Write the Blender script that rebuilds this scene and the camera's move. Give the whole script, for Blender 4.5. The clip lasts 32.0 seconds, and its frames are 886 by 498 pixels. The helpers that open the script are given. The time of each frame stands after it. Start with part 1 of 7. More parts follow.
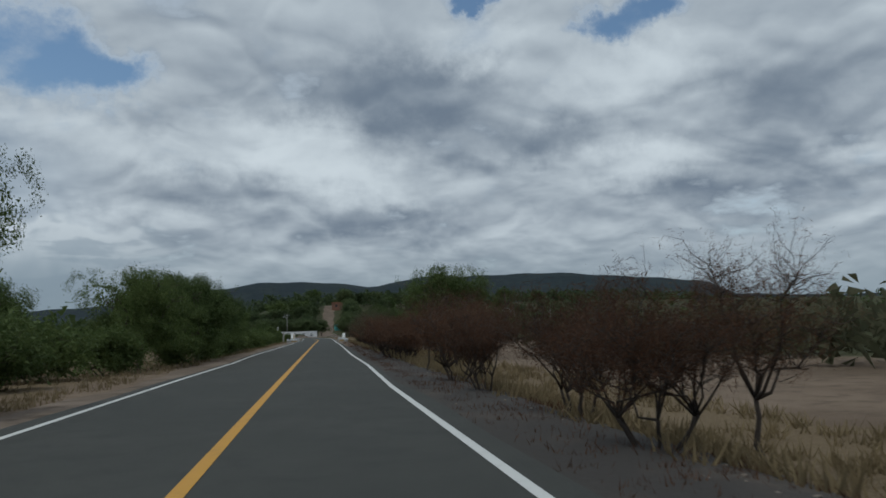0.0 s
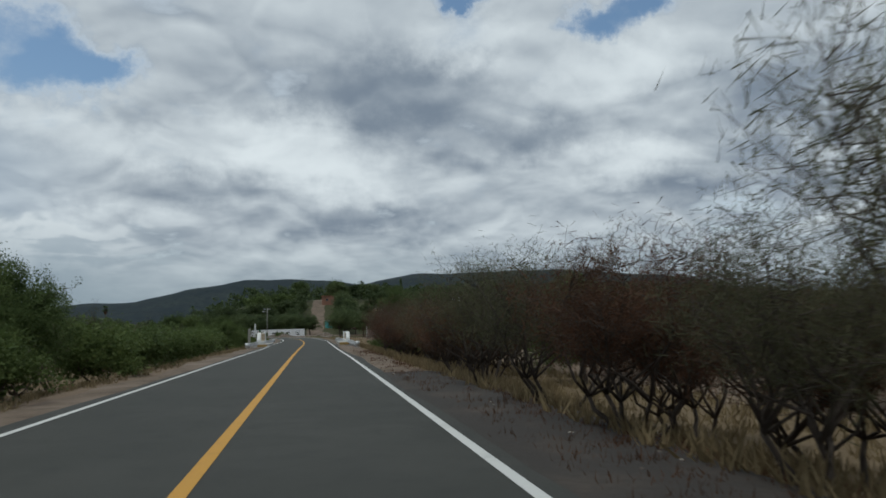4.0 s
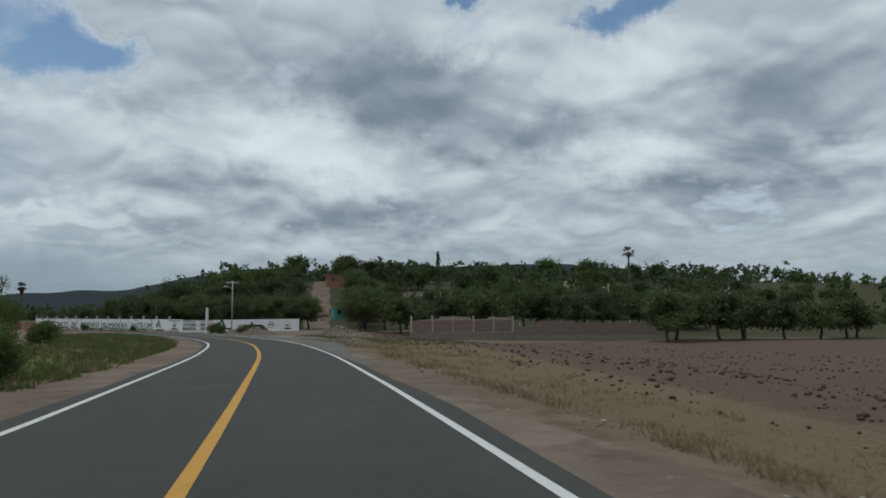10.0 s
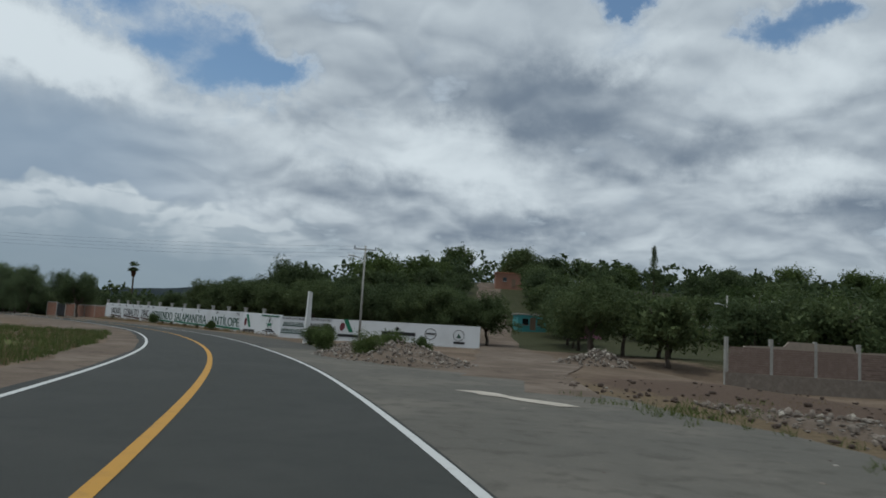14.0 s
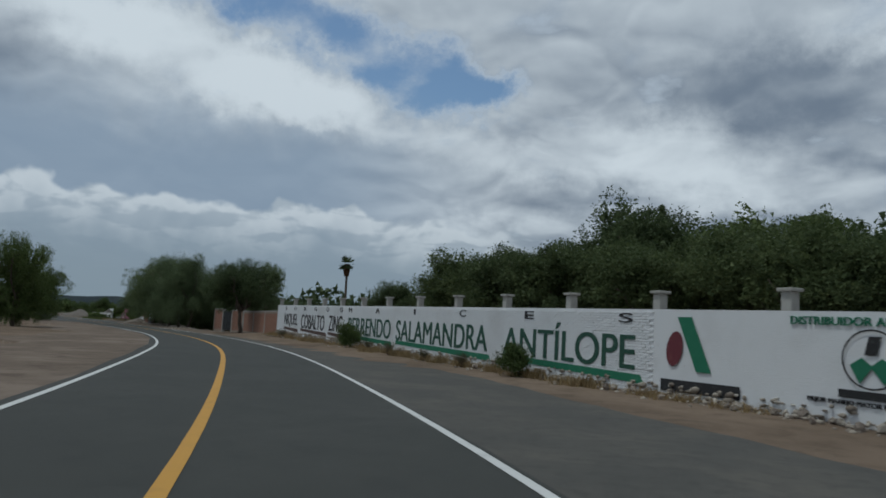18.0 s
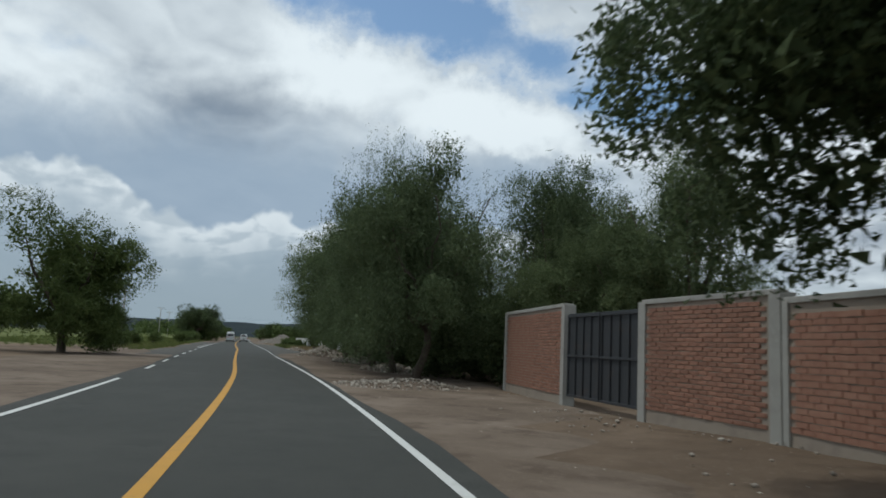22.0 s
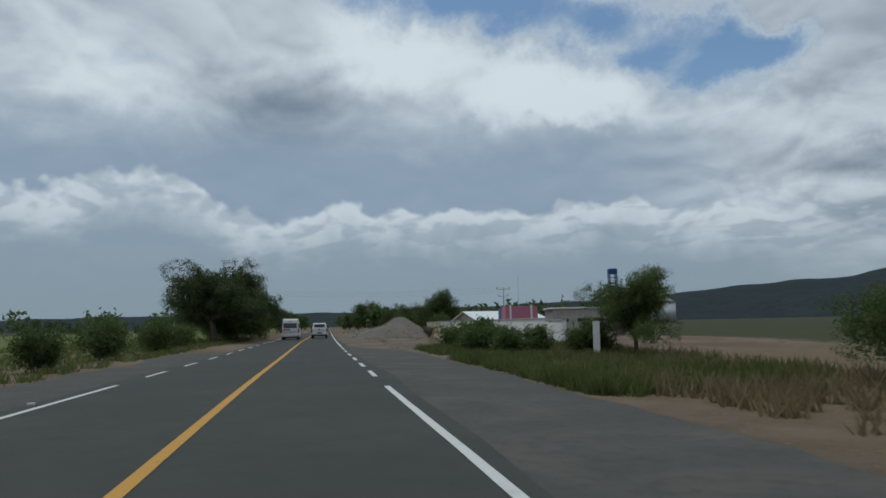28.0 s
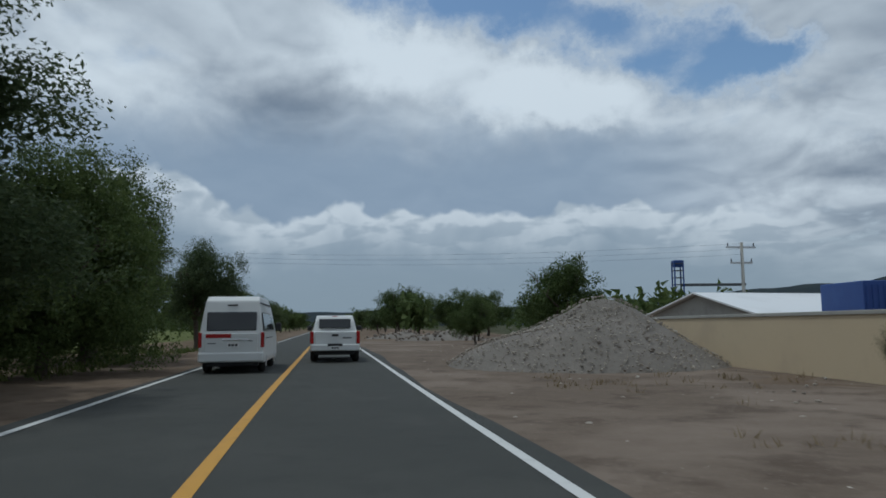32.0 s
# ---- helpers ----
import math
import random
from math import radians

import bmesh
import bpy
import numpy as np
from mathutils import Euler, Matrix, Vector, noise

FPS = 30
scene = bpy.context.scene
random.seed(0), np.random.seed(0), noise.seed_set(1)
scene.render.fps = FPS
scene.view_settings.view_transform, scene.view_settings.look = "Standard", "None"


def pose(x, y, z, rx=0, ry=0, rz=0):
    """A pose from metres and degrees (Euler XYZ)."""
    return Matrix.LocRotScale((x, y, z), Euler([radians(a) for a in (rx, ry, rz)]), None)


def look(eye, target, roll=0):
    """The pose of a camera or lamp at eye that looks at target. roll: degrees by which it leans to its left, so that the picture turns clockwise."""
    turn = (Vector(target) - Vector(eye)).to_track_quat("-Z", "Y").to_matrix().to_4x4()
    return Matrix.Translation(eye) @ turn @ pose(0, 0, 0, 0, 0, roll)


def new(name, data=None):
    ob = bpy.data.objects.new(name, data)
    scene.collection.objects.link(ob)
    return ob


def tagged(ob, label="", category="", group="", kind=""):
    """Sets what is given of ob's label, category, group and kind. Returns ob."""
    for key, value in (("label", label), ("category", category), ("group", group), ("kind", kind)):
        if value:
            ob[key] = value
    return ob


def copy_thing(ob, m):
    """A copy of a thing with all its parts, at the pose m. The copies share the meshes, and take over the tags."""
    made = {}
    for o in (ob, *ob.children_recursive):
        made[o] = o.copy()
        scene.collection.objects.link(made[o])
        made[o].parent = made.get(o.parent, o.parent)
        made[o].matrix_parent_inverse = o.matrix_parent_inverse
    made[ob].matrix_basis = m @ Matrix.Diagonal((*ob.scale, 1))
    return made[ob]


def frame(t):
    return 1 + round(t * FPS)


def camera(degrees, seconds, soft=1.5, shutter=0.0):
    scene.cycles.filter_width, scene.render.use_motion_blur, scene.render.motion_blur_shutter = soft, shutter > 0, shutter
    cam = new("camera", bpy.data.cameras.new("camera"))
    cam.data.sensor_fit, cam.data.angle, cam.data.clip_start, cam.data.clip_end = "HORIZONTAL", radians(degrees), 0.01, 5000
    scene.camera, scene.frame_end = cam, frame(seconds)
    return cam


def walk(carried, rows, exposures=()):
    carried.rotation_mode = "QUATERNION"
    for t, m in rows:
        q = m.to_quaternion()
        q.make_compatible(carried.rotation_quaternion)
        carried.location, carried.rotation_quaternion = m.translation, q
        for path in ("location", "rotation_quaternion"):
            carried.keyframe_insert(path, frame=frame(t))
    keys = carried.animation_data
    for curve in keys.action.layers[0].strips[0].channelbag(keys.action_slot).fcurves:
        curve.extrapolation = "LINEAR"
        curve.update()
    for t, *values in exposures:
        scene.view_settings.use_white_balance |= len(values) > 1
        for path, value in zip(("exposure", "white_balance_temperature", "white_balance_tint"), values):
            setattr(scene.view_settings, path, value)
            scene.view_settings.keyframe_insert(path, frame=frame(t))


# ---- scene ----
cam = camera(62.96, 32.0, soft=1.7, shutter=0.1)
EYE = 1.35


def ride(x, y, yaw, pitch, roll):
    hump = 0.14 * math.exp(-(((y - 130.0) / 7.0) ** 2))      # the bridge deck stands a little higher
    return pose(x, y, EYE + hump, 90 + pitch, 0, yaw) @ pose(0, 0, 0, 0, 0, roll)


PATH = [
    (0.0, -1.30, 0.00, -9.52, 6.38, -1.40),
    (0.5, -1.38, 5.90, -9.48, 6.20, -1.79),
    (1.0, -1.42, 11.82, -9.39, 6.09, -1.50),
    (1.5, -1.34, 17.76, -9.54, 6.20, -1.23),
    (2.0, -1.34, 23.71, -10.01, 6.55, -1.23),
    (2.5, -1.35, 29.90, -10.19, 6.45, -1.44),
    (3.0, -1.37, 36.46, -10.21, 6.34, -1.49),
    (3.5, -1.37, 43.31, -10.72, 6.31, -1.49),
    (4.0, -1.32, 50.42, -10.40, 6.19, -1.50),
    (4.5, -1.14, 57.76, -10.40, 6.00, -1.70),
    (5.0, -1.09, 65.33, -10.40, 5.83, -1.90),
    (5.5, -1.04, 73.14, -10.59, 5.77, -2.14),
    (6.0, -0.97, 81.15, -10.22, 5.85, -2.33),
    (6.5, -0.91, 89.23, -9.83, 5.83, -1.66),
    (7.0, -0.98, 97.23, -9.61, 5.83, -1.03),
    (7.5, -0.99, 105.04, -9.53, 5.77, -1.56),
    (8.0, -1.07, 112.97, -9.32, 5.99, -2.02),
    (8.5, -1.14, 121.00, -10.37, 6.51, -1.20),
    (9.0, -1.20, 129.07, -10.17, 6.31, -0.89),
    (9.5, -1.34, 137.07, -10.29, 5.81, -1.17),
    (10.0, -1.44, 144.99, -10.36, 5.75, -0.45),
    (10.5, -1.60, 152.86, -9.78, 5.91, 0.40),
    (11.0, -1.80, 160.67, -8.84, 6.09, 0.94),
    (11.5, -2.09, 168.37, -7.90, 6.23, 1.79),
    (12.0, -2.46, 175.91, -6.91, 6.37, 2.41),
    (12.5, -2.88, 183.26, -5.79, 6.54, 2.76),
    (13.0, -3.53, 190.46, -3.82, 6.46, 3.16),
    (13.5, -4.52, 197.69, -1.40, 6.44, 3.13),
    (14.0, -5.86, 205.00, 1.37, 6.55, 3.48),
    (14.5, -7.56, 212.36, 3.76, 6.57, 3.60),
    (15.0, -9.54, 219.73, 6.22, 6.52, 3.36),
    (15.5, -11.91, 227.11, 8.64, 6.48, 3.20),
    (16.0, -14.63, 234.54, 10.87, 6.46, 2.06),
    (16.5, -17.69, 242.00, 12.91, 6.44, 1.51),
    (17.0, -21.06, 249.46, 14.81, 6.43, 1.96),
    (17.5, -24.69, 256.88, 16.61, 6.44, 2.96),
    (18.0, -28.59, 264.19, 18.40, 6.45, 2.96),
    (18.5, -32.79, 271.33, 20.25, 6.61, 2.68),
    (19.0, -37.26, 278.23, 22.32, 6.70, 2.69),
    (19.5, -41.75, 284.93, 24.78, 6.66, 2.64),
    (20.0, -46.41, 291.51, 26.83, 6.80, 3.16),
    (20.5, -51.47, 298.03, 29.11, 6.91, 3.08),
    (21.0, -57.06, 304.53, 31.79, 6.87, 3.09),
    (21.5, -63.20, 310.96, 34.08, 6.72, 2.27),
    (22.0, -69.67, 317.35, 35.16, 7.63, 2.76),
    (22.5, -76.34, 323.43, 37.08, 7.75, 2.10),
    (23.0, -83.03, 329.35, 38.03, 8.17, 2.56),
    (23.5, -89.76, 335.08, 38.70, 7.44, 1.45),
    (24.0, -96.43, 340.70, 38.90, 7.49, 1.91),
    (24.5, -103.03, 346.17, 39.17, 7.30, 1.52),
    (25.0, -109.28, 351.63, 39.24, 6.72, 0.23),
    (25.5, -115.34, 356.79, 39.65, 6.53, -1.23),
    (26.0, -121.23, 361.73, 39.63, 6.55, -1.76),
    (26.5, -126.99, 366.58, 39.56, 6.64, -1.51),
    (27.0, -132.73, 371.34, 40.10, 6.49, -0.95),
    (27.5, -138.46, 376.01, 40.60, 6.21, -0.78),
    (28.0, -144.20, 380.63, 40.81, 5.93, -1.19),
    (28.5, -149.93, 385.23, 40.78, 5.77, -1.91),
    (29.0, -155.62, 389.87, 40.90, 5.85, -2.02),
    (29.5, -161.31, 394.49, 40.95, 5.71, -2.17),
    (30.0, -167.00, 399.05, 40.99, 5.49, -2.50),
    (30.5, -172.64, 403.61, 40.89, 5.51, -2.08),
    (31.0, -178.30, 408.18, 40.99, 5.81, -1.72),
    (31.5, -183.99, 412.73, 40.97, 6.03, -1.03),
    (32.0, -189.71, 417.29, 40.91, 6.03, -0.49),
]
walk(cam, [(t, ride(*row)) for t, *row in PATH], [(t, ev, kelvin, 2.0) for t, ev, kelvin in (
    (0.0, -0.3, 5900), (1.5, -0.24, 5950), (3.0, -0.05, 6100), (8.0, -0.1, 6100), (10.0, -0.1, 6050), (15.0, -0.22, 5950), (18.0, -0.32, 5850), (20.0, -0.27, 5780), (21.0, -0.22, 5780), (22.0, 0.12, 6050),
    (22.5, 0.22, 6200), (24.0, 0.45, 6350), (25.0, 0.3, 6250), (26.0, -0.15, 6050), (29.0, -0.2, 5850), (32.0, -0.24, 5700))])

# ---- sky and sun ----
SUN_EL, SUN_AZ = radians(70), radians(115)      # azimuth of the sun, from +y towards -x


def ray_of(az, el):
    """Unit direction from degrees to the left of +y and degrees above the horizon."""
    az, el = radians(az), radians(el)
    return Vector((-math.sin(az) * math.cos(el), math.cos(az) * math.cos(el), math.sin(el)))


class Nodes:
    """Short hand for building a node tree."""

    def __init__(self, tree):
        self.t, self.n = tree, tree.nodes
        self.n.clear()

    def add(self, kind, **settings):
        node = self.n.new(kind)
        for key, value in settings.items():
            if key in node.inputs:
                node.inputs[key].default_value = value
        return node

    def link(self, a, b):
        self.t.links.new(a, b)

    def put(self, value, socket):
        if isinstance(value, (int, float, tuple)):
            socket.default_value = value
        else:
            self.link(value, socket)

    def math(self, op, a, b=0.0, c=None, clamp=False):
        m = self.n.new("ShaderNodeMath")
        m.operation, m.use_clamp = op, clamp
        self.put(a, m.inputs[0])
        self.put(b, m.inputs[1])
        if c is not None:
            self.put(c, m.inputs[2])
        return m.outputs[0]

    def mix(self, f, a, b, blend="MIX"):
        m = self.n.new("ShaderNodeMix")
        m.data_type, m.blend_type = "RGBA", blend
        self.put(f, m.inputs[0])
        self.put(a, m.inputs[6])
        self.put(b, m.inputs[7])
        return m.outputs[2]

    def noise(self, vector, scale, detail=4.0, rough=0.55, distortion=0.0):
        m = self.n.new("ShaderNodeTexNoise")
        m.inputs["Scale"].default_value, m.inputs["Detail"].default_value = scale, detail
        m.inputs["Roughness"].default_value, m.inputs["Distortion"].default_value = rough, distortion
        if vector is not None:
            self.link(vector, m.inputs["Vector"])
        return m.outputs["Fac"]

    def smooth(self, x, lo, hi, to_lo=0.0, to_hi=1.0):
        m = self.n.new("ShaderNodeMapRange")
        m.interpolation_type = "SMOOTHSTEP"
        self.put(x, m.inputs[0])
        for i, v in enumerate((lo, hi, to_lo, to_hi)):
            m.inputs[i + 1].default_value = v
        return m.outputs[0]


# clear gaps in the cloud: (azimuth, elevation, half width, half height) in degrees
GAPS = [(15.3, 18.6, 2.6, 1.6), (19, 18.9, 3.2, 2.0), (23, 20.8, 3.2, 1.9), (28, 22.7, 3.8, 1.9), (34, 24.0, 4.4, 1.9), (40, 25.5, 4.6, 2.2), (46, 27.2, 5.0, 2.6), (-23.5, 22.8, 2.2, 1.2), (-12.5, 25.2, 2.0, 0.8), (-27, 23.6, 2.4, 1.0), (55, 33, 9.0, 4.0)]
# heaps that catch the sun and masses in shade: (azimuth, elevation, half width, half height, amount)
MASSES = [(-7.5, 18.8, 8, 2.8, -0.7), (7.5, 10.8, 6, 1.8, -0.45), (-17, 14.3, 7, 1.6, -0.5), (-6, 8.3, 6, 1.5, -0.5), (-36, 14.5, 5, 5.5, -0.45), (-29, 9.5, 5, 1.6, -0.4), (9, 20.5, 9, 3, -0.15),
          (-1, 12.6, 6, 2.2, 0.6), (-13, 21.8, 4, 2.2, 0.5), (-25, 19.3, 7, 2.2, 0.45), (-25.5, 12.4, 4, 1.5, 0.45), (3, 15.6, 5, 1.6, 0.45), (14, 14, 6, 1.4, 0.25), (16, 8.6, 4, 1.0, 0.28), (-39, 11.5, 3, 1.2, 0.3),
          (34, 18.3, 6, 2.4, 0.95), (29, 17.2, 5, 1.6, 0.6), (44, 20.6, 4.5, 2.2, 0.85), (49, 22.5, 4, 2.5, 0.4), (67, 19, 6, 3, 0.45), (21, 15.5, 6, 1.6, 0.25), (54, 15.5, 4.5, 4.5, -0.4), (60, 24, 5, 4, 0.2)]
# tops of the cloud bank to the north-west: (azimuth, half width, height) in degrees
TOPS = [(64, 5.0, 3.8), (73, 4, 1.6), (49, 4.0, 1.9), (36, 5, 0.8), (27, 4.0, 1.2), (85, 8, 2.0)]

world = bpy.data.worlds.new("sky")
scene.world = world
world.use_nodes = True
k = Nodes(world.node_tree)
coord = k.add("ShaderNodeTexCoord").outputs["Generated"]
axis = k.add("ShaderNodeSeparateXYZ")
k.link(coord, axis.inputs[0])
way = k.math("ARCTAN2", k.math("MULTIPLY", axis.outputs[0], -1.0), axis.outputs[1])
rise_of = k.math("ARCSINE", axis.outputs[2])


def shifted(tall, lift):
    """The view direction drawn out in height, and raised a little."""
    v = k.add("ShaderNodeCombineXYZ")
    k.link(axis.outputs[0], v.inputs[0])
    k.link(axis.outputs[1], v.inputs[1])
    k.link(k.math("MULTIPLY_ADD", axis.outputs[2], tall, lift), v.inputs[2])
    return v.outputs[0]


def layer(lift):
    """The place where a view direction meets a flat layer of cloud."""
    z = k.math("MAXIMUM", axis.outputs[2], 0.0)
    far = k.math("ADD", z, 0.27 + lift)
    v = k.add("ShaderNodeCombineXYZ")
    k.link(k.math("DIVIDE", axis.outputs[0], far), v.inputs[0])
    k.link(k.math("DIVIDE", axis.outputs[1], far), v.inputs[1])
    return v.outputs[0]


low_v, high_v, mid_v = layer(0.0), layer(0.04), layer(0.018)
heap = k.noise(low_v, 1.75, 6.0, 0.5)
fine = k.noise(low_v, 5.4, 6.0, 0.55)
relief = k.math("SUBTRACT", heap, k.noise(high_v, 1.75, 6.0, 0.5))


def billow(vector, scale):
    """Rounded heads with creases between them."""
    return k.math("ABSOLUTE", k.math("MULTIPLY_ADD", k.noise(vector, scale, 3.0, 0.5, 0.35), 2.0, -1.0))


small = k.math("SUBTRACT", billow(low_v, 3.5), billow(mid_v, 3.5))
puff = k.noise(coord, 16.0, 8.0, 0.62)
wave = k.math("MULTIPLY", k.math("SUBTRACT", k.noise(coord, 10.0, 7.0, 0.65), 0.5), 0.15)
way_w = k.math("ADD", way, wave)
rise_w = k.math("ADD", rise_of, k.math("MULTIPLY", k.math("SUBTRACT", k.noise(shifted(1.0, 3.0), 11.0, 7.0, 0.65), 0.5), 0.11))


def blob(az, el, wide, tall):
    """One in its middle, falling off to nought."""
    a = k.math("DIVIDE", k.math("SUBTRACT", way_w, radians(az)), radians(wide))
    b = k.math("DIVIDE", k.math("SUBTRACT", rise_w, radians(el)), radians(tall))
    return k.math("POWER", 2.718, k.math("MULTIPLY", k.math("MULTIPLY_ADD", a, a, k.math("MULTIPLY", b, b)), -1.0))


hole, mass = 0.0, 0.0
for az, el, wide, tall in GAPS:
    hole = k.math("MAXIMUM", hole, blob(az, el, wide * 1.15, tall * 1.15)) if hole == 0.0 else k.math("SUBTRACT", k.math("ADD", hole, blob(az, el, wide * 1.15, tall * 1.15)), k.math("MULTIPLY", hole, blob(az, el, wide * 1.15, tall * 1.15)))
for az, el, wide, tall, amount in MASSES:
    mass = k.math("MULTIPLY_ADD", blob(az, el, wide, tall), amount, mass)
cover = k.math("SUBTRACT", k.math("ADD", heap, k.math("MULTIPLY", k.math("SUBTRACT", fine, 0.5), 1.0)), k.math("MULTIPLY", hole, 0.8))
cloud = k.smooth(cover, -0.22, 0.40, 0.0, 1.0)
sky = k.n.new("ShaderNodeTexSky")
sky.sky_type, sky.sun_disc, sky.sun_elevation, sky.sun_rotation = "NISHITA", False, SUN_EL, -SUN_AZ
clear = k.mix(1.0, sky.outputs[0], (0.115, 0.115, 0.112, 1), "MULTIPLY")
light = k.math("MULTIPLY_ADD", relief, 0.9, 0.52)
light = k.math("MULTIPLY_ADD", small, 0.6, light)
light = k.math("MULTIPLY_ADD", mass, 0.75, light)
light = k.math("MULTIPLY_ADD", k.math("SUBTRACT", fine, 0.5), 0.32, light)
lit = k.smooth(light, -0.10, 1.12)
rim = k.smooth(cover, 0.12, 0.46, 0.75, 0.0)          # thin edges of cloud let more light through
lit = k.math("MAXIMUM", lit, rim)
grey = k.mix(lit, (0.205, 0.237, 0.295, 1), (0.78, 0.79, 0.81, 1))
whole = k.mix(cloud, clear, grey)
# rain-grey sheet over the low sky to the north-west, and the heaped bank below it
sheet = k.math("MULTIPLY", k.smooth(way, 0.22, 0.55), k.smooth(k.math("ADD", axis.outputs[2], k.math("MULTIPLY", wave, 0.7)), 0.33, 0.2))
sheet = k.math("MULTIPLY", sheet, k.smooth(mass, 0.05, 0.4, 0.9, 0.1))
whole = k.mix(sheet, whole, (0.30, 0.36, 0.45, 1))
crest = 0.142
for az, wide, tall in TOPS:
    a = k.math("DIVIDE", k.math("SUBTRACT", way, radians(az)), radians(wide))
    crest = k.math("MULTIPLY_ADD", k.math("POWER", 2.718, k.math("MULTIPLY", k.math("MULTIPLY", a, a), -1.0)), radians(tall), crest)
for size, amount in ((9.0, 0.06), (20.0, 0.06), (55.0, 0.022)):
    crest = k.math("ADD", crest, k.math("MULTIPLY", k.math("SUBTRACT", k.noise(coord, size, 1.5, 0.5), 0.5), amount))
under = k.math("SUBTRACT", crest, axis.outputs[2])
bank = k.math("MULTIPLY", k.smooth(under, -0.003, 0.009), k.smooth(way, 0.12, 0.34))
bank_lit = k.math("MULTIPLY", k.smooth(under, 0.0, 0.085, 1.0, 0.05), k.smooth(k.math("MULTIPLY_ADD", small, 1.4, puff), 0.3, 0.65, 0.45, 1.0))
whole = k.mix(k.math("MULTIPLY", bank, 0.9), whole, k.mix(bank_lit, (0.30, 0.35, 0.41, 1), (0.70, 0.71, 0.73, 1)))
haze = k.smooth(axis.outputs[2], 0.015, 0.15, 0.85, 0.0)
whole = k.mix(haze, whole, (0.29, 0.335, 0.375, 1))
back = k.add("ShaderNodeBackground", Strength=1.0)
k.link(whole, back.inputs[0])
k.link(back.outputs[0], k.add("ShaderNodeOutputWorld").inputs[0])

sun = new("sun", bpy.data.lights.new("sun", "SUN"))
sun.data.energy, sun.data.angle, sun.data.color = 1.35, radians(3.0), (1.0, 0.95, 0.88)
sun.matrix_world = look(Vector(ray_of(115, 70)) * 100, (0, 0, 0))


# ---- materials ----
def material(name, colour, rough=0.85, spots=(), bump=0.0, bump_scale=8.0, metal=0.0, vary=0.0, spec=0.5):
    """A surface with a base colour; spots: (scale, colour, low, high, amount) blended in by noise; vary: change from piece to piece."""
    m = bpy.data.materials.new(name)
    m.use_nodes = True
    q = Nodes(m.node_tree)
    at = q.add("ShaderNodeTexCoord").outputs["Object"]
    col = (*colour, 1)
    for scale, tint, lo, hi, amount in spots:
        f = q.smooth(q.noise(at, scale, 5.0, 0.6, 0.2), lo, hi, 0.0, amount)
        col = q.mix(f, col, (*tint, 1))
    if vary:
        info = q.add("ShaderNodeObjectInfo").outputs["Random"]
        col = q.mix(1.0, col, q.mix(info, (1 - vary,) * 3 + (1,), (1 + vary,) * 3 + (1,)), "MULTIPLY")
    s = q.add("ShaderNodeBsdfPrincipled", Roughness=rough, Metallic=metal)
    s.inputs["Specular IOR Level"].default_value = spec
    q.put(col, s.inputs["Base Color"])
    if bump:
        b = q.add("ShaderNodeBump", Strength=min(bump, 1.0), Distance=0.03)
        q.link(q.noise(at, bump_scale, 6.0, 0.65), b.inputs["Height"])
        q.link(b.outputs[0], s.inputs["Normal"])
    q.link(s.outputs[0], q.add("ShaderNodeOutputMaterial").inputs[0])
    return m


def leaf_material(name, colour, other, rough=0.6):
    m = bpy.data.materials.new(name)
    m.use_nodes = True
    q = Nodes(m.node_tree)
    geo = q.add("ShaderNodeNewGeometry").outputs["Random Per Island"]
    info = q.add("ShaderNodeObjectInfo").outputs["Random"]
    at = q.add("ShaderNodeTexCoord").outputs["Object"]
    col = q.mix(geo, (*colour, 1), (*other, 1))
    col = q.mix(q.smooth(q.noise(at, 0.8, 3.0), 0.35, 0.7, 0.0, 0.6), col, (colour[0] * 0.6, colour[1] * 0.62, colour[2] * 0.6, 1))
    col = q.mix(1.0, col, q.mix(info, (0.8, 0.82, 0.85, 1), (1.2, 1.16, 1.1, 1)), "MULTIPLY")
    s = q.add("ShaderNodeBsdfPrincipled", Roughness=rough)
    s.inputs["Specular IOR Level"].default_value = 0.12
    q.link(col, s.inputs["Base Color"])
    t = q.add("ShaderNodeBsdfTranslucent")
    q.link(col, t.inputs[0])
    mixer = q.add("ShaderNodeMixShader")
    mixer.inputs[0].default_value = 0.38
    q.link(s.outputs[0], mixer.inputs[1])
    q.link(t.outputs[0], mixer.inputs[2])
    q.link(mixer.outputs[0], q.add("ShaderNodeOutputMaterial").inputs[0])
    return m


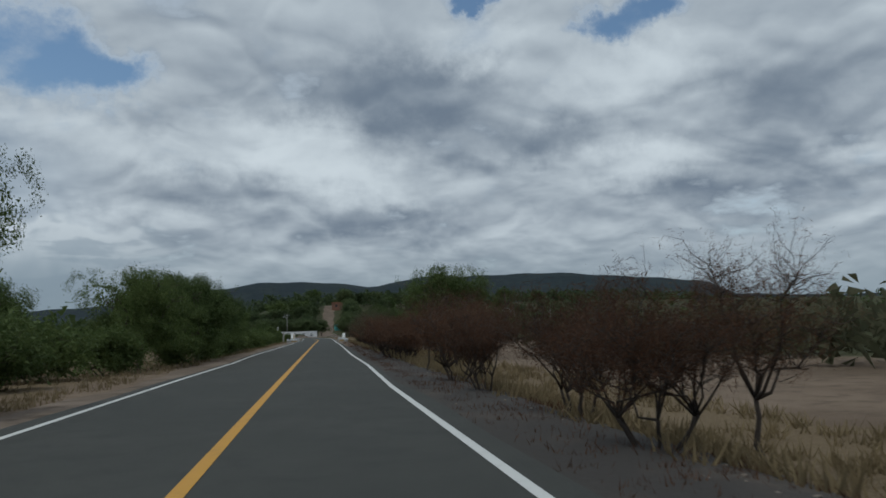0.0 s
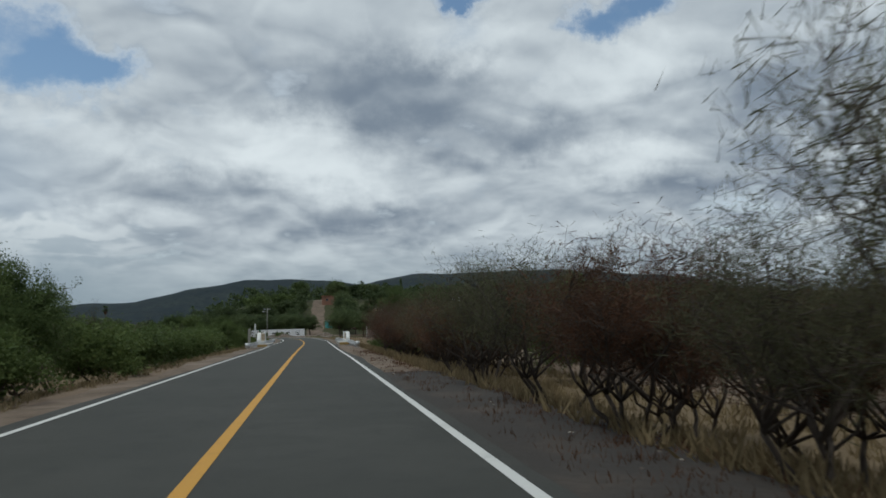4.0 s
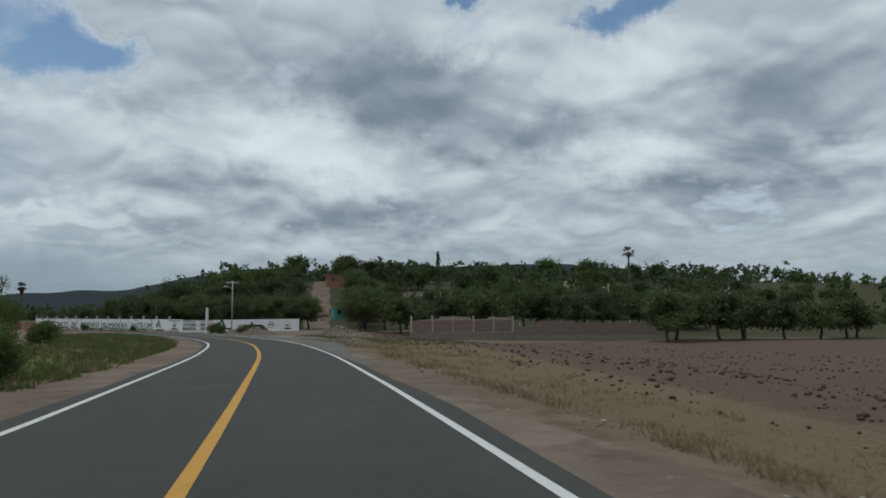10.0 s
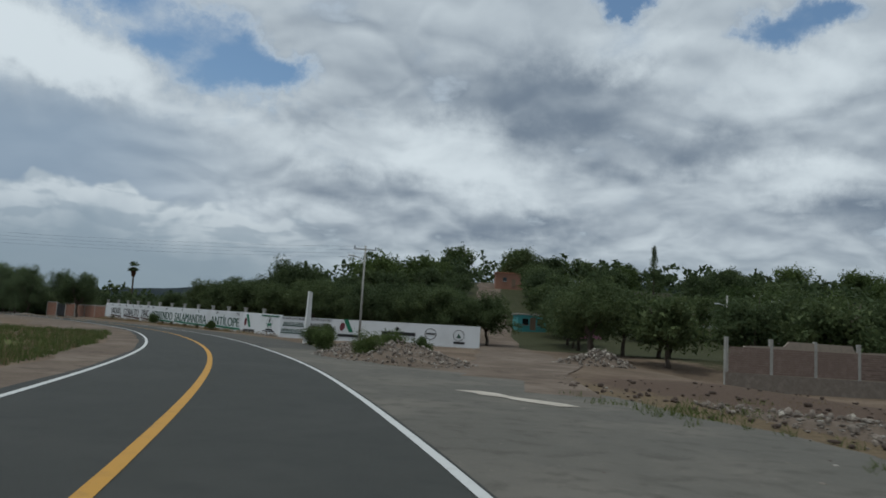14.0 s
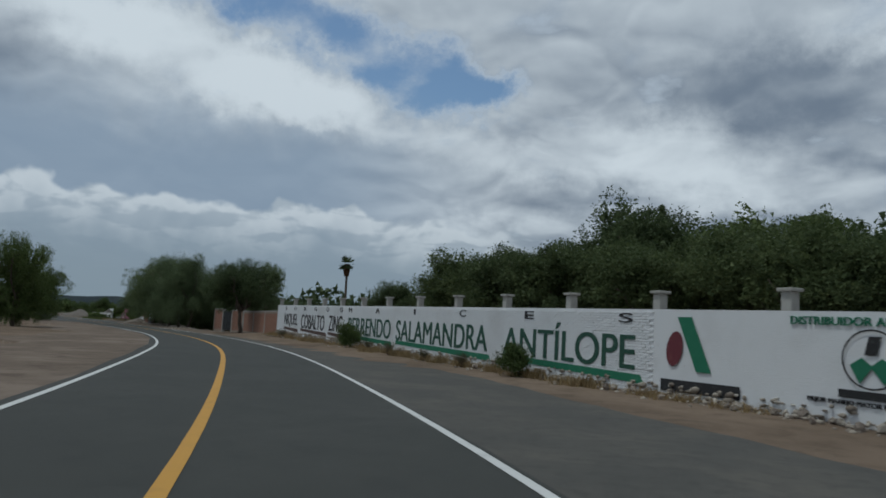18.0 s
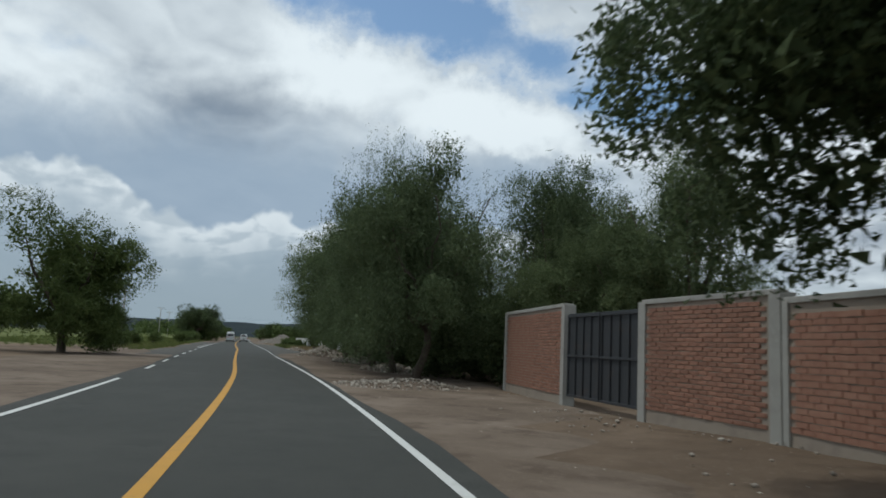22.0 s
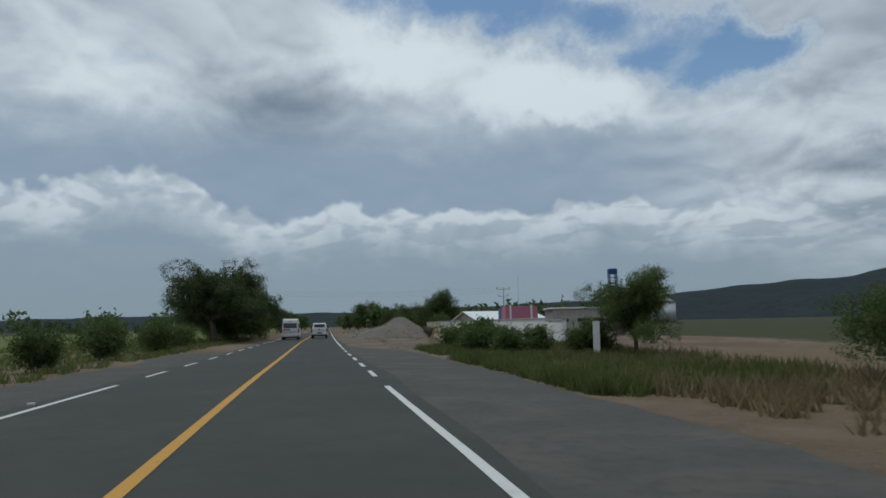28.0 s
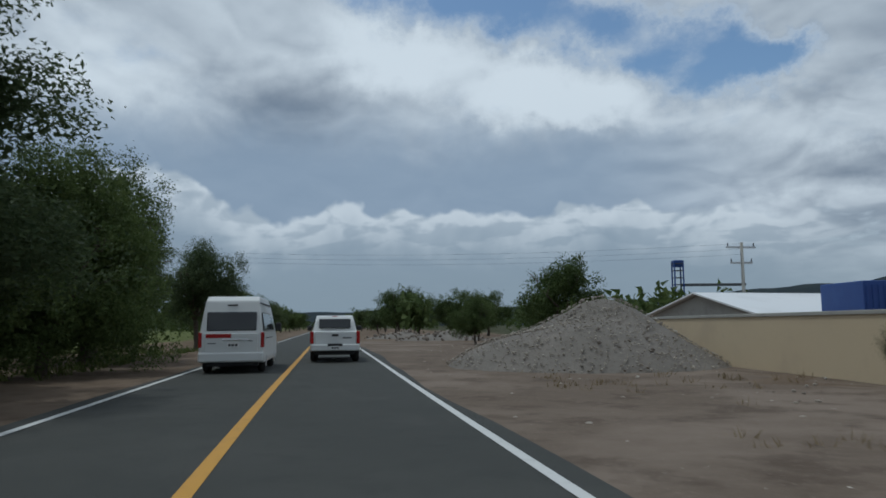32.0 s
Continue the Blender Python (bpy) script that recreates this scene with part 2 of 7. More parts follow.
M = {
    "asphalt": material("asphalt", (0.046, 0.047, 0.042), 0.85, [(0.35, (0.058, 0.058, 0.052), 0.4, 0.7, 0.8), (1.6, (0.036, 0.037, 0.034), 0.45, 0.75, 0.7), (60, (0.08, 0.078, 0.072), 0.55, 0.75, 0.6)], 0.35, 70, spec=0.3),
    "brick_old": material("weathered_brick", (0.19, 0.135, 0.11), 0.92, [(2, (0.25, 0.19, 0.16), 0.45, 0.7, 0.7), (9, (0.12, 0.09, 0.075), 0.52, 0.72, 0.6)], 0.4, 30, vary=0.2),
    "clod": material("ploughed_clod", (0.095, 0.066, 0.05), 0.95, [(6, (0.14, 0.10, 0.075), 0.45, 0.7, 0.7)], 0.5, 12, vary=0.3),
    "old_asphalt": material("old_asphalt", (0.078, 0.075, 0.068), 0.9, [(0.5, (0.115, 0.105, 0.09), 0.4, 0.7, 0.8), (4, (0.06, 0.058, 0.053), 0.45, 0.7, 0.6), (50, (0.15, 0.14, 0.125), 0.55, 0.75, 0.5)], 0.4, 50, spec=0.2),
    "yellow": material("yellow_paint", (0.50, 0.26, 0.035), 0.75, [(3, (0.34, 0.19, 0.04), 0.5, 0.75, 0.6), (25, (0.16, 0.11, 0.05), 0.6, 0.75, 0.5)], 0.2, 60),
    "line": material("line_paint", (0.58, 0.58, 0.56), 0.75, [(3, (0.42, 0.42, 0.40), 0.5, 0.75, 0.6), (25, (0.16, 0.16, 0.15), 0.6, 0.75, 0.5)], 0.2, 60),
    "white": material("white_paint", (0.70, 0.70, 0.68), 0.8, [(0.6, (0.58, 0.57, 0.53), 0.45, 0.75, 0.7), (5, (0.45, 0.42, 0.37), 0.6, 0.8, 0.5)], 0.3, 20),
    "brick_white": material("whitewashed_brick", (0.72, 0.73, 0.74), 0.85, [(0.5, (0.60, 0.60, 0.60), 0.45, 0.75, 0.7), (6, (0.5, 0.46, 0.42), 0.62, 0.8, 0.5)], 0.35, 25, vary=0.06),
    "brick": material("clay_brick", (0.27, 0.135, 0.09), 0.9, [(4, (0.34, 0.19, 0.13), 0.45, 0.7, 0.7), (15, (0.18, 0.10, 0.07), 0.55, 0.75, 0.5)], 0.4, 30, vary=0.18),
    "mortar": material("mortar", (0.30, 0.25, 0.20), 0.95, [(3, (0.22, 0.18, 0.15), 0.45, 0.7, 0.6)], 0.4, 30),
    "concrete": material("concrete", (0.34, 0.33, 0.30), 0.9, [(1.2, (0.26, 0.25, 0.23), 0.45, 0.7, 0.7), (9, (0.42, 0.40, 0.37), 0.5, 0.75, 0.5)], 0.4, 25),
    "stone": material("rubble_stone", (0.20, 0.165, 0.135), 0.95, [(2, (0.28, 0.24, 0.2), 0.4, 0.7, 0.8), (9, (0.13, 0.105, 0.085), 0.5, 0.7, 0.6)], 0.5, 14, vary=0.3),
    "pale_stone": material("pale_stone", (0.34, 0.30, 0.25), 0.95, [(2, (0.46, 0.42, 0.36), 0.4, 0.7, 0.8), (9, (0.22, 0.19, 0.16), 0.5, 0.7, 0.6)], 0.5, 14, vary=0.3),
    "pale_dirt": material("pale_dirt", (0.128, 0.12, 0.104), 0.95, [(0.3, (0.17, 0.155, 0.132), 0.42, 0.66, 0.85), (2.0, (0.09, 0.083, 0.07), 0.48, 0.70, 0.7), (16, (0.27, 0.245, 0.21), 0.6, 0.75, 0.6)], 0.6, 12, spec=0.15),
    "gravel": material("gravel", (0.165, 0.148, 0.128), 0.95, [(0.7, (0.215, 0.19, 0.165), 0.4, 0.7, 0.7), (10, (0.14, 0.12, 0.10), 0.45, 0.7, 0.7)], 0.8, 6),
    "dirt": material("packed_dirt", (0.135, 0.103, 0.078), 0.95, [(0.22, (0.205, 0.162, 0.128), 0.42, 0.64, 0.9), (0.9, (0.085, 0.062, 0.046), 0.48, 0.68, 0.75), (3.5, (0.175, 0.135, 0.105), 0.5, 0.7, 0.6), (14, (0.25, 0.205, 0.165), 0.58, 0.75, 0.6), (40, (0.30, 0.26, 0.22), 0.64, 0.74, 0.5)], 0.6, 9, spec=0.15),
    "darksoil": material("charred_soil", (0.036, 0.030, 0.026), 0.95, [(0.5, (0.075, 0.058, 0.045), 0.45, 0.7, 0.8), (6, (0.03, 0.026, 0.023), 0.45, 0.7, 0.7), (20, (0.22, 0.18, 0.14), 0.66, 0.76, 0.6)], 0.7, 9),
    "bark": material("bark", (0.085, 0.066, 0.05), 0.95, [(5, (0.14, 0.115, 0.09), 0.45, 0.7, 0.7), (22, (0.045, 0.036, 0.03), 0.5, 0.7, 0.7)], 0.7, 25),
    "twig": material("dry_twig", (0.06, 0.046, 0.037), 0.95, [(3, (0.10, 0.078, 0.062), 0.45, 0.7, 0.7)], 0.4, 30, vary=0.2),
    "steel": material("galvanised_steel", (0.55, 0.56, 0.57), 0.48, [(2, (0.42, 0.43, 0.44), 0.45, 0.7, 0.7), (8, (0.3, 0.24, 0.18), 0.68, 0.8, 0.6)], 0.1, 30, metal=0.55),
    "black": material("black_paint", (0.02, 0.02, 0.022), 0.8, [(8, (0.07, 0.07, 0.07), 0.55, 0.75, 0.6)], 0.2, 40),
    "green": material("green_paint", (0.02, 0.16, 0.085), 0.8, [(5, (0.05, 0.22, 0.13), 0.5, 0.75, 0.6)], 0.2, 40),
    "dkgreen": material("dark_green_paint", (0.018, 0.07, 0.045), 0.8, [(6, (0.05, 0.11, 0.08), 0.5, 0.75, 0.6)], 0.2, 40),
    "rustdoor": material("dull_maroon_metal", (0.042, 0.022, 0.024), 0.7, [(5, (0.07, 0.035, 0.03), 0.5, 0.75, 0.6)], 0.25, 30),
    "plaster_old": material("crumbling_plaster", (0.36, 0.28, 0.23), 0.9, [(3, (0.24, 0.13, 0.09), 0.5, 0.62, 0.8), (12, (0.45, 0.38, 0.33), 0.5, 0.75, 0.5)], 0.5, 25),
    "maroon": material("maroon_paint", (0.13, 0.025, 0.035), 0.8, [(6, (0.2, 0.06, 0.06), 0.5, 0.75, 0.5)], 0.2, 40),
    "umber": material("umber_paint", (0.085, 0.05, 0.04), 0.8, [(5, (0.15, 0.10, 0.08), 0.5, 0.75, 0.6)], 0.2, 40),
    "grey": material("grey_paint", (0.12, 0.125, 0.135), 0.85, [(1, (0.09, 0.092, 0.1), 0.45, 0.7, 0.7)], 0.3, 25),
    "carwhite": material("car_white", (0.62, 0.63, 0.62), 0.32, [(0.8, (0.56, 0.56, 0.54), 0.5, 0.8, 0.6)]),
    "glass": material("dark_glass", (0.012, 0.014, 0.016), 0.06, spec=0.6),
    "rubber": material("rubber", (0.018, 0.018, 0.018), 0.9, [(10, (0.05, 0.045, 0.04), 0.5, 0.75, 0.5)]),
    "plastic": material("black_plastic", (0.022, 0.022, 0.024), 0.55),
    "redlamp": material("red_lamp", (0.32, 0.012, 0.012), 0.2),
    "chrome": material("chrome", (0.75, 0.75, 0.76), 0.18, metal=1.0),
    "blue": material("blue_sheet", (0.03, 0.075, 0.27), 0.6, [(1, (0.04, 0.1, 0.32), 0.45, 0.7, 0.7)], 0.2, 10),
    "pink": material("pink_paint", (0.42, 0.16, 0.24), 0.85, [(0.5, (0.47, 0.2, 0.28), 0.45, 0.7, 0.7)], 0.2, 15),
    "tin": material("white_sheet", (0.72, 0.73, 0.74), 0.5, [(0.5, (0.62, 0.62, 0.62), 0.45, 0.7, 0.6)], 0.1, 20),
    "ochre": material("ochre_wall", (0.52, 0.42, 0.28), 0.9, [(0.5, (0.44, 0.35, 0.24), 0.45, 0.7, 0.7), (5, (0.35, 0.28, 0.2), 0.6, 0.8, 0.5)], 0.3, 20),
    "timber": material("timber", (0.19, 0.135, 0.09), 0.9, [(3, (0.13, 0.09, 0.06), 0.45, 0.7, 0.7)], 0.4, 30),
    "ironblack": material("painted_iron", (0.03, 0.032, 0.036), 0.6, [(2, (0.07, 0.05, 0.04), 0.55, 0.75, 0.6)], 0.15, 20),
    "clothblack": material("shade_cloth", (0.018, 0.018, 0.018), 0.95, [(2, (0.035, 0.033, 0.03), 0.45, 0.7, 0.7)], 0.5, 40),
    "teal": material("teal_wall", (0.08, 0.30, 0.30), 0.85, [(1, (0.1, 0.36, 0.34), 0.45, 0.7, 0.6)], 0.2, 20),
    "tile_roof": material("clay_roof", (0.36, 0.15, 0.09), 0.9, [(2, (0.28, 0.12, 0.08), 0.45, 0.7, 0.6)], 0.4, 12),
    "straw": leaf_material("dry_straw", (0.24, 0.18, 0.10), (0.36, 0.28, 0.16), 0.9),
    "weed": leaf_material("green_weed", (0.09, 0.13, 0.04), (0.17, 0.18, 0.07), 0.8),
    "leaf": leaf_material("mesquite_leaf", (0.072, 0.108, 0.036), (0.14, 0.18, 0.064)),
    "leaf_dark": leaf_material("dark_leaf", (0.068, 0.098, 0.044), (0.135, 0.168, 0.074)),
    "leaf_pepper": leaf_material("pepper_leaf", (0.10, 0.14, 0.066), (0.185, 0.225, 0.115)),
    "leaf_dry": leaf_material("withered_leaf", (0.09, 0.05, 0.034), (0.17, 0.09, 0.055), 0.9),
    "leaf_sparse": leaf_material("greyish_leaf", (0.10, 0.105, 0.06), (0.15, 0.14, 0.085), 0.9),
    "agave": material("agave_leaf", (0.10, 0.14, 0.09), 0.6, [(3, (0.16, 0.19, 0.12), 0.45, 0.7, 0.6)]),
}


# ---- building helpers ----
def part(name, bm, mat, parent=None, label="", smooth=False):
    """Links a bmesh, or a mesh, as one object under its parent."""
    if isinstance(bm, bmesh.types.BMesh):
        me = bpy.data.meshes.new(name)
        bm.to_mesh(me)
        bm.free()
    else:
        me = bm
    if mat is not None:
        me.materials.clear()
        me.materials.append(M[mat] if isinstance(mat, str) else mat)
    if smooth:
        me.polygons.foreach_set("use_smooth", [True] * len(me.polygons))
    ob = new(name, me)
    if parent is not None:
        ob.parent = parent
    if label:
        ob["label"] = label
    return ob


def solid(name, verts, faces):
    me = bpy.data.meshes.new(name)
    me.from_pydata([tuple(v) for v in verts], [], faces)
    me.update()
    return me


def thing(name, m=None, label="", category="", group="", kind=""):
    ob = new(name)
    ob.empty_display_size = 0.2
    if m is not None:
        ob.matrix_world = m
    return tagged(ob, label, category, group, kind)


def box(bm, size, at=(0, 0, 0), turn=None, bevel=0.0):
    """A box of that size, centred at a place, with its edges bevelled."""
    m = Matrix.Translation(at) @ (turn or Matrix()) @ Matrix.Diagonal((*size, 1))
    made = bmesh.ops.create_cube(bm, size=1, matrix=m)["verts"]
    if bevel:
        edges = list({e for v in made for e in v.link_edges})
        bmesh.ops.bevel(bm, geom=edges, offset=bevel, segments=2, affect="EDGES", profile=0.5)
    return bm


def boxed(size, at=(0, 0, 0), turn=None, bevel=0.0):
    return box(bmesh.new(), size, at, turn, bevel)


def tube(points, radii, sides=6):
    """Vertices and faces of a tapered tube along points."""
    verts, faces = [], []
    points = [Vector(p) for p in points]
    for i, p in enumerate(points):
        way = (points[min(i + 1, len(points) - 1)] - points[max(i - 1, 0)])
        if way.length < 1e-6:
            way = Vector((0, 0, 1))
        way.normalize()
        side = way.cross(Vector((0.31, 0.95, 0.05))).normalized()
        other = way.cross(side)
        for j in range(sides):
            a = 2 * math.pi * j / sides
            verts.append(p + (side * math.cos(a) + other * math.sin(a)) * radii[i])
    for i in range(len(points) - 1):
        for j in range(sides):
            a, b = i * sides + j, i * sides + (j + 1) % sides
            faces.append((a, b, b + sides, a + sides))
    faces.append(tuple(range(sides))[::-1])
    faces.append(tuple(range(len(verts) - sides, len(verts))))
    return verts, faces


def joined(pieces):
    verts, faces = [], []
    for v, f in pieces:
        n = len(verts)
        verts += v
        faces += [tuple(i + n for i in face) for face in f]
    return verts, faces


def prism(outline, y0, y1):
    """A bmesh from an outline of (x, z), drawn out along y."""
    bm = bmesh.new()
    a = [bm.verts.new((x, y0, z)) for x, z in outline]
    b = [bm.verts.new((x, y1, z)) for x, z in outline]
    n = len(outline)
    bm.faces.new(a)
    bm.faces.new(b[::-1])
    for i in range(n):
        bm.faces.new((a[(i + 1) % n], a[i], b[i], b[(i + 1) % n]))
    bmesh.ops.recalc_face_normals(bm, faces=bm.faces[:])
    return bm


# ---- the road's line ----
KNOTS = [
    (-2.60, 0.0), (-2.58, 18.0), (-2.54, 36.0), (-2.49, 54.0), (-2.44, 72.0), (-2.40, 90.0), (-2.30, 108.0), (-2.18, 126.0), (-2.34, 144.0), (-2.91, 161.9),
    (-3.85, 179.9), (-5.9, 197.8), (-9.84, 215.39), (-15.17, 232.51), (-22.07, 249.22), (-30.2, 265.2), (-39.9, 280.4), (-50.4, 295.0), (-62.3, 308.5),
    (-75.25, 320.95), (-88.71, 332.89), (-102.64, 344.37), (-116.49, 355.82), (-130.3, 367.3), (-144.31, 378.59), (-158.33, 389.96), (-172.2, 401.4), (-186.08, 412.83)]
_k = np.array([(-2.64, -18.0 * j) for j in range(8, 0, -1)] + KNOTS + [(-186.08 - 13.87 * j + 0.10 * max(0, j - 1), 412.83 + 11.46 * j + 0.12 * max(0, j - 1)) for j in range(1, 40)])
_u = np.arange(len(_k)) - 8.0
_g = np.gradient(_k, axis=0)
_f = np.arange(-8, len(_k) - 9, 1 / 36)
_i = np.clip(np.floor(_f).astype(int) + 8, 0, len(_k) - 2)
_w = (_f + 8 - _i)[:, None]
LINE = (2 * _w**3 - 3 * _w**2 + 1) * _k[_i] + (_w**3 - 2 * _w**2 + _w) * _g[_i] + (3 * _w**2 - 2 * _w**3) * _k[_i + 1] + (_w**3 - _w**2) * _g[_i + 1]
_d = np.hypot(*np.diff(LINE, axis=0).T)
ALONG = np.concatenate([[0], np.cumsum(_d)])
ALONG -= ALONG[np.argmin(np.hypot(LINE[:, 0] + 2.6, LINE[:, 1]))]
HEAD = np.unwrap(np.arctan2(-np.gradient(LINE[:, 0]), np.gradient(LINE[:, 1])))


def heading(s):
    return float(np.interp(s, ALONG, HEAD))


def at(s, d, z=0.0):
    """The place s metres along the road and d metres to the right of its yellow line."""
    h = heading(s)
    return Vector((float(np.interp(s, ALONG, LINE[:, 0])) + d * math.cos(h), float(np.interp(s, ALONG, LINE[:, 1])) + d * math.sin(h), z))


def stand(s, d, z=0.0, turn=0.0):
    """A pose on the road's line, its y axis along the road."""
    p = at(s, d, z)
    return pose(p.x, p.y, p.z, 0, 0, math.degrees(heading(s)) + turn)


def strip(name, s0, s1, left, right, z, step=3.0, thick=0.0):
    """A band of surface that follows the road from s0 to s1; left and right: metres, or functions of s."""
    n = max(2, int((s1 - s0) / step) + 1)
    verts, faces = [], []
    cols = 2
    for i in range(n):
        s = s0 + (s1 - s0) * i / (n - 1)
        a = left(s) if callable(left) else left
        b = right(s) if callable(right) else right
        for c in range(cols):
            verts.append(at(s, a + (b - a) * c / (cols - 1), z))
    for i in range(n - 1):
        for c in range(cols - 1):
            a = i * cols + c
            faces.append((a, a + 1, a + cols + 1, a + cols))
    return solid(name, verts, faces)


def step_up(x, lo, hi):
    t = np.clip((x - lo) / (hi - lo), 0, 1)
    return t * t * (3 - 2 * t)


# ---- ground ----
def off_road(x, y):
    """Arc length and signed distance of points from the road's line."""
    near = LINE[::12]
    sn, hn = ALONG[::12], HEAD[::12]
    d2 = (x[:, None] - near[None, :, 0]) ** 2 + (y[:, None] - near[None, :, 1]) ** 2
    i = d2.argmin(1)
    ex, ey = x - near[i, 0], y - near[i, 1]
    c, s = np.cos(hn[i]), np.sin(hn[i])
    return sn[i] + (-ex * s + ey * c), ex * c + ey * s


def land(x, y, s, d):
    """Height of the ground."""
    z = np.full_like(x, -0.06)
    bump = np.sin(x * 0.21 + 1.3 * np.sin(y * 0.17)) * np.cos(y * 0.19 + 0.7 * np.sin(x * 0.23))
    away = step_up(np.abs(d), 6, 16)
    z += 0.10 * bump * away
    z -= 0.75 * step_up(d, 4.6, 8.5) * (1 - step_up(s, 150, 190)) * step_up(s, -400, -200)
    z -= 0.6 * step_up(-d, 4.8, 9.0) * (1 - step_up(s, 150, 185)) * step_up(s, 20, 70)
    stream = np.exp(-(((s - 126.5) / 5.5) ** 2))
    z -= 2.0 * stream * step_up(np.abs(d), 4.0, 6.2)
    rise = step_up(y, 292, 430) * step_up(x, -75, -20) * (1 - step_up(np.hypot(x - 60, y - 420), 300, 900))
    z += 17.0 * rise * step_up(d, 14, 40)
    z += 0.45 * step_up(d, 5.2, 7.5) * step_up(s, 285, 320) * (1 - step_up(s, 330, 356)) * (1 - step_up(d, 30, 60))
    z -= 1.6 * step_up(d, 12, 30) * step_up(s, 130, 160) * (1 - step_up(y, 264, 284)) * step_up(x, 4, 15)
    return z


def axis_steps(lo, hi, fine, far):
    a = list(np.arange(lo, hi + 0.1, fine))
    w, p = fine, lo
    out = []
    while p > -far:
        w *= 1.35
        p -= w
        out.append(p)
    a = out[::-1] + a
    w, p = fine, hi
    while p < far:
        w *= 1.35
        p += w
        a.append(p)
    return np.array(a)


gx, gy = axis_steps(-330, 130, 2.5, 4700), axis_steps(-40, 560, 2.5, 4700)
mx, my = np.meshgrid(gx, gy)
fx, fy = mx.ravel(), my.ravel()
gs, gd = np.empty_like(fx), np.empty_like(fx)
for c in range(0, len(fx), 20000):
    gs[c:c + 20000], gd[c:c + 20000] = off_road(fx[c:c + 20000], fy[c:c + 20000])
fz = land(fx, fy, gs, gd)
nx, ny = len(gx), len(gy)
idx = np.arange(nx * ny).reshape(ny, nx)
quads = np.stack([idx[:-1, :-1], idx[:-1, 1:], idx[1:, 1:], idx[1:, :-1]], -1).reshape(-1, 4)
me = bpy.data.meshes.new("ground")
me.vertices.add(nx * ny)
me.vertices.foreach_set("co", np.stack([fx, fy, fz], -1).ravel().astype(np.float32))
me.loops.add(quads.size)
me.loops.foreach_set("vertex_index", quads.ravel().astype(np.int32))
me.polygons.add(len(quads))
me.polygons.foreach_set("loop_start", np.arange(0, quads.size, 4, dtype=np.int32))
me.update(calc_edges=True)
me.polygons.foreach_set("use_smooth", [True] * len(quads))
# what grows on it: red for green grass, green for dry grass, blue for ploughed soil
wob = np.sin(fx * 0.11 + 2 * np.sin(fy * 0.07)) * 3
green = 0.85 * step_up(-gd + wob * 0.6, 9, 15) * step_up(gs, 385, 410) + 0.6 * step_up(-gd, 4.5, 6) * step_up(gs, 140, 150) * (1 - step_up(gs, 235, 262)) * (1 - step_up(-gd, 12, 16))
green += 0.35 * step_up(np.abs(gd), 40, 90) * (1 - step_up(gs, 100, 380) * step_up(gd, 0, 1))
dry = 0.8 * step_up(gd + wob * 0.2, 4.5, 6) * (1 - step_up(gd, 11, 14)) * (1 - step_up(gs, 228, 240)) + 0.7 * step_up(-gd, 4.2, 6) * (1 - step_up(gs, 250, 270)) + 0.5 * step_up(-gd, 6, 10) * step_up(gs, 395, 410)
dry += 0.6 * step_up(gd, 6, 8) * step_up(gs, 430, 440) * (1 - step_up(gs, 462, 472))
plough = step_up(gd + wob * 0.3, 9, 12) * (1 - step_up(gs, 222, 238)) * step_up(gs, 100, 128) * (1 - step_up(gd, 85, 110)) + 0.6 * step_up(-gd, 14, 18) * step_up(gs, 130, 150) * (1 - step_up(gs, 190, 215))
scrub = step_up(np.abs(gd) + wob, 20, 40) * (1 - plough.clip(0, 1)) * (1 - step_up(gs, 375, 400) * step_up(-gd, 0, 1) * (1 - step_up(-gd, 120, 160)))
scrub *= 1 - step_up(gd, 0, 1) * step_up(gs, 222, 236) * (1 - step_up(gs, 262, 280)) * (1 - step_up(gd, 40, 60))
cols = np.stack([green, dry, plough, scrub], -1).clip(0, 1)
attr = me.color_attributes.new("cover", "FLOAT_COLOR", "POINT")
attr.data.foreach_set("color", cols.ravel().astype(np.float32))


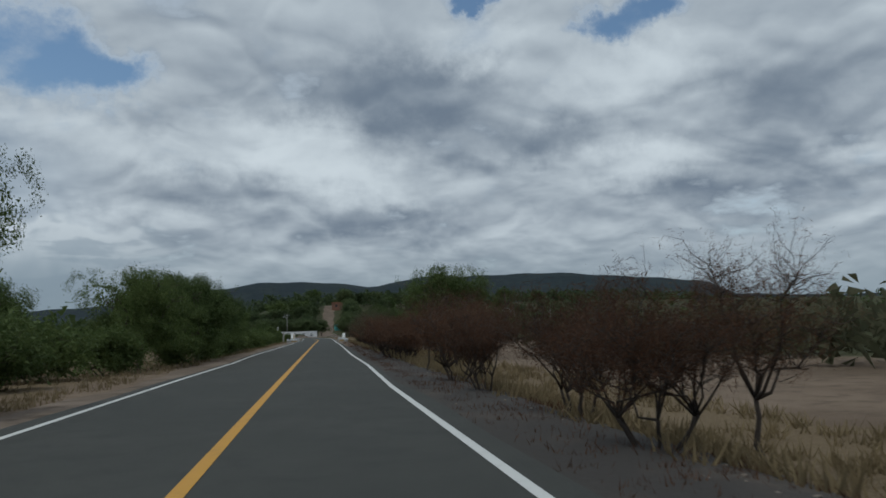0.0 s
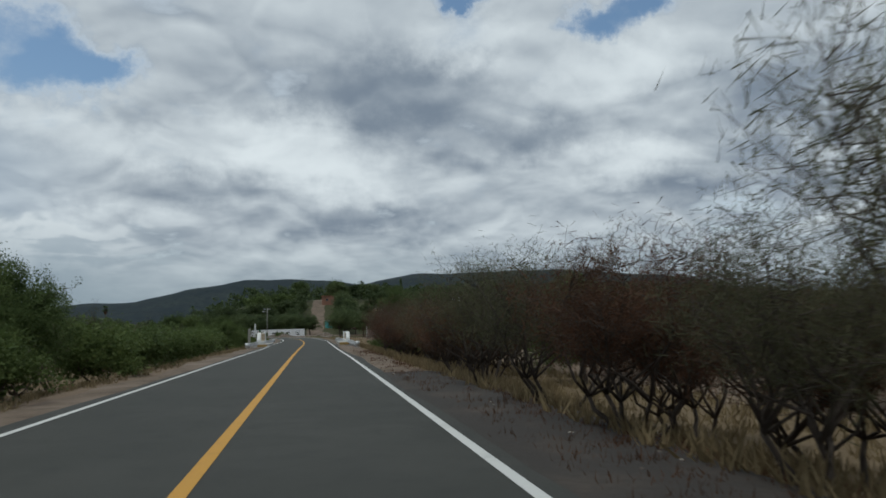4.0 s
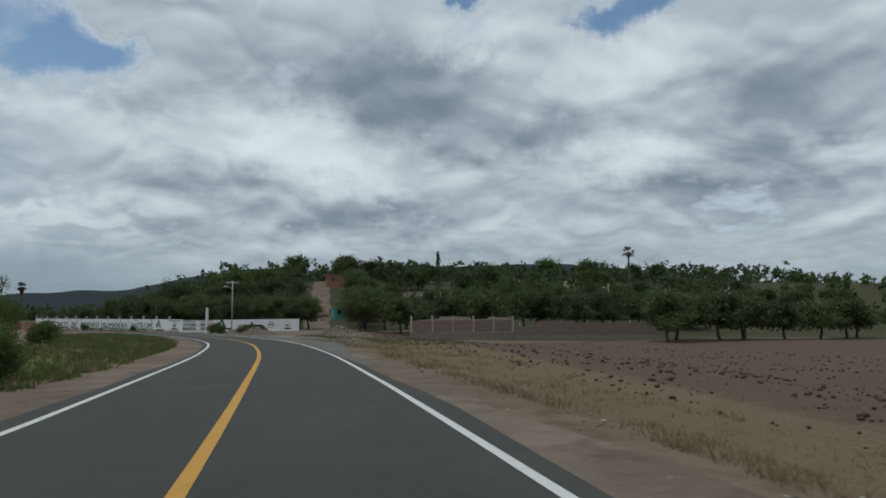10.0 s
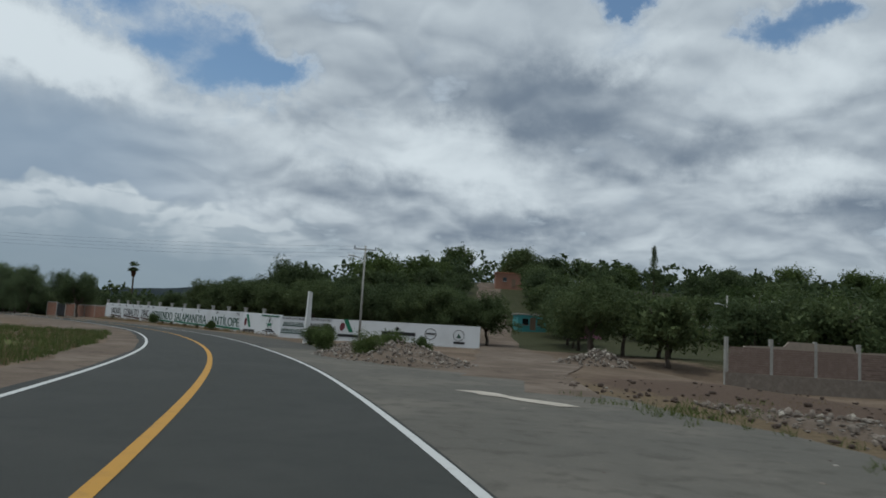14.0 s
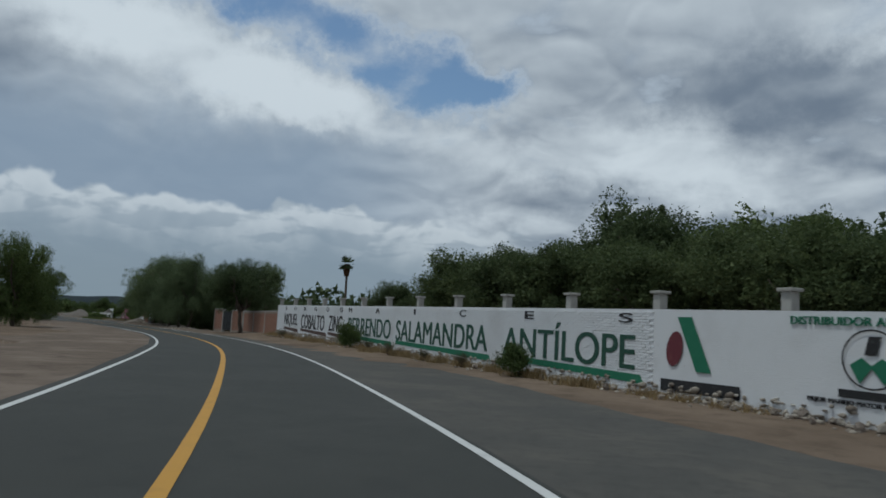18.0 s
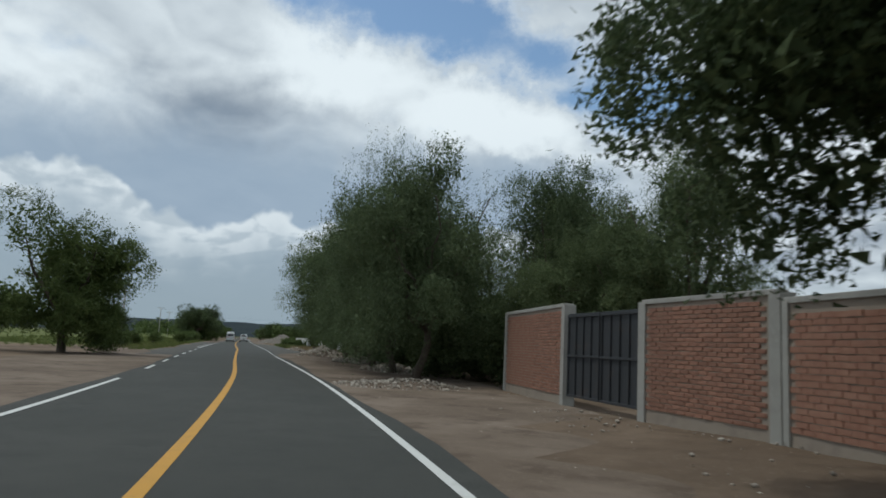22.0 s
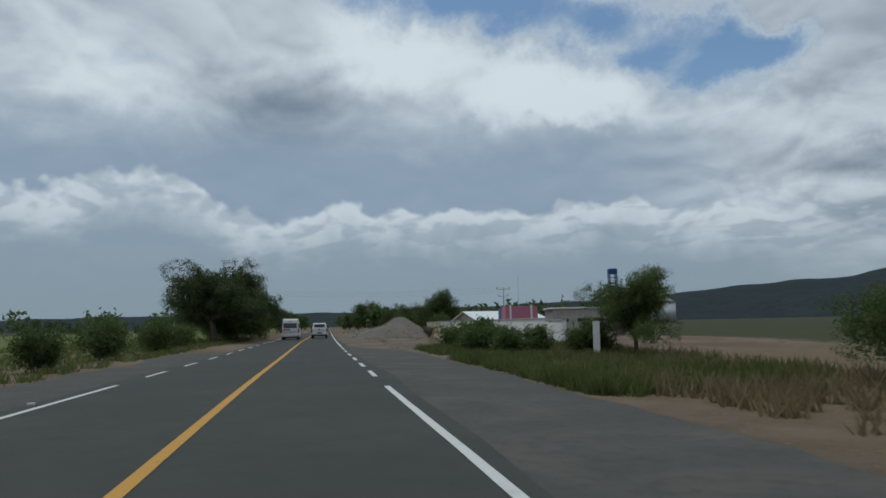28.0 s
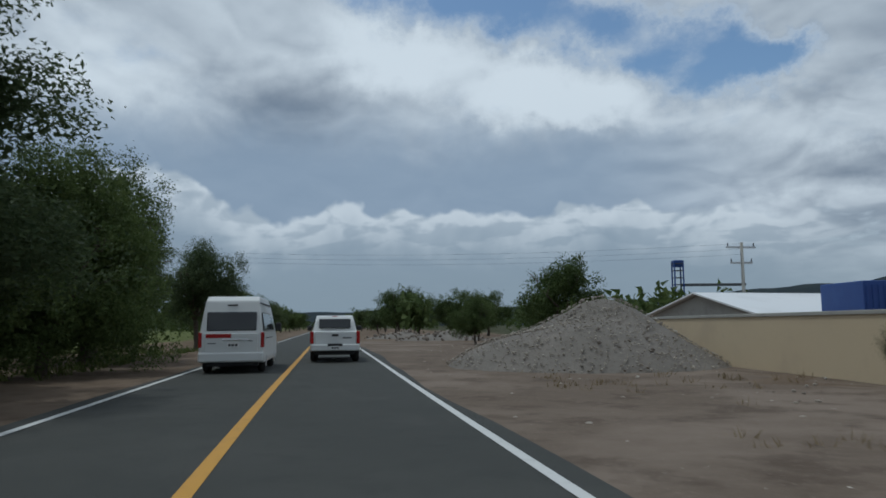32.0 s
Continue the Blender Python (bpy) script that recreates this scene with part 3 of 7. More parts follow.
def ground_material():
    m = bpy.data.materials.new("earth")
    m.use_nodes = True
    q = Nodes(m.node_tree)
    at_ = q.add("ShaderNodeTexCoord").outputs["Object"]
    a = q.n.new("ShaderNodeAttribute")
    a.attribute_name = "cover"
    sep = q.n.new("ShaderNodeSeparateColor")
    q.link(a.outputs["Color"], sep.inputs[0])
    big, mid, tiny = q.noise(at_, 0.12, 5.0, 0.6, 0.3), q.noise(at_, 1.1, 6.0, 0.65, 0.3), q.noise(at_, 11.0, 5.0, 0.7)
    soil = q.mix(q.smooth(big, 0.35, 0.65), (0.13, 0.095, 0.068, 1), (0.20, 0.15, 0.11, 1))
    soil = q.mix(q.smooth(mid, 0.45, 0.7, 0.0, 0.7), soil, (0.095, 0.07, 0.05, 1))
    soil = q.mix(q.smooth(tiny, 0.58, 0.72, 0.0, 0.6), soil, (0.27, 0.23, 0.19, 1))
    rough_edge = q.math("MULTIPLY", q.math("SUBTRACT", mid, 0.5), 1.1)

    def layer(base, channel, one, two):
        f = q.smooth(q.math("ADD", channel, rough_edge), 0.35, 0.65)
        return q.mix(q.math("MULTIPLY", f, 0.92), base, q.mix(q.smooth(tiny, 0.35, 0.65), (*one, 1), (*two, 1)))

    col = layer(soil, sep.outputs[2], (0.085, 0.058, 0.043), (0.125, 0.088, 0.066))
    col = layer(col, sep.outputs[1], (0.115, 0.083, 0.05), (0.185, 0.14, 0.085))
    col = layer(col, sep.outputs[0], (0.075, 0.10, 0.03), (0.15, 0.17, 0.055))
    col = layer(col, a.outputs["Alpha"], (0.03, 0.04, 0.018), (0.066, 0.068, 0.034))
    s = q.add("ShaderNodeBsdfPrincipled", Roughness=0.95)
    s.inputs["Specular IOR Level"].default_value = 0.1
    q.link(col, s.inputs["Base Color"])
    b = q.add("ShaderNodeBump", Strength=0.8, Distance=0.08)
    q.link(q.math("ADD", mid, q.math("MULTIPLY", tiny, 0.5)), b.inputs["Height"])
    q.link(b.outputs[0], s.inputs["Normal"])
    q.link(s.outputs[0], q.add("ShaderNodeOutputMaterial").inputs[0])
    return m


me.materials.append(ground_material())
ground = tagged(new("ground", me), "dry brown earth with grass, ploughed soil and a green field", "ground", kind="structure")


def ground_z(p):
    x, y = np.array([float(p[0])]), np.array([float(p[1])])
    s, d = off_road(x, y)
    return float(land(x, y, s, d)[0])


# ---- road ----
RIGHT_LINE = [(0, 3.08), (18, 2.94), (30, 3.05), (44, 2.92), (87, 3.0), (106, 2.83), (131, 2.74), (142, 2.98), (161, 3.08), (194, 3.0), (212, 3.15), (226, 3.14), (240, 3.0), (276, 3.22), (291, 3.25), (309, 3.03), (324, 3.04), (342, 2.9), (363, 2.84), (377, 2.92), (393, 2.84), (410, 3.03), (441, 3.25), (455, 3.24), (472, 3.12), (500, 3.2), (540, 3.15)]
LEFT_LINE = [(0, -3.12), (25, -3.14), (36, -3.02), (48, -3.22), (60, -3.15), (95, -3.0), (110, -2.92), (126, -3.18), (142, -2.95), (155, -2.56), (190, -2.58), (220, -2.53), (236, -2.45), (282, -2.63), (298, -2.76), (330, -2.64), (350, -2.9), (367, -3.16), (390, -3.4), (417, -3.65), (430, -3.42), (452, -3.2), (475, -3.1), (492, -3.0), (504, -2.9), (540, -3.0)]


def lane_edge(s):
    """Distance of the white edge line from the yellow line."""
    return float(np.interp(s, [q[0] for q in RIGHT_LINE], [q[1] for q in RIGHT_LINE]))


def lane_edge_left(s):
    return float(np.interp(s, [q[0] for q in LEFT_LINE], [q[1] for q in LEFT_LINE]))


def left_edge(s):
    return lane_edge_left(s) - 0.34 - 0.10 * math.sin(s * 0.13) - 0.05 * math.sin(s * 0.61)


def right_edge(s):
    side = 0.34 - 0.2 * float(step_up(s, 176, 190)) * (1 - float(step_up(s, 330, 345)))      # narrower where the shoulder is made up
    return lane_edge(s) + side + 0.25 * (side - 0.1) * (2 * math.sin(s * 0.17) + math.sin(s * 0.53))


def shoulder_edge(s):
    wide = float(np.interp(s, (176, 196, 235, 255, 290, 310, 330, 350), (0.35, 2.4, 2.6, 4.3, 4.0, 2.4, 1.0, 0.35))) + 3.0 * float(step_up(s, 398, 412)) * (1 - float(step_up(s, 470, 484)))
    return 3.1 + wide + 0.12 * math.sin(s * 0.17) + 0.08 * math.sin(s * 0.53) + 0.05 * math.sin(s * 1.7) + 0.04 * math.sin(s * 2.9 + 1)


road = tagged(part("road", strip("road", -120, 1000, left_edge, right_edge, 0.0), "asphalt"), "two-lane dark grey asphalt country road", "road", kind="structure")

# ---- road markings ----
def paint(name, s0, s1, d, wide, mat, label):
    return tagged(part(name, strip(name, s0, s1, lambda s: (d(s) if callable(d) else d) - wide / 2, lambda s: (d(s) if callable(d) else d) + wide / 2, 0.006, 2.0), mat), label, "road marking", kind="structure")


paint("yellow_line", -120, 1000, 0.05, 0.16, "yellow", "worn solid yellow centre line")
paint("edge_line_right", -120, 392.5, lane_edge, 0.13, "line", "solid white edge line")
paint("edge_line_right_far", 481, 1000, lane_edge, 0.13, "line", "solid white edge line")
paint("edge_line_left", -120, 358, lane_edge_left, 0.13, "line", "solid white edge line")
paint("edge_line_left_far", 499, 1000, lane_edge_left, 0.13, "line", "solid white edge line")


def dashes(first, last, period, length, d):
    s, parts = first, None
    while s < last:
        name = "lane_dash"
        ob = tagged(part(name, strip(name, s, s + length, lambda q: (d(q) if callable(d) else d) - 0.065, lambda q: (d(q) if callable(d) else d) + 0.065, 0.006, 1.0), "line"), "white edge dash at the turning area", "road marking", "edge dashes", "structure")
        s += period


dashes(394.5, 420, 4.7, 2.5, lane_edge)
paint("edge_line_right_mid", 422.6, 449.5, lane_edge, 0.13, "line", "solid white edge line")
dashes(452.7, 479, 4.75, 2.5, lane_edge)
dashes(364.4, 406, 7.55, 3.4, lane_edge_left)
paint("edge_line_left_mid", 410.5, 452.5, lane_edge_left, 0.13, "line", "solid white edge line")
dashes(455.5, 500, 5.8, 2.7, lane_edge_left)
stud = None
for i in range(17):
    q = stand(416 + 2.0 * i, lane_edge_left(416 + 2.0 * i) - 0.32, 0.0)
    if stud is None:
        stud = thing("road_stud", q, "small white raised road stud beside the edge line", "road stud", "road studs")
        part("body", boxed((0.13, 0.10, 0.05), (0, 0, 0.022), bevel=0.012), "line", stud)
    else:
        copy_thing(stud, q).matrix_world = q

# aprons of dirt beside the road
def apron(name, s0, s1, left, right, mat, label, z=-0.02, sink=True):
    """A band of soil that lies on the ground and sinks into it at its outer edge."""
    n, cols = max(2, int((s1 - s0) / (2.0 if sink else 0.8)) + 1), 7
    verts, faces = [], []
    for i in range(n):
        s = s0 + (s1 - s0) * i / (n - 1)
        a, b = left(s) if callable(left) else left, right(s) if callable(right) else right
        for c in range(cols):
            p = at(s, a + (b - a) * c / (cols - 1))
            g = ground_z(p)
            outer = (c == 0 and abs(a) > abs(b)) or (c == cols - 1 and abs(b) > abs(a)) or i in (0, n - 1)
            verts.append((p.x, p.y, g - 0.06 if outer and sink else min(z, g + 0.06 + z)))
        if i:
            faces += [((i - 1) * cols + c, (i - 1) * cols + c + 1, i * cols + c + 1, i * cols + c) for c in range(cols - 1)]
    return tagged(part(name, solid(name, verts, faces), mat, smooth=True), label, "ground", kind="structure")


def ragged(base, amp, k):
    return lambda s: base + amp * (math.sin(s * 0.31 * k) + 0.6 * math.sin(s * 0.83 * k + 1.0))


apron("shoulder_left_dirt", 262, 408, ragged(-9.5, 1.2, 0.7), -2.7, "dirt", "bare dirt lay-by beside the road", -0.012)
apron("shoulder_right_dirt", 318, 430, 3.0, ragged(10.0, 0.7, 0.9), "dirt", "bare dirt verge in front of the walls", -0.012)
apron("yard_dirt", 462, 560, 3.0, ragged(15.5, 1.0, 0.4), "dirt", "bare dirt yard beside the road", -0.016)
apron("junction_shoulder", 168, 246, 2.9, lambda s: shoulder_edge(s) + 0.5, "pale_dirt", "pale gravelly shoulder at the junction", -0.007, False)
apron("side_shoulder", 244, 335, 2.9, lambda s: shoulder_edge(s) + 0.5, "old_asphalt", "worn pale asphalt shoulder", -0.006, False)
apron("turning_area_left", 384, 476, ragged(-6.0, 0.3, 0.8), -2.9, "old_asphalt", "worn pale asphalt lay-by", -0.005, False)
apron("turning_area", 396, 486, 2.9, lambda s: shoulder_edge(s) + 0.1, "old_asphalt", "worn pale asphalt turning area", -0.004, False)
# the right verge is darker here than further on
apron("verge_burnt", -60, 76, 3.2, ragged(6.3, 0.5, 1.0), "darksoil", "dark verge below the thorn bushes", -0.03)
apron("verge_right", 72, 184, 3.2, ragged(4.7, 0.25, 1.0), "dirt", "narrow dirt verge", -0.025)
apron("junction_dirt", 184, 252, 3.0, lambda s: 5.4 + 5.5 * float(step_up(s, 198, 216)) * (1 - float(step_up(s, 226, 236))) + 0.3 * math.sin(s), "pale_dirt", "bare pale dirt where the lane meets the road", -0.014)
apron("verge_left", -60, 262, ragged(-4.7, 0.3, 1.1), -2.7, "dirt", "narrow dirt verge", -0.025)

# dirt lane that climbs between the trees to the village
def lane_strip(name, pts, wide, mat, label):
    verts, faces = [], []
    for i, (x, y) in enumerate(pts):
        a, b = pts[max(i - 1, 0)], pts[min(i + 1, len(pts) - 1)]
        t = Vector((b[0] - a[0], b[1] - a[1], 0)).normalized()
        n = Vector((t.y, -t.x, 0))
        for c in (-1, -0.33, 0.33, 1):
            p = Vector((x, y, 0)) + n * c * wide / 2 * (1 + 0.12 * math.sin(i * 1.7 + c))
            verts.append((p.x, p.y, max(ground_z(p), -0.05) + 0.035))
        if i:
            for c in range(3):
                q = (i - 1) * 4 + c
                faces.append((q, q + 1, q + 5, q + 4))
    return tagged(part(name, solid(name, verts, faces), mat), label, "dirt road", kind="structure")


lane = [(-2.2 + 0.1375 * i - 3.0 * (1 - float(step_up(i, 0, 5))), 223 + 5.5 * i) for i in range(38)]
lane_strip("dirt_lane", lane, 5.6, "dirt", "pale dirt lane climbing towards the village")

# ---- trees and bushes ----
def leaves(rng, centres, per, spread, size, droop=0.0, thin=0.42):
    """Small pointed leaf blades scattered round the centres, as one mesh's vertices and faces."""
    n = len(centres) * per
    c = np.repeat(np.asarray(centres), per, axis=0) + rng.normal(0, 1, (n, 3)) * spread
    a = rng.normal(0, 1, (n, 3))
    a[:, 2] -= droop
    a /= np.linalg.norm(a, axis=1)[:, None]
    b = np.cross(a, rng.normal(0, 1, (n, 3)))
    b /= np.linalg.norm(b, axis=1)[:, None] + 1e-9
    long = size * rng.uniform(0.7, 1.35, (n, 1))
    v = np.stack([c - a * long - b * long * thin, c - a * long + b * long * thin, c + a * long], 1).reshape(-1, 3)
    return v, np.arange(n * 3).reshape(-1, 3)


def quick(name, v, f):
    me = bpy.data.meshes.new(name)
    me.vertices.add(len(v))
    me.vertices.foreach_set("co", np.asarray(v, np.float32).ravel())
    me.loops.add(f.size)
    me.loops.foreach_set("vertex_index", f.ravel().astype(np.int32))
    me.polygons.add(len(f))
    me.polygons.foreach_set("loop_start", np.arange(0, f.size, f.shape[1], dtype=np.int32))
    me.update(calc_edges=True)
    return me


def bend(rng, a, b, n, sway):
    pts = []
    for i in range(n + 1):
        u = i / n
        p = a.lerp(b, u)
        if 0 < i < n:
            p += Vector(rng.normal(0, sway, 3))
        pts.append(p)
    return pts


def skeleton(rng, height, radius, fork, limbs, thick, twigs, flat=0.55, stems=1, lean=0.1, reach=(0.22, 0.5)):
    """Limbs of a broad tree: a list of tubes, and the twig tips where leaves sit."""
    wood, tips = [], []
    for k in range(stems):
        ang = rng.uniform(0, 6.28)
        foot = Vector((math.cos(ang), math.sin(ang), 0)) * (0.12 * radius * (stems > 1) * rng.uniform(0.3, 1.2))
        knee = foot + Vector((rng.normal(0, lean), rng.normal(0, lean), 1)) * fork + Vector((math.cos(ang), math.sin(ang), 0)) * (0.25 * radius * (stems > 1))
        wood.append(tube(bend(rng, foot - Vector((0, 0, 0.25)), knee, 4, 0.04 * fork), [thick * q for q in (1.25, 1.0, 0.9, 0.82, 0.75)], 7))
        for j in range(limbs):
            a = ang + 6.283 * (j + rng.uniform(-0.3, 0.3)) / limbs
            out = radius * rng.uniform(0.45, 0.85) * (0.75 if reach[1] < 0.3 else 1.0)
            top = fork + (height - fork) * rng.uniform(0.5, 0.92) * (0.85 if reach[1] < 0.3 else 1.0) * (1 - flat * 0.35 * out / radius)
            tip = Vector((math.cos(a) * out, math.sin(a) * out, top)) + foot
            limb = bend(rng, knee, tip, 5, 0.05 * radius)
            wood.append(tube(limb, [thick * q for q in (0.62, 0.5, 0.4, 0.3, 0.2, 0.1)], 5))
            for i in range(twigs):
                u = rng.uniform(0.3, 1.0)
                p = limb[min(int(u * 5), 4)].lerp(limb[min(int(u * 5) + 1, 5)], (u * 5) % 1)
                d = Vector(rng.normal(0, 1, 3))
                d.z = abs(d.z) * 0.7 + 0.1
                end = p + d.normalized() * radius * rng.uniform(*reach)
                twig = bend(rng, p, end, 3, 0.03 * radius)
                wood.append(tube(twig, [thick * 0.16, thick * 0.12, thick * 0.08, thick * 0.03], 3))
                tips += [twig[1], twig[2], twig[3], twig[2].lerp(twig[3], 0.5)]
    return wood, tips


def crown_shell(rng, height, radius, fork, n, flat, low=0.25):
    """Clump centres spread through a lumpy dome."""
    out = []
    lumps = [(rng.uniform(0, 6.28), rng.uniform(0.1, 0.74), rng.uniform(low, 0.88), rng.uniform(0.17, 0.36)) for _ in range(26)]
    while len(out) < n:
        a, r, h, s = lumps[rng.integers(len(lumps))]
        c = np.array([math.cos(a) * r * radius, math.sin(a) * r * radius, fork * 0.9 + (height - fork * 0.9) * h * (1 - flat * r * r)])
        p = rng.normal(0, 1, 3)
        p *= s * rng.uniform(0.6, 1.0) / np.linalg.norm(p)
        q = c + p * [radius, radius, (height - fork) * 0.62]
        if math.hypot(q[0], q[1]) < radius and q[2] > max(0.15, fork * (0.2 + 1.6 * low)) * (0.8 if low > 0.2 else 0.5) and q[2] < height:
            out.append(q)
    return out


def make_tree(name, label, seed, height, radius, fork, leaf="leaf", clumps=420, per=14, size=0.085, spread=0.16, limbs=5, thick=None, twigs=9, stems=1,
              flat=0.45, bare=False, droop=0.0, strands=0, category="tree", group="", lean=0.12, low=0.25, drop_to=0.4):
    rng = np.random.default_rng(seed)
    thick = thick or 0.028 * height
    wood, tips = skeleton(rng, height, radius, fork, limbs, thick, twigs, flat, stems, lean, (0.22, 0.5) if bare else (0.1, 0.26))
    ob = thing(name, None, label, category, group)
    n = 1 + stems if stems > 1 else 1
    part("trunk", solid("trunk", *joined(wood)), "twig" if bare else "bark", ob, smooth=True)
    centres = [tuple(t) for t in tips]
    if not bare:
        centres = centres[::2] + crown_shell(rng, height, radius, fork, clumps, flat, low)
    v, f = leaves(rng, centres, per, spread, size, droop, 0.05 if bare else 0.55)
    if not bare:
        heart = np.array([0, 0, fork * 0.5 + height * 0.35])
        inner = [heart + (np.array(q) - heart) * (0.76, 0.76, 0.8) for q in centres]
        v3, f3 = leaves(rng, inner, 7, spread * 1.4, max(0.085, size * 1.7), droop, 0.6)
        v, f = np.concatenate([v, v3]), np.concatenate([f, f3 + len(v)])
    if strands:
        hang = []
        for q in crown_shell(rng, height, radius, fork, strands, flat, low):
            long = rng.uniform(0.7, 2.1)
            sway = rng.normal(0, 0.12, 2)
            m = int(long / 0.11)
            for i in range(m):
                hang.append((q[0] + sway[0] * i / m + rng.normal(0, 0.03), q[1] + sway[1] * i / m + rng.normal(0, 0.03), max(q[2] - long * i / m, drop_to + 1.2 * math.hypot(q[0], q[1]) / radius)))
        v2, f2 = leaves(rng, hang, 3, 0.05, size * 1.05, 1.6, 0.28)
        f2 = f2 + len(v)
        v, f = np.concatenate([v, v2]), np.concatenate([f, f2])
    part("crown", quick("crown", v, f), leaf, ob)
    return ob


class Kind:
    """Some shapes of one species, fine ones for near the road and coarse ones for far off; plant() sets one down with its own size and turn."""

    def __init__(self, height, fine, coarse=(), near=15.0, far=()):
        self.near, self.far = near, list(far)
        self.height, self.fine, self.coarse, self.used = height, list(fine), list(coarse) or list(fine), set()
        self.rng = np.random.default_rng(int(height * 100) + len(self.fine))

    def plant(self, x, y, height, width=1.0, sink=0.0, turn=None, label=""):
        s, d = off_road(np.array([float(x)]), np.array([float(y)]))
        shapes = self.coarse if abs(d[0]) > self.near or s[0] > 560 else self.fine
        if self.far and abs(d[0]) > 42:
            shapes = self.far
        fresh = [o for o in shapes if o.name not in self.used]
        ob = fresh[0] if fresh else shapes[int(self.rng.integers(len(shapes)))]
        k = height / self.height
        t = self.rng.uniform(0, 360) if turn is None else turn
        m = pose(x, y, ground_z((x, y)) - sink, 0, 0, t) @ Matrix.Diagonal((k * width, k * width, k, 1))
        if ob.name in self.used:
            ob = copy_thing(ob, m)
            ob.matrix_world = m
        else:
            self.used.add(ob.name)
            ob.matrix_world = m
        if label:
            ob["label"] = label
        return ob


def several(n, seed, *a, **kw):
    return [make_tree(a[0], a[1], seed + i, *a[2:], **kw) for i in range(n)]


T1, T2 = "green mesquite tree with a broad airy crown", "dark green shade tree with a dense crown"
MESQUITE = Kind(6.0, several(4, 10, "mesquite_tree", T1, 6.0, 3.7, 1.3, clumps=1050, per=46, size=0.035, spread=0.12, limbs=6, twigs=10, group="roadside trees", low=0.08),
                several(3, 20, "mesquite_tree", T1, 6.0, 3.7, 1.3, clumps=620, per=18, size=0.068, spread=0.16, limbs=4, twigs=3, group="roadside trees", low=0.1),
                far=several(2, 25, "mesquite_tree", T1, 6.0, 3.7, 1.3, clumps=260, per=10, size=0.13, spread=0.25, limbs=4, twigs=1, group="roadside trees", low=0.1))
DARK = Kind(6.5, several(3, 30, "shade_tree", T2, 6.5, 3.8, 1.7, "leaf_dark", 950, 44, 0.039, 0.125, 6, twigs=6, group="shade trees", low=0.12),
            several(3, 40, "shade_tree", T2, 6.5, 3.8, 1.7, "leaf_dark", 620, 19, 0.070, 0.16, 4, twigs=2, group="shade trees", low=0.12),
            far=several(2, 45, "shade_tree", T2, 6.5, 3.8, 1.7, "leaf_dark", 260, 10, 0.13, 0.25, 4, twigs=1, group="shade trees", low=0.12))
SHRUB = Kind(2.4, several(4, 50, "green_shrub", "low green thorny shrub", 2.4, 1.9, 0.3, "leaf", 260, 17, 0.042, 0.15, 4, 0.035, 5, 3, 0.3, category="shrub", group="roadside shrubs", low=0.05),
             several(2, 60, "green_shrub", "low green thorny shrub", 2.4, 1.9, 0.3, "leaf", 170, 12, 0.07, 0.16, 4, 0.035, 3, 2, 0.3, category="shrub", group="roadside shrubs", low=0.05), 9.0)
BROWN = Kind(3.0, several(4, 70, "dry_thorn_bush", "leafless brown thorn bush with dense twigs", 3.0, 2.0, 0.55, "leaf_dry", 0, 5, 0.10, 0.11, 5, 0.045, 26, 5, 0.3, True, category="bush", group="dry thorn bushes"))
SPARSE = Kind(3.2, several(3, 90, "sparse_thorn_bush", "half-bare thorn bush with a few greyish leaves", 3.2, 2.0, 0.6, "leaf_sparse", 0, 6, 0.09, 0.13, 5, 0.04, 24, 4, 0.3, True, category="bush", group="half-bare bushes"))
BARE = Kind(4.0, several(2, 110, "bare_thorn_tree", "bare dark thorn tree with crooked branches", 4.0, 2.6, 1.2, "leaf_dry", 0, 9, 0.075, 0.10, 7, 0.075, 40, 1, 0.3, True, group="bare trees"))
PEPPER = Kind(9.0, several(3, 130, "pepper_tree", "large weeping pepper tree with hanging foliage", 9.0, 4.6, 1.7, "leaf_pepper", 1500, 38, 0.037, 0.14, 6, 0.17, 9, 1, 0.35, False, 0.9, 900, group="weeping trees", low=0.02))
PEPPER_HIGH = Kind(9.0, several(2, 140, "pepper_tree", "large weeping pepper tree with a bare trunk below its crown", 9.0, 4.6, 2.5, "leaf_pepper", 1500, 38, 0.037, 0.14, 6, 0.16, 9, 1, 0.3, False, 0.9, 1100, group="weeping trees", low=0.06, drop_to=1.0))
ROUND = Kind(6.0, several(2, 150, "round_tree", "round green tree leafy to the ground in the verge", 6.0, 3.4, 0.7, "leaf", 1200, 44, 0.036, 0.12, 6, twigs=8, group="round trees", low=0.0, flat=0.3))
UNDER = Kind(3.0, several(3, 160, "dark_shrub", "dense dark green shrub under the pepper trees", 3.0, 2.0, 0.3, "leaf_dark", 380, 26, 0.05, 0.14, 4, 0.04, 5, 3, 0.3, category="shrub", group="shrubs under the trees", low=0.02))

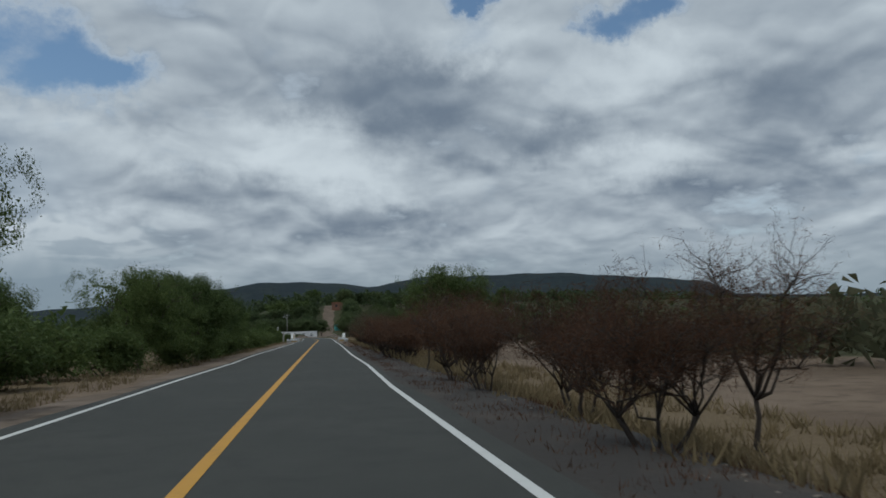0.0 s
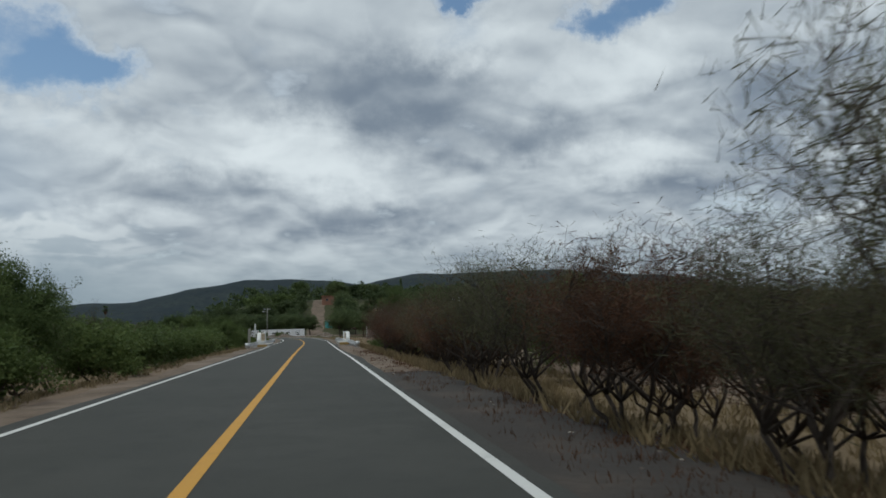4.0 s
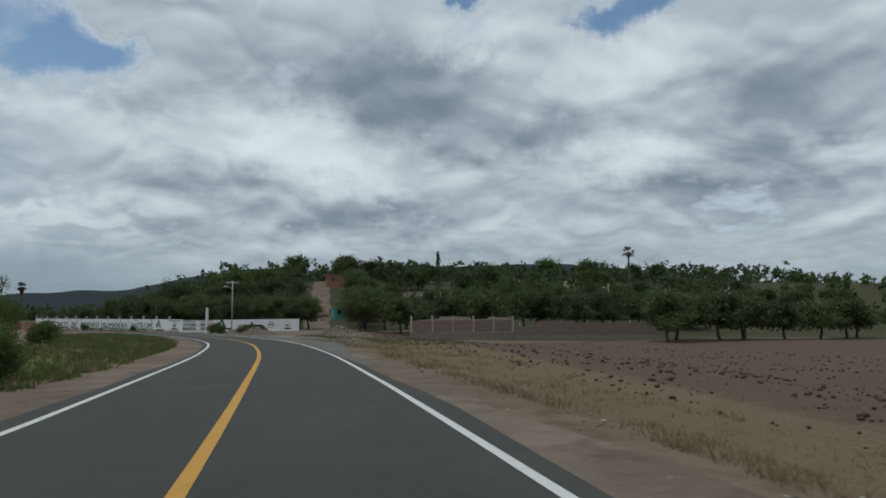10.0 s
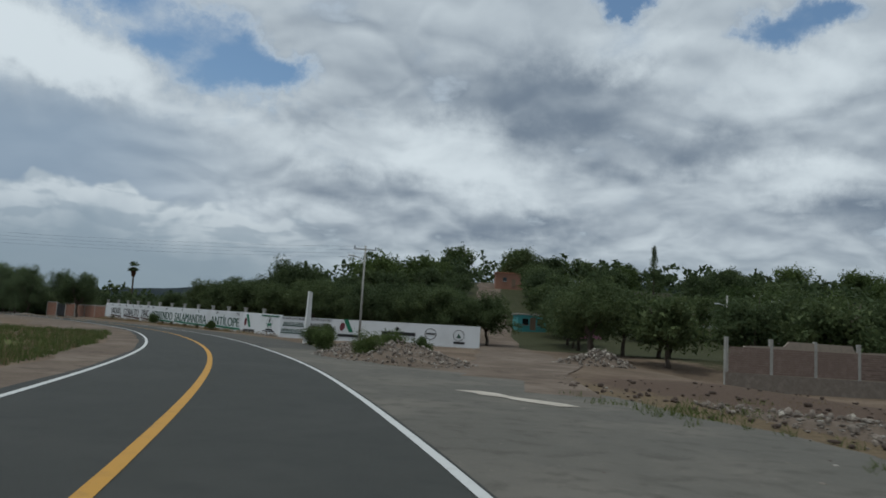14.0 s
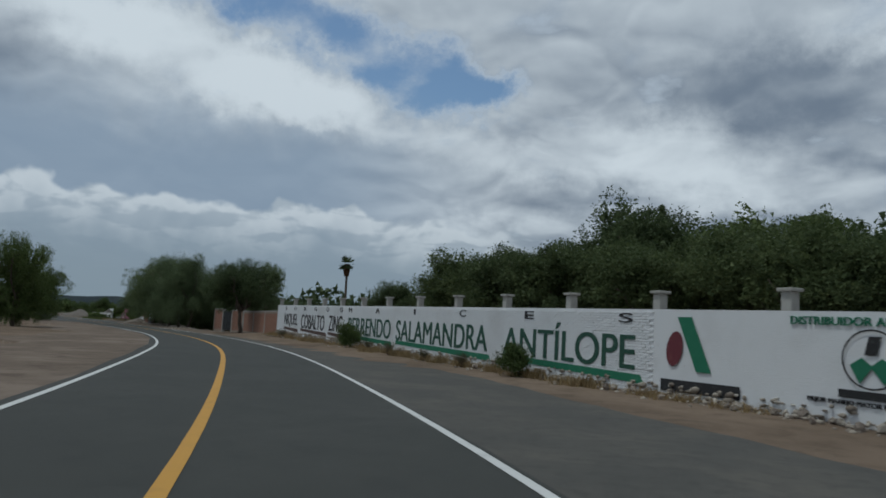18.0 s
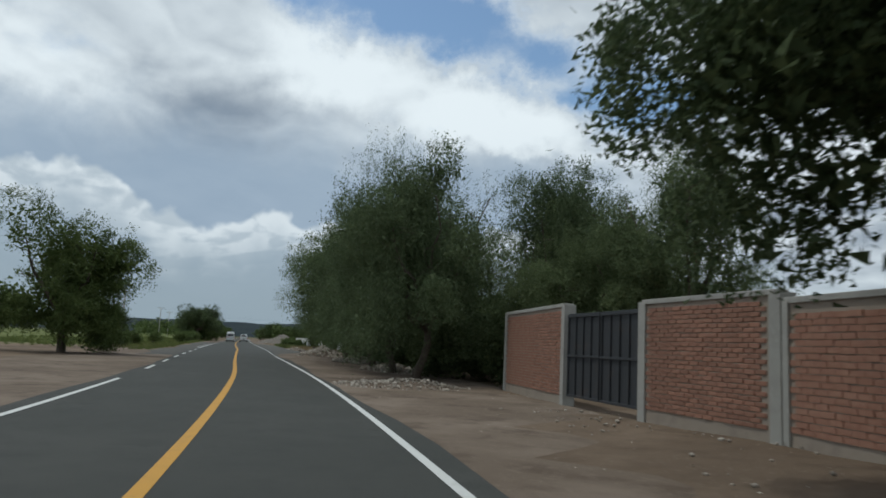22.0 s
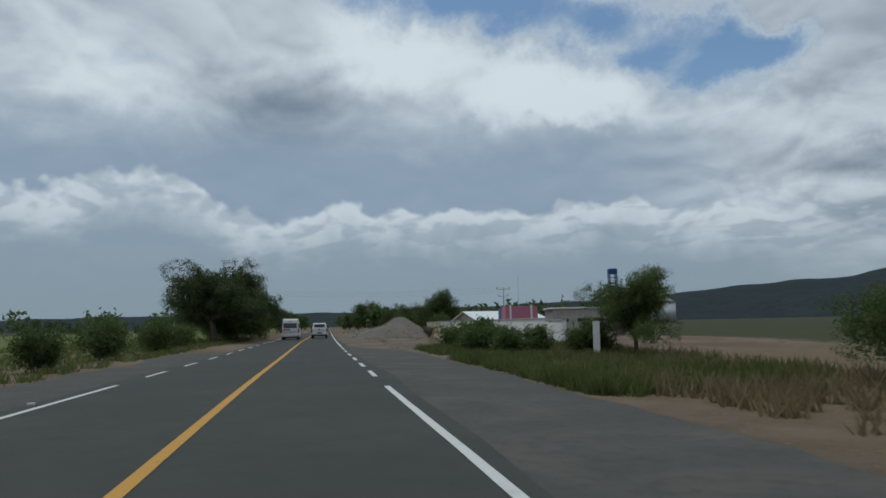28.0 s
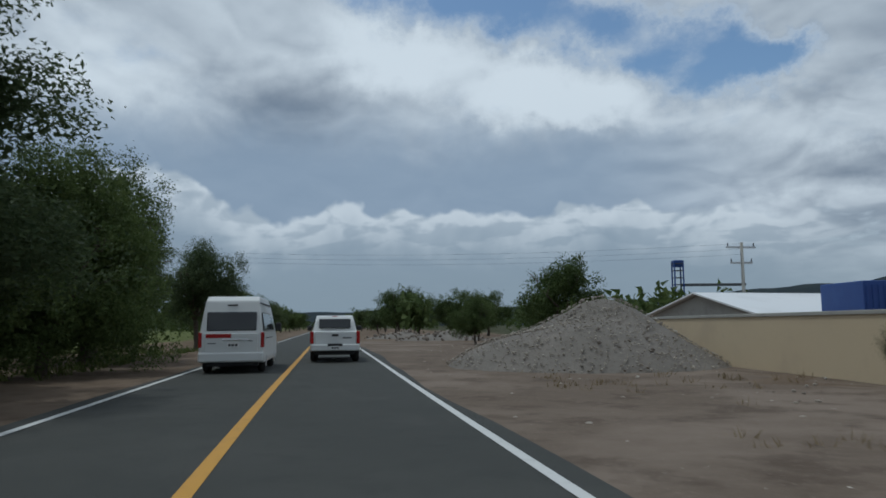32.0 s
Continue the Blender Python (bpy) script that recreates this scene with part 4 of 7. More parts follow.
# along the right of the first straight: (x, y, height, width)
for x, y, h, w in [(2.6, 8.2, 2.1, 0.9), (2.9, 11.9, 2.3, 0.9), (2.4, 16.6, 2.0, 0.85), (2.4, 20.0, 2.2, 1.0), (2.6, 35.0, 2.2, 1.1), (2.6, 38.4, 2.25, 1.2), (2.5, 40.6, 2.35, 1.2), (2.9, 44.3, 2.45, 1.3), (3.6, 42.2, 2.35, 1.3), (4.1, 47.5, 2.5, 1.4), (3.1, 60, 2.7, 1.0),
                   (3.3, 72.5, 2.8, 1.0), (4, 78, 2.8, 1.1), (3.6, 88.9, 2.5, 1.1), (3.8, 94.6, 2.9, 1.1), (4.6, 100, 3.0, 1.0), (10.7, 66, 3, 1.2), (5.2, 91.5, 2.8, 1.1)]:
    BROWN.plant(x, y, h, w)
for x, y, h, w in [(2.6, 53.2, 3.4, 0.8), (3.1, 56.2, 2.7, 0.9), (3.5, 64.2, 3.2, 1.0), (3, 68.4, 3.3, 1.0), (4.2, 83.5, 3.4, 1.0), (4.4, 104.3, 3.6, 1.0), (5.3, 97.6, 3.3, 1.0), (6.2, 111.2, 4.2, 1.0), (9, 86, 3.4, 1.2)]:
    SPARSE.plant(x, y, h, w)
for x, y, h, w in [(5.2, 86.8, 3.0, 1.1), (5.4, 91.8, 3.2, 1.1), (5.2, 96.2, 3.2, 1.1), (6.8, 89.2, 3.5, 1.2), (6.9, 95, 3.6, 1.2), (7.2, 101.5, 3.8, 1.2), (8.2, 82.5, 3.2, 1.2)]:
    SPARSE.plant(x, y, h, w)
for x, y, h, w in [(9.6, 90.5, 3.6, 1.1), (9.2, 98.5, 4.0, 1.1), (10.5, 104.5, 4.2, 1.1), (9.8, 79.5, 3.4, 1.1), (14, 93, 3.8, 1.2), (15, 101, 4.2, 1.2)]:
    MESQUITE.plant(x, y, h, w)
for x, y in [(4.7, 57.8), (5.1, 62), (4.8, 75.5), (5.8, 80.8), (5.9, 86), (6.8, 97)]:
    BROWN.plant(x, y, 2.7, 1.1)
for x, y, h, w in [(4.2, 8.6, 2.9, 0.75), (4, 24.4, 3.2, 0.9), (2.4, 25.8, 2.6, 0.75), (4.2, 30.9, 3.6, 1.1), (5, 107, 4.1, 0.95), (4.6, 102.5, 3.7, 0.95), (6, 112.5, 4.7, 1.0)]:
    BARE.plant(x, y, h, w)
for x, y, h, w in [(7.1, 51.4, 7.2, 1.0), (10.5, 133.2, 7.4, 1.05), (8.5, 76, 4.4, 0.9), (8.3, 108.5, 4.3, 0.9), (10, 139, 7.8, 0.9), (16.5, 136, 6.2, 0.9)]:
    MESQUITE.plant(x, y, h, w)
for x, y, h, w in [(4.9, 119.4, 1.7, 1.0), (5.9, 115.5, 2.3, 1.1), (5.6, 108, 2.2, 1.1), (7.5, 121.5, 2.2, 1.1), (9.3, 131, 2.4, 1.2), (11.8, 134.6, 2.8, 1.2), (8.6, 135.5, 2.2, 1.2), (13.8, 132.5, 2.8, 1.2), (15.8, 137.5, 2.8, 1.2), (10.6, 137.2, 2.6, 1.2)]:
    SHRUB.plant(x, y, h, w)
# left of the first straight
for x, y, h, w in [(-9.5, 34.8, 5.0, 1.0), (-9, 40.5, 5.2, 0.9), (-8.8, 46, 5.4, 0.95), (-11.1, 50, 6.2, 0.9), (-9.3, 53.5, 5.2, 0.95), (-9.6, 59.2, 5.9, 0.9), (-10.2, 67, 5.0, 1.0), (-10.7, 75, 4.6, 1.0), (-9, 14.6, 5.8, 0.65), (-15, 142, 3.6, 1.0), (-10.8, 137, 3.6, 1.1), (-11.6, 142.5, 3.8, 1.1), (-13.4, 150, 4.6, 0.85), (-11.5, 168, 2.6, 1.1), (-16, 180, 3.4, 1.0), (-24, 200, 5.5, 1.0), (-29, 206, 6.0, 1.0), (-14.3, 30.5, 4.2, 1.0), (-13.8, 24, 3.6, 1.0)]:
    MESQUITE.plant(x, y, h, w)
for x, y, h, w in [(-10.5, 22, 2.2, 1.2), (-10.9, 27, 2.4, 1.2), (-11.8, 18, 2.4, 1.2), (-9.7, 31, 2.0, 1.2), (-15.3, 36, 2.6, 1.2), (-8.3, 37, 1.7, 1.1), (-8.2, 43, 1.6, 1.1), (-8.5, 50, 1.9, 1.1), (-8.8, 56, 2.0, 1.1), (-9.1, 63, 2.1, 1.2), (-9.5, 71, 2.2, 1.2), (-8.6, 78, 2.2, 1.2), (-9, 84, 2.2, 1.2), (-9.3, 90, 2.4, 1.2), (-9, 97, 2.1, 1.2), (-9.5, 103, 2.3, 1.2), (-10.2, 110, 2.4, 1.3), (-11, 117, 2.8, 1.3), (-12.5, 134, 2.8, 1.3), (-11, 156, 2.0, 1.2), (-14, 100, 2.8, 1.3), (-16, 112, 3.0, 1.3), (-9, 164, 1.6, 1.0)]:
    SHRUB.plant(x, y, h, w)
for x, y, h, w in [(-10.5, 79.5, 2.9, 1.1), (-11.5, 94, 2.7, 1.2), (-12.5, 106, 2.6, 1.2), (-13, 121, 3.0, 1.2), (-15.5, 127, 3.2, 1.2), (-17, 147, 3.0, 1.2)]:
    SPARSE.plant(x, y, h, w)

# behind the field and the painted wall
row = np.random.default_rng(5)
for i in range(9):
    DARK.plant(48 + i * 4.3 + row.normal(0, 0.8), 243 + row.normal(0, 3), 8.0 + row.normal(0, 0.8), 1.1)
for i in range(26):
    DARK.plant(7.5 + i * 2.7 + row.normal(0, 1.0), 279 + row.normal(0, 3) + (i % 3) * 5, 8.2 + row.normal(0, 0.7), 1.05)
for i in range(22):
    u = i * 2.75 + row.normal(0, 0.8)
    p = Vector((-60.75, 317.85)).lerp(Vector((-23.63, 278.41)), u / 54.2) + Vector((0.728, 0.686)) * (8.0 + row.uniform(0, 4) + 0.22 * max(0.0, u - 16))
    DARK.plant(p.x, p.y, (5.0 if u < 12 else 6.7) + row.normal(0, 0.35), 1.1)
for i in range(18):
    u = 6 + i * 2.9 + row.normal(0, 0.8)
    p = Vector((-60.75, 317.85)).lerp(Vector((-23.63, 278.41)), u / 54.2) + Vector((0.728, 0.686)) * (17 + row.uniform(0, 6) + 0.2 * max(0.0, u - 16))
    DARK.plant(p.x, p.y, 7.0 + row.normal(0, 0.4), 1.15)
for i in range(9):
    DARK.plant(-22 + i * 2.3, 291 + row.uniform(0, 7), 6.4 + row.normal(0, 0.5), 1.0)
for i in range(62):
    x, y = row.uniform(-35, 150), row.uniform(308, 430)
    if abs(x - 0.025 * (y - 276)) > 7:
        (DARK if i % 3 else MESQUITE).plant(x, y, row.uniform(6.5, 10.5), 1.0)

for i in range(12):                       # both sides of the dirt lane, and before the houses
    y = 292 + i * 7.5 + row.normal(0, 1.0)
    mid = 0.025 * (y - 276)
    DARK.plant(mid - 7.5 - row.uniform(0, 3), y, row.uniform(5.8, 7.0), 1.1)
    DARK.plant(mid + 8.5 + row.uniform(0, 3), y + 3, row.uniform(6.5, 8.0), 1.1)
for i in range(22):
    DARK.plant(20 + i * 4.4 + row.normal(0, 1.2), 318 + row.uniform(0, 24), row.uniform(6.0, 8.5), 1.15)

# round the gate and the sheds
for s, d, h in ((340.2, 7.1, 7.3),):
    p = at(s, d)
    DARK.plant(p.x, p.y, h, 0.98, label="dark green shade tree leaning over the brick wall")
for x, y, h, w in [(*at(362, 13.2).xy, 9.4, 0.85), (*at(357, 14.5).xy, 9.0, 0.85), (-86.6, 340.0, 10.3, 0.9), (-91.5, 344.5, 9.6, 1.05), (-97.0, 349.5, 10.5, 1.05), (-102.5, 354.5, 11.0, 1.1), (-108.0, 359.5, 10.5, 1.05), (-83.0, 345.5, 8.0, 1.05), (-95, 357, 9, 1.05), (-122.0, 378.5, 8.6, 1.0), (-80.0, 342.0, 6.6, 1.1)]:
    PEPPER.plant(x, y, h, w)
for s, d, h, w in ((400.6, 11.6, 10.8, 1.05), (415.4, 10.2, 9.2, 1.0)):
    PEPPER_HIGH.plant(*at(s, d).xy, h, w)
for x, y, h, w in [(-111.4, 339.2, 9.4, 0.98), (-147.0, 363.0, 4.6, 0.9), (-80.2, 309.5, 7.6, 0.9)]:
    ROUND.plant(x, y, h, w)
for i in range(10):
    p = at(362 + i * 4.2 + row.normal(0, 0.6), 15.5 + row.normal(0, 0.8))
    UNDER.plant(p.x, p.y, row.uniform(4.0, 5.2), 1.1)
for i in range(15):
    p = at(361.5 + i * 2.6 + row.normal(0, 0.5), 10.2 + 2.2 * (i % 2) + row.normal(0, 0.4))
    UNDER.plant(p.x, p.y, row.uniform(2.6, 3.8), 1.15)
for x, y, h, w in [(-96, 322, 5.0, 0.8), (-72, 297, 5.5, 0.9), (-66, 288, 6.2, 0.9), (-60, 279, 6.5, 0.9), (-79, 290, 6, 0.9)]:
    MESQUITE.plant(x, y, h, w)
# the last straight
for x, y, h, w in [(-223.0, 431.5, 8.6, 0.95), (-226, 433, 7.0, 0.95), (-232, 442, 7.2, 0.9)]:
    DARK.plant(x, y, h, w, label="large dark mesquite tree leaning over the verge")
for x, y, h, w in [(*at(505.3, -8.2).xy, 8.6, 1.3), (*at(512, -9.6).xy, 7.6, 1.1)]:
    DARK.plant(x, y, h, w, label="large dark mesquite tree leaning over the verge")
for x, y, h, w in [(-213.5, 426.0, 7.6, 1.0), (-219.0, 429.5, 7.8, 1.0)]:
    ROUND.plant(x, y, h, w, label="large dense dark tree leafy to the ground beside the road")
for i in range(26):
    p = at(545 + i * 11 + row.normal(0, 2), -8.5 - row.uniform(0, 5))
    (MESQUITE if i % 2 else DARK).plant(p.x, p.y, row.uniform(5.5, 7.5), 1.0)
for x, y, h, w in [(-156.2, 405.0, 3.5, 1.0), (-141.5, 394.0, 3.7, 1.2), (-146.0, 399.0, 3.2, 1.3), (-137.0, 390.5, 3.5, 1.2), (-258.0, 487.0, 7.3, 0.9), (*at(550, 20.2).xy, 7.6, 1.0), (-222, 458, 3.8, 0.9), (-215.8, 462.5, 3.4, 0.9), (-228, 466, 3.8, 0.9), (-243, 482, 6.0, 1.1), (-250, 496, 6.8, 1.1), (-238, 492, 5.6, 1.1), (-233, 484, 4.2, 1.1)]:
    MESQUITE.plant(x, y, h, w)
for i in range(20):
    p = at(575 + i * 14 + row.normal(0, 3), 10 + row.uniform(0, 9))
    (MESQUITE if i % 2 else DARK).plant(p.x, p.y, row.uniform(4.5, 7.5), 1.0)

# ---- bridge ----
def parapet(s0, s1, d, side, high, base):
    """A bridge parapet: two white end blocks with sloping shoulders, cream pipe rails between them and ochre posts."""
    long = s1 - s0
    ob = thing("bridge_parapet", stand(s0, d, base), "white concrete bridge parapet with cream rails and ochre posts", "parapet", "bridge parapets")
    for flip, y in ((1, 0.0), (-1, long)):
        outline = [(0.0, 0.0), (0.0, 0.42), (0.55, high), (1.15, high), (1.15, 0.0)]
        bm = prism([(flip * a, b) for a, b in outline], -0.17, 0.17)
        bmesh.ops.bevel(bm, geom=bm.edges[:], offset=0.025, segments=2, affect="EDGES", profile=0.5)
        bm.transform(Matrix.Translation((0, y, 0)) @ pose(0, 0, 0, 0, 0, 90))
        part("end_block", bm, "white", ob)
    part("plinth", boxed((0.32, long - 2.2, 0.26), (0, long / 2, 0.11), bevel=0.02), "white", ob)
    for z in (high - 0.13, high * 0.56):
        v, f = tube([(0, 1.1, z), (0, long / 2, z), (0, long - 1.1, z)], [0.05] * 3, 8)
        part("rail", solid("rail", v, f), M["cream"], ob, "cream pipe rail", True)
    n = 3
    for i in range(n):
        y = 1.3 + (long - 2.6) * i / (n - 1)
        part("post", boxed((0.16, 0.16, high - 0.25), (0.02, y, high / 2 - 0.02), bevel=0.015), "ochre", ob, "ochre concrete post")
    return ob


M["cream"] = material("cream_paint", (0.62, 0.50, 0.38), 0.6, [(3, (0.5, 0.38, 0.27), 0.5, 0.75, 0.6)], 0.1, 30)
M["ochrepaint"] = material("ochre_kerb", (0.40, 0.27, 0.09), 0.85, [(2, (0.3, 0.25, 0.18), 0.45, 0.7, 0.8)], 0.3, 20)
parapet(121.9, 130.1, 4.35, 1, 1.02, 0.2)
parapet(121.9, 130.1, -4.1, -1, 1.12, 0.2)
for d, name in ((3.98, "bridge_kerb_right"), (-3.72, "bridge_kerb_left")):
    n = 9
    bm = bmesh.new()
    box(bm, (1.05, 9.6, 0.24), (0, 4.8, 0.12), bevel=0.03)
    kerb = part(name, bm, "concrete")
    kerb.matrix_world = stand(121.2, d, -0.02)
    tagged(kerb, "raised grey concrete kerb along the bridge", "kerb", kind="structure")
    ends = part("kerb_end", boxed((0.9, 0.05, 0.2), (0, -0.03, 0.1), bevel=0.008), "ochrepaint", kerb)
slab = part("bridge_slab", boxed((9.6, 9.0, 0.5), (0, 4.5, -0.29), bevel=0.02), "concrete")
slab.matrix_world = stand(121.6, 0.15, 0)
tagged(slab, "concrete bridge slab under the road", "bridge", kind="structure")
# a black scrawl on the parapet's end block
scrawl = thing("painted_scrawl", stand(121.9, 4.35, 0.2), "small black spray-painted scrawl on the parapet", "graffiti")
v1, f1 = tube([(-0.185, 0.95, 0.86), (-0.185, 1.0, 0.62)], [0.018, 0.018], 5)
v2, f2 = tube([(-0.185, 0.86, 0.8), (-0.185, 0.80, 0.76), (-0.185, 0.86, 0.66), (-0.185, 0.78, 0.58), (-0.185, 0.84, 0.45)], [0.018] * 5, 5)
part("stroke", solid("stroke", v1, f1), "black", scrawl)
part("stroke", solid("stroke", v2, f2), "black", scrawl)


# ---- guard rails ----
def guardrail(s0, s1, d0, d1, flare=None):
    """A W-beam on posts that follows the road; flare: the end with a rounded terminal."""
    ob = thing("guardrail", stand(s0, d0, 0), "galvanised steel W-beam guardrail on posts", "guardrail", "guardrails")
    inv = stand(s0, d0, 0).inverted()
    inward = -1 if d0 > 0 else 1
    shape = [(0.0, 0.78), (0.05, 0.755), (0.05, 0.70), (0.0, 0.655), (0.0, 0.625), (0.05, 0.58), (0.05, 0.525), (0.0, 0.50)]
    n = max(3, int((s1 - s0) / 1.0))
    verts, faces = [], []
    for i in range(n + 1):
        u = i / n
        p, h = at(s0 + (s1 - s0) * u, d0 + (d1 - d0) * u), heading(s0 + (s1 - s0) * u)
        across = Vector((math.cos(h), math.sin(h), 0))
        for k2, (o, z) in enumerate(shape):
            q = p + across * inward * o
            verts.append(inv @ Vector((q.x, q.y, z - 0.34)))
    m = len(shape)
    for i in range(n):
        for k2 in range(m - 1):
            a = i * m + k2
            faces.append((a, a + 1, a + m + 1, a + m))
    beam = part("beam", solid("beam", verts, faces), "steel", ob)
    mod = beam.modifiers.new("thickness", "SOLIDIFY")
    mod.thickness, mod.offset = 0.006, 0
    posts = max(2, int((s1 - s0) / 2.0) + 1)
    for i in range(posts):
        u = (i + 0.25) / (posts - 0.5)
        p = inv @ at(s0 + (s1 - s0) * u, d0 + (d1 - d0) * u - inward * 0.09, 0.0)
        part("post", boxed((0.09, 0.13, 0.78), p, bevel=0.008), "steel", ob)
    if flare is not None:
        u = flare
        p = inv @ at(s0 + (s1 - s0) * u, d0 + (d1 - d0) * u - inward * 0.05, 0.30)
        bm = bmesh.new()
        bmesh.ops.create_cone(bm, cap_ends=True, segments=16, radius1=0.17, radius2=0.17, depth=0.36, matrix=Matrix.Translation(p))
        part("terminal", bm, "steel", ob, "rounded steel end terminal", True)
    return ob


guardrail(107.6, 121.7, 4.45, 4.35, 0.0)
guardrail(130.4, 138.0, 4.35, 3.85, 1.0)
guardrail(112.2, 121.7, -4.2, -4.15, 0.0)
guardrail(130.4, 144.6, -4.1, -3.6, 1.0)


# ---- painted brick wall ----
WALL_A, WALL_B, WALL_C = Vector((-60.75, 317.85)), Vector((-23.63, 278.41)), Vector((-3.45, 276.5))


def wall_z(u):
    """Height of the long wall's foot above the road, u metres from its far corner."""
    return 0.55 - 0.0125 * u


def letters(words, high, wide, mat, parent, m, thick=0.012, bold=0.0, name="word"):
    """A word from the built-in font as one mesh, stretched to its height and width, standing on m's x axis."""
    cu = bpy.data.curves.new(name, "FONT")
    cu.body, cu.extrude, cu.offset = words, thick, bold
    tmp = new("tmp", cu)
    dg = bpy.context.evaluated_depsgraph_get()
    me = bpy.data.meshes.new_from_object(tmp.evaluated_get(dg))
    bpy.data.objects.remove(tmp)
    co = np.empty(len(me.vertices) * 3)
    me.vertices.foreach_get("co", co)
    co = co.reshape(-1, 3)
    lo, hi = co.min(0), co.max(0)
    cap = 0.73 if any(c in "ÍÁÉ" for c in words) else (hi[1] - lo[1])
    co[:, 0] = (co[:, 0] - lo[0]) * wide / (hi[0] - lo[0])
    co[:, 1] = (co[:, 1] - lo[1]) * high / cap
    co[:, 2] = np.clip(co[:, 2], -thick, thick)
    me.vertices.foreach_set("co", co.ravel())
    both = bmesh.new()
    for shift in (-0.02, 0.0, 0.02):                       # three passes of the brush make the strokes thick
        one = me.copy()
        one.transform(m @ pose(0, 0, 0, 90, 0, 0) @ Matrix.Translation((shift * high, abs(shift) * high * 0.3, shift * 0.05)))
        both.from_mesh(one)
        bpy.data.meshes.remove(one)
    bpy.data.meshes.remove(me)
    return part(name, both, mat, parent)


def quad_plate(parent, m, pts, mat, name="painted_shape", thick=0.006):
    """A flat painted shape: an outline of (x, z) on the wall's face."""
    bm = prism(pts, -thick, 0.0)
    bm.transform(m)
    return part(name, bm, mat, parent)


def disc_pts(cx, cz, rx, rz, n=24, tilt=0.0):
    out = []
    for i in range(n):
        a = 2 * math.pi * i / n
        x, z = rx * math.cos(a), rz * math.sin(a)
        out.append((cx + x * math.cos(tilt) - z * math.sin(tilt), cz + x * math.sin(tilt) + z * math.cos(tilt)))
    return out


def ring(parent, m, cx, cz, rx, rz, w, mat):
    bm = bmesh.new()
    o, i = disc_pts(cx, cz, rx, rz, 32), disc_pts(cx, cz, rx - w, rz - w, 32)
    a = [bm.verts.new((x, -0.006, z)) for x, z in o]
    b = [bm.verts.new((x, -0.006, z)) for x, z in i]
    for j in range(32):
        bm.faces.new((a[j], a[(j + 1) % 32], b[(j + 1) % 32], b[j]))
    bm.transform(m)
    return part("painted_ring", bm, mat, parent)


def course_wall(name, a, b, z0, z1, high, label, core, brick_mat, first, last, pale=None, thick=0.24, category="wall", top=0.0, rows_from=0.0):
    """A wall from a to b with single bricks proud of its road face between first and last metres; z0, z1: foot at its two ends."""
    a, b = Vector((*a, 0)), Vector((*b, 0))
    long = (b - a).length
    turn = math.degrees(math.atan2(b.y - a.y, b.x - a.x))
    m = pose(a.x, a.y, 0, 0, 0, turn)
    ob = thing(name, m, label, category, kind="structure")
    slope = (z1 - z0) / long
    bm = bmesh.new()
    outline = [(0, z0 - 0.5), (long, z1 - 0.5), (long, z1 + high), (0, z0 + high)]
    bm2 = prism(outline, 0.0, thick)
    part("core", bm2, core, ob)
    return ob, m, slope, long


BRICKS = []          # pieces are laid at the end of the file


def lay_later(ob, first, last, z_of, high, mat, lift=0.0, limit=300, size=(0.27, 0.085)):
    BRICKS.append((ob, first, last, z_of, high, mat, lift, limit, size))


wall_long, wm, _, wl = course_wall("wall_painted_long", WALL_A, WALL_B, wall_z(0), wall_z(54.2), 2.24, "whitewashed brick wall painted with large crop names", "brick_white", "brick_white", 0, 54)
wall_short, wm2, _, wl2 = course_wall("wall_painted_short", WALL_B, WALL_C, wall_z(54.2), 0.0, 2.1, "whitewashed brick wall painted with trade signs", "brick_white", "brick_white", 0, 20)
lay_later(wall_long, 0.1, 46.0, wall_z, 2.2, "brick_white", 0.0, 300, (0.29, 0.075))


def on_wall(m, u, z, slope=0.0, d=0.0):
    return m @ pose(u, -0.012 - d, z, 0, math.degrees(-math.atan(slope)), 0)


def signs(ob, m, items, base, slope):
    for words, u0, u1, z, high, mat in items:
        letters(words, high, u1 - u0, mat, ob, pose(u0, -0.024, z, 0, math.degrees(-math.atan(slope)), 0))


S1 = -0.0125
signs(wall_long, wm, [
    ("NIQUEL", 2.75, 7.05, 1.10, 1.0, "black"), ("COBALTO", 8.2, 14.3, 1.02, 1.0, "black"), ("ZINC", 15.4, 18.2, 0.98, 0.98, "black"),
    ("BERRENDO", 19.5, 26.5, 0.88, 0.98, "dkgreen"), ("SALAMANDRA", 27.3, 36.75, 0.76, 1.0, "dkgreen"), ("ANTÍLOPE", 38.0, 45.2, 0.64, 1.0, "dkgreen"),
    ("DISTRIBUIDOR AUTORIZADO", 50.2, 53.9, 1.88, 0.17, "green"), ("MEJOR MANEJO MAYOR RENDIMIENTO", 50.6, 53.2, 0.30, 0.12, "black")], 0, S1)
for word, us in (("SORGOS", (3.18, 6.15, 9.1, 12.0, 14.95, 17.95)), ("MAICES", (19.75, 24.45, 29.55, 34.6, 39.7, 44.8))):
    for c, u in zip(word, us):
        wide = 0.58 if c != "I" else 0.17
        letters(c, 0.27, wide, "black", wall_long, pose(u - wide / 2, -0.024, wall_z(u) + 1.86, 0, 0.7, 0))
